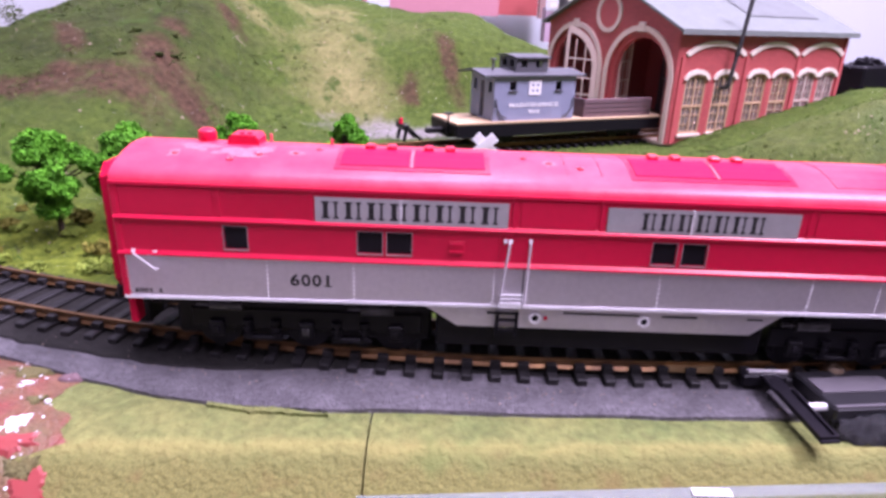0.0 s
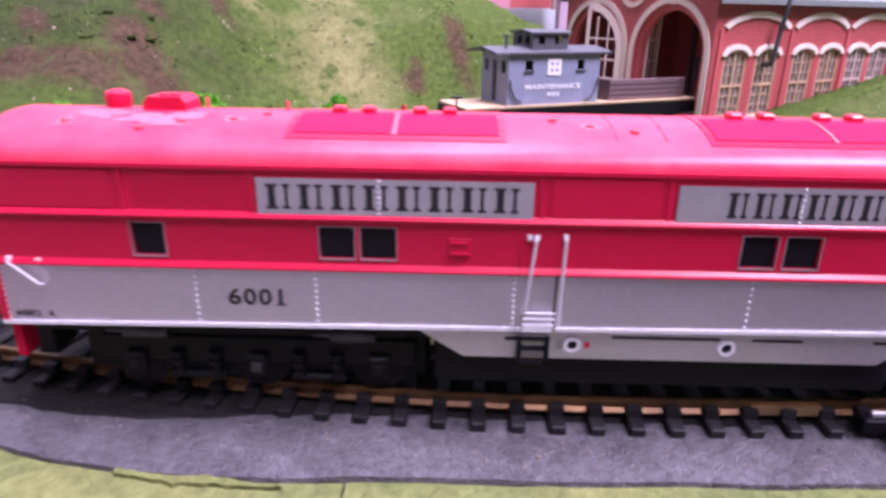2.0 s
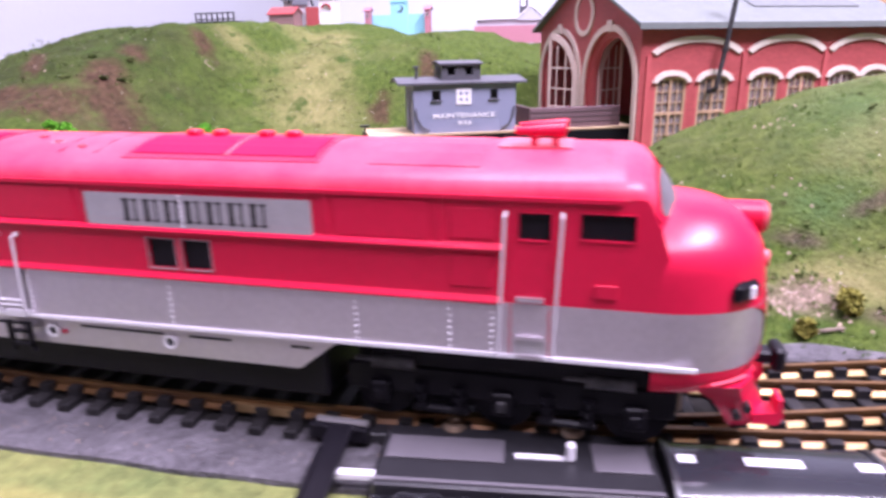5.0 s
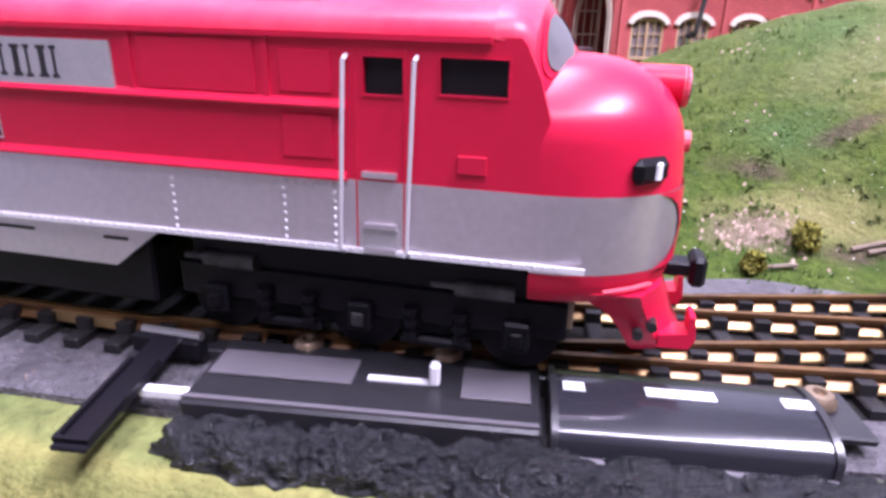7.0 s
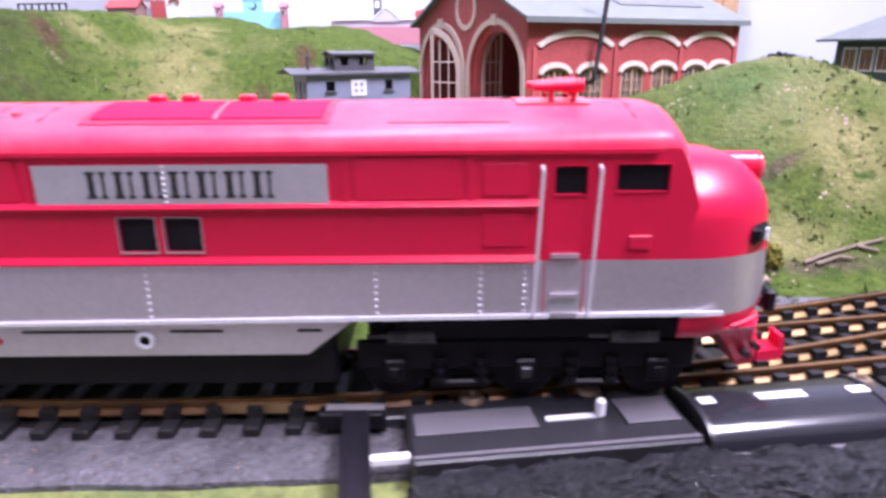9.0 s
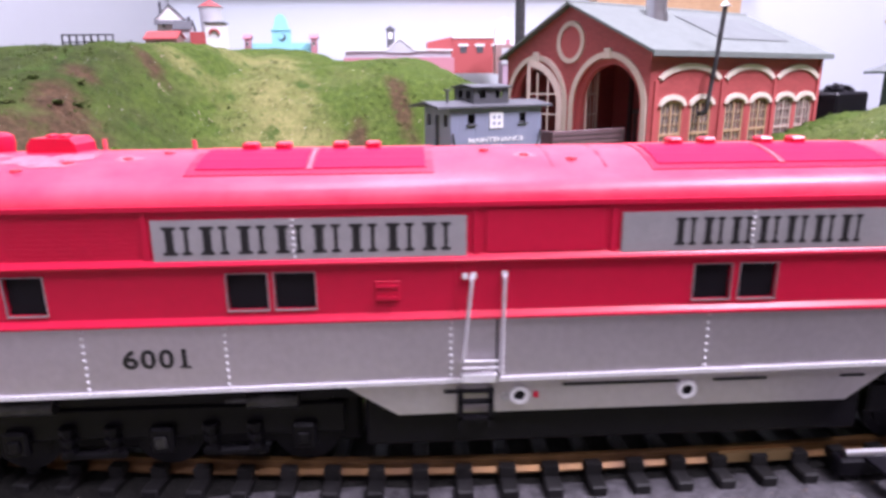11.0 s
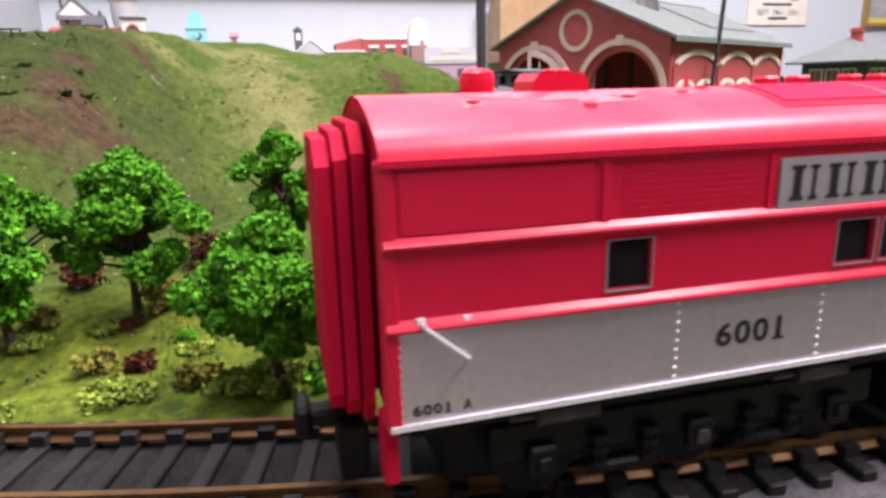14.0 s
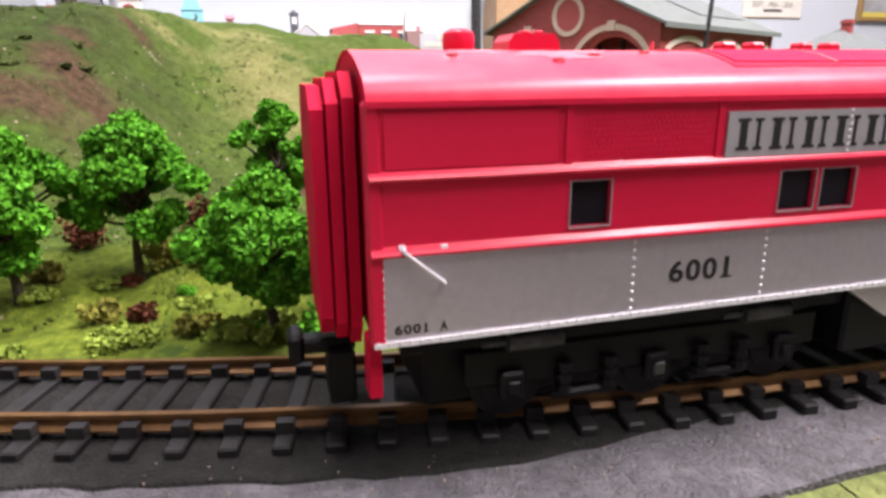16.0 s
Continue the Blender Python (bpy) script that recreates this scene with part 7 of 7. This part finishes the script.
rng_ = random.Random(31)
for k in range(26):
    x, y = rng_.uniform(-0.105, 0.015), rng_.uniform(0.052, 0.105)
    m = (M_LIME, M_OLIVE, M_LIME, M_RUST, M_LEAF, M_OLIVE)[k % 6]
    lab = ("yellow-green foam tuft in the grass", "olive foam tuft in the grass", "yellow-green foam tuft in the grass", "rust-brown foam tuft in the grass", "bright green foam tuft in the grass", "olive foam tuft in the grass")[k % 6]
    bush(200 + k, x, y, rng_.uniform(0.0025, 0.0050), rng_.uniform(0.0015, 0.0040), m, lab)


def scatter():
    rng = random.Random(7)
    bm = B()
    for _ in range(560):
        p = rng.random()
        if p < 0.24:
            x, y = rng.gauss(0.256, 0.007), rng.gauss(0.081, 0.004)
        elif p < 0.38:
            cx, cy = rng.choice(((0.295, 0.134), (0.259, 0.144), (0.260, 0.112), (0.294, 0.100), (0.307, 0.120), (-0.067, 0.319), (-0.044, 0.327)))
            x, y = rng.gauss(cx, 0.003), rng.gauss(cy, 0.003)
        else:
            x, y = rng.uniform(-0.2, 0.42), rng.uniform(0.07, 0.42)
        s = rng.uniform(0.0003, 0.0009)
        z = ground(x, y)
        d = [Vector((x + s * rng.uniform(0.5, 1.2) * math.cos(a), y + s * rng.uniform(0.5, 1.2) * math.sin(a), z - 0.0003)) for a in (0, 1.3, 2.5, 3.8, 5.0)]
        v = [bm.verts.new(p) for p in d]
        t = bm.verts.new((x, y, z + s * 0.8))
        for i in range(5):
            bm.faces.new((v[i], v[(i + 1) % 5], t))
    ob = solo("pebbles", bm, M_PEBBLE, "pale pebbles and chips scattered over the scenery", "pebbles", kind="stuff")
    # dark flock clinging to the slopes
    bm = B()
    made = 0
    while made < 2600:
        x, y = rng.uniform(-0.30, 0.42), rng.uniform(0.075, 0.46)
        if wob(x, y, 26, 17) + 0.5 * wob(x, y, 80, 3) < 0.10:
            made += 0.2
            continue
        z = ground(x, y)
        q = rng.uniform(0.0008, 0.0026)
        leaves(rng, bm, (x, y, z + 0.0003), (q, q, 0.0007), 7, 0.00055)
        made += 1
    solo("flock_clumps", bm, M_FLOCK, "dark green foam flock on the slopes", "flock", kind="stuff")
    # grass tufts of the flocked slopes
    bm = B()
    for _ in range(9000):
        x, y = rng.uniform(-0.22, 0.42), 0.058 + 0.34 * rng.random() ** 1.5
        if wob(x, y, 30, 11) < -0.12:
            continue
        z = ground(x, y)
        for _ in range(2):
            a, l = rng.uniform(0, 6.28), rng.uniform(0.0008, 0.0022)
            w = 0.00035
            p = Vector((x + rng.uniform(-1, 1) * 0.001, y + rng.uniform(-1, 1) * 0.001, z - 0.0002))
            q = Vector((math.cos(a), math.sin(a), 0))
            v = [bm.verts.new(k) for k in (p - q * w, p + q * w, p + Vector((rng.uniform(-1, 1) * l * 0.6, rng.uniform(-1, 1) * l * 0.6, l)))]
            bm.faces.new(v)
    solo("grass_tufts", bm, M_GRASS, "short green grass flock on the slopes", "grass", kind="stuff")
    for k, pts in enumerate((((0.2761, 0.0764), (0.2850, 0.0790), (0.2930, 0.0812), (0.3020, 0.0830)), ((0.2790, 0.0752), (0.2862, 0.0772), (0.2900, 0.0766)), ((0.2545, 0.0690), (0.2588, 0.0688), (0.2640, 0.0700)), ((0.2935, 0.0812), (0.2985, 0.0790)))):
        bm = B()
        q = [Vector((x, y, ground(x, y) + 0.0010)) for x, y in pts]
        for a, b in zip(q, q[1:]):
            rod(bm, a, b, 0.00055, 0.00040, 6)
        solo("fallen_twig", bm, M_TWIG, "thin pale fallen twig on the slope", "twig", group="fallen twigs")


def dirt():
    rng = random.Random(5)

    def flake(cx, cy, rx, ry, lift, n=110, jag=0.45):
        bm = B()
        c = bm.verts.new((cx, cy, bank(cx, cy) + lift))
        rim = []
        for i in range(n):
            a = 2 * math.pi * i / n
            k = 1 + jag * noise.noise(Vector((math.cos(a) * 1.7, math.sin(a) * 1.7, cx * 90)))
            k += jag * 0.5 * noise.noise(Vector((math.cos(a) * 5, math.sin(a) * 5, cx * 50))) + jag * 0.3 * noise.noise(Vector((math.cos(a) * 17, math.sin(a) * 17, cx * 70)))
            x, y = cx + rx * k * math.cos(a), cy + ry * k * math.sin(a)
            rim.append((x, y))
        rings = []
        for f in (0.25, 0.5, 0.75, 1.0):
            rings.append([bm.verts.new((cx + (x - cx) * f, cy + (y - cy) * f, bank(cx + (x - cx) * f, cy + (y - cy) * f) + lift * (1 if f < 1 else 0.2))) for x, y in rim])
        for i in range(n):
            j = (i + 1) % n
            bm.faces.new((c, rings[0][i], rings[0][j]))
            for a, b in zip(rings, rings[1:]):
                bm.faces.new((a[i], b[i], b[j], a[j]))
        return bm
    solo("dirt_patch", flake(-0.046, -0.022, 0.034, 0.028, 0.0006), M_DIRT, "red-brown paint and dirt patch on the foam", "dirt patch", smooth=True)
    for k, (x, y, rx, ry) in enumerate(((-0.0170, -0.0210, 0.0030, 0.0034), (-0.0205, -0.0238, 0.0026, 0.0012), (-0.0287, 0.0030, 0.0014, 0.0006), (-0.0240, -0.0060, 0.0020, 0.0006), (-0.0195, -0.0330, 0.0016, 0.0010), (-0.0150, -0.0130, 0.0008, 0.0005))):
        solo("paint_splash", flake(x, y, rx, ry, 0.0009, 48, 0.7), M_WHITE, "white paint splash on the dirt", "paint splash", group="paint splashes")
    solo("red_paint_splash", flake(-0.0070, -0.0350, 0.0036, 0.0028, 0.0009, 48, 0.7), M_MAROON, "dark red paint splash on the foam", "paint splash")
    for x, y, rx, ry in ((-0.0150, -0.0265, 0.0075, 0.0026), (-0.0300, -0.0180, 0.0060, 0.0030)):
        solo("red_paint_splash", flake(x, y, rx, ry, 0.0008, 60, 0.7), M_MAROON, "dark red paint splash on the foam", "paint splash")
    for x, y, rx, ry in ((-0.0260, -0.0010, 0.0060, 0.0022), (-0.0180, -0.0120, 0.0030, 0.0018), (-0.0100, -0.0315, 0.0034, 0.0020), (-0.0360, -0.0100, 0.0050, 0.0030)):
        solo("moss_patch", flake(x, y, rx, ry, 0.0008, 60, 0.8), M_MOSS, "brown-green flock patch on the dirt", "moss patch", group="moss patches")
    bm = B()
    rs = []
    for k in range(25):
        f = k / 24
        x = 0.0215 + 0.0290 * f
        y = -0.0117 - 0.0030 * f
        w = 0.0011 * math.sin(math.pi * min(1.0, 0.12 + 0.85 * f)) * (1.25 + wob(x, 0, 420, 3)) * (1.3 - f)
        z = bank(x, y)
        rs.append([(x, y - w, z - 0.0002), (x, y - w * 0.9, z + 0.0008), (x, y + w * 0.9, z + 0.0010), (x, y + w, z - 0.0002)])
    solo("torn_foam_strip", loft(bm, rs, closed=True, caps=True), M_BANK, "torn pale green foam strip lying along the roadbed", "foam strip")
    bm = B()
    for _ in range(90):
        x, y = rng.uniform(-0.050, -0.010), rng.uniform(-0.040, 0.004)
        q = rng.uniform(0.00012, 0.00045)
        z = bank(x, y) + 0.0009
        v = [bm.verts.new((x + q * rng.uniform(0.4, 1.6) * math.cos(a), y + q * rng.uniform(0.4, 1.6) * math.sin(a), z)) for a in (0, 1.2, 2.6, 3.8, 5.1)]
        bm.faces.new(v)
    solo("paint_flecks", bm, M_WHITE, "tiny white paint flecks on the dirt", "paint fleck", kind="stuff")
    # Pale specks of the roadbed, also drawing its tiny glints.
    bm = B()
    for _ in range(110):
        x = rng.uniform(-0.03, 0.17)
        y = near_rail(x) - rng.uniform(0.0065, 0.0150)
        q = rng.uniform(0.00006, 0.00015)
        v = [bm.verts.new((x + q * rng.uniform(0.4, 1.8) * math.cos(a), y + q * rng.uniform(0.4, 1.6) * math.sin(a), -0.0041 + q)) for a in (0, 1.2, 2.6, 3.8, 5.1)]
        bm.faces.new(v)
        foot = bm.verts.new((x, y, -0.0052))
        for a, b in zip(v, v[1:] + v[:1]):
            bm.faces.new((b, a, foot))
    solo("roadbed_grit", bm, M_PEBBLE, "pale specks and painted glints on the dark roadbed", "grit", kind="stuff")
    st = B()
    lumpy(st, -0.0150, -0.0030, -0.0062, 0.0030, 0.0014, 0.0016, 2.2, 14, 6)
    solo("clay_chip", st, M_BROWN, "small dark red clay chip lying by the roadbed", "clay chip")
    gl = B()
    q = [Vector((0.060, -0.0376, -0.0078)), Vector((0.36, -0.0125, -0.0078))]
    for a, b in zip(q, q[1:]):
        n = Vector((0.083, -1, 0)).normalized() * 0.0032
        vs = [bm_p for bm_p in (a, b, b + n, a + n)]
        top = [gl.verts.new(p) for p in vs]
        bot = [gl.verts.new(p - Vector((0, 0, 0.03))) for p in vs]
        gl.faces.new(top)
        gl.faces.new(bot[::-1])
        for i in range(4):
            j = (i + 1) % 4
            gl.faces.new((top[i], bot[i], bot[j], top[j]))
    solo("acrylic_guard", gl, M_ACRYLIC, "clear acrylic guard along the layout's front edge", "acrylic guard")
    # Solid white sliver that draws the highlight on the guard's top edge.
    solo("edge_highlight", box(B(), 0.1285, -0.0345, -0.0077, 0.1365, -0.0325, -0.0073), M_WHITE, "painted white highlight on the acrylic guard's edge", "tag")


M_GRASS = leaf_mat("grass_flock", (0.075, 0.132, 0.020), (0.036, 0.078, 0.012))
M_DIRT = mat("red_brown_dirt", (0.17, 0.030, 0.026), 0.45, second=(0.10, 0.092, 0.034), scale=70, mix=0.95, bump=0.0006, bump_scale=900, fine=0.25)
M_MOSS = mat("brown_green_flock", (0.075, 0.075, 0.022), 0.95, second=(0.13, 0.105, 0.035), scale=420, mix=0.9, bump=0.0008, bump_scale=1500, fine=0.35)
M_MAROON = mat("maroon_paint", (0.24, 0.03, 0.03), 0.5, second=(0.2, 0.04, 0.03), scale=300)
M_ACRYLIC = mat("clear_acrylic", (0.75, 0.85, 0.82), 0.06)
M_ACRYLIC.node_tree.nodes["Principled BSDF"].inputs["Transmission Weight"].default_value = 0.85
scatter()
dirt()
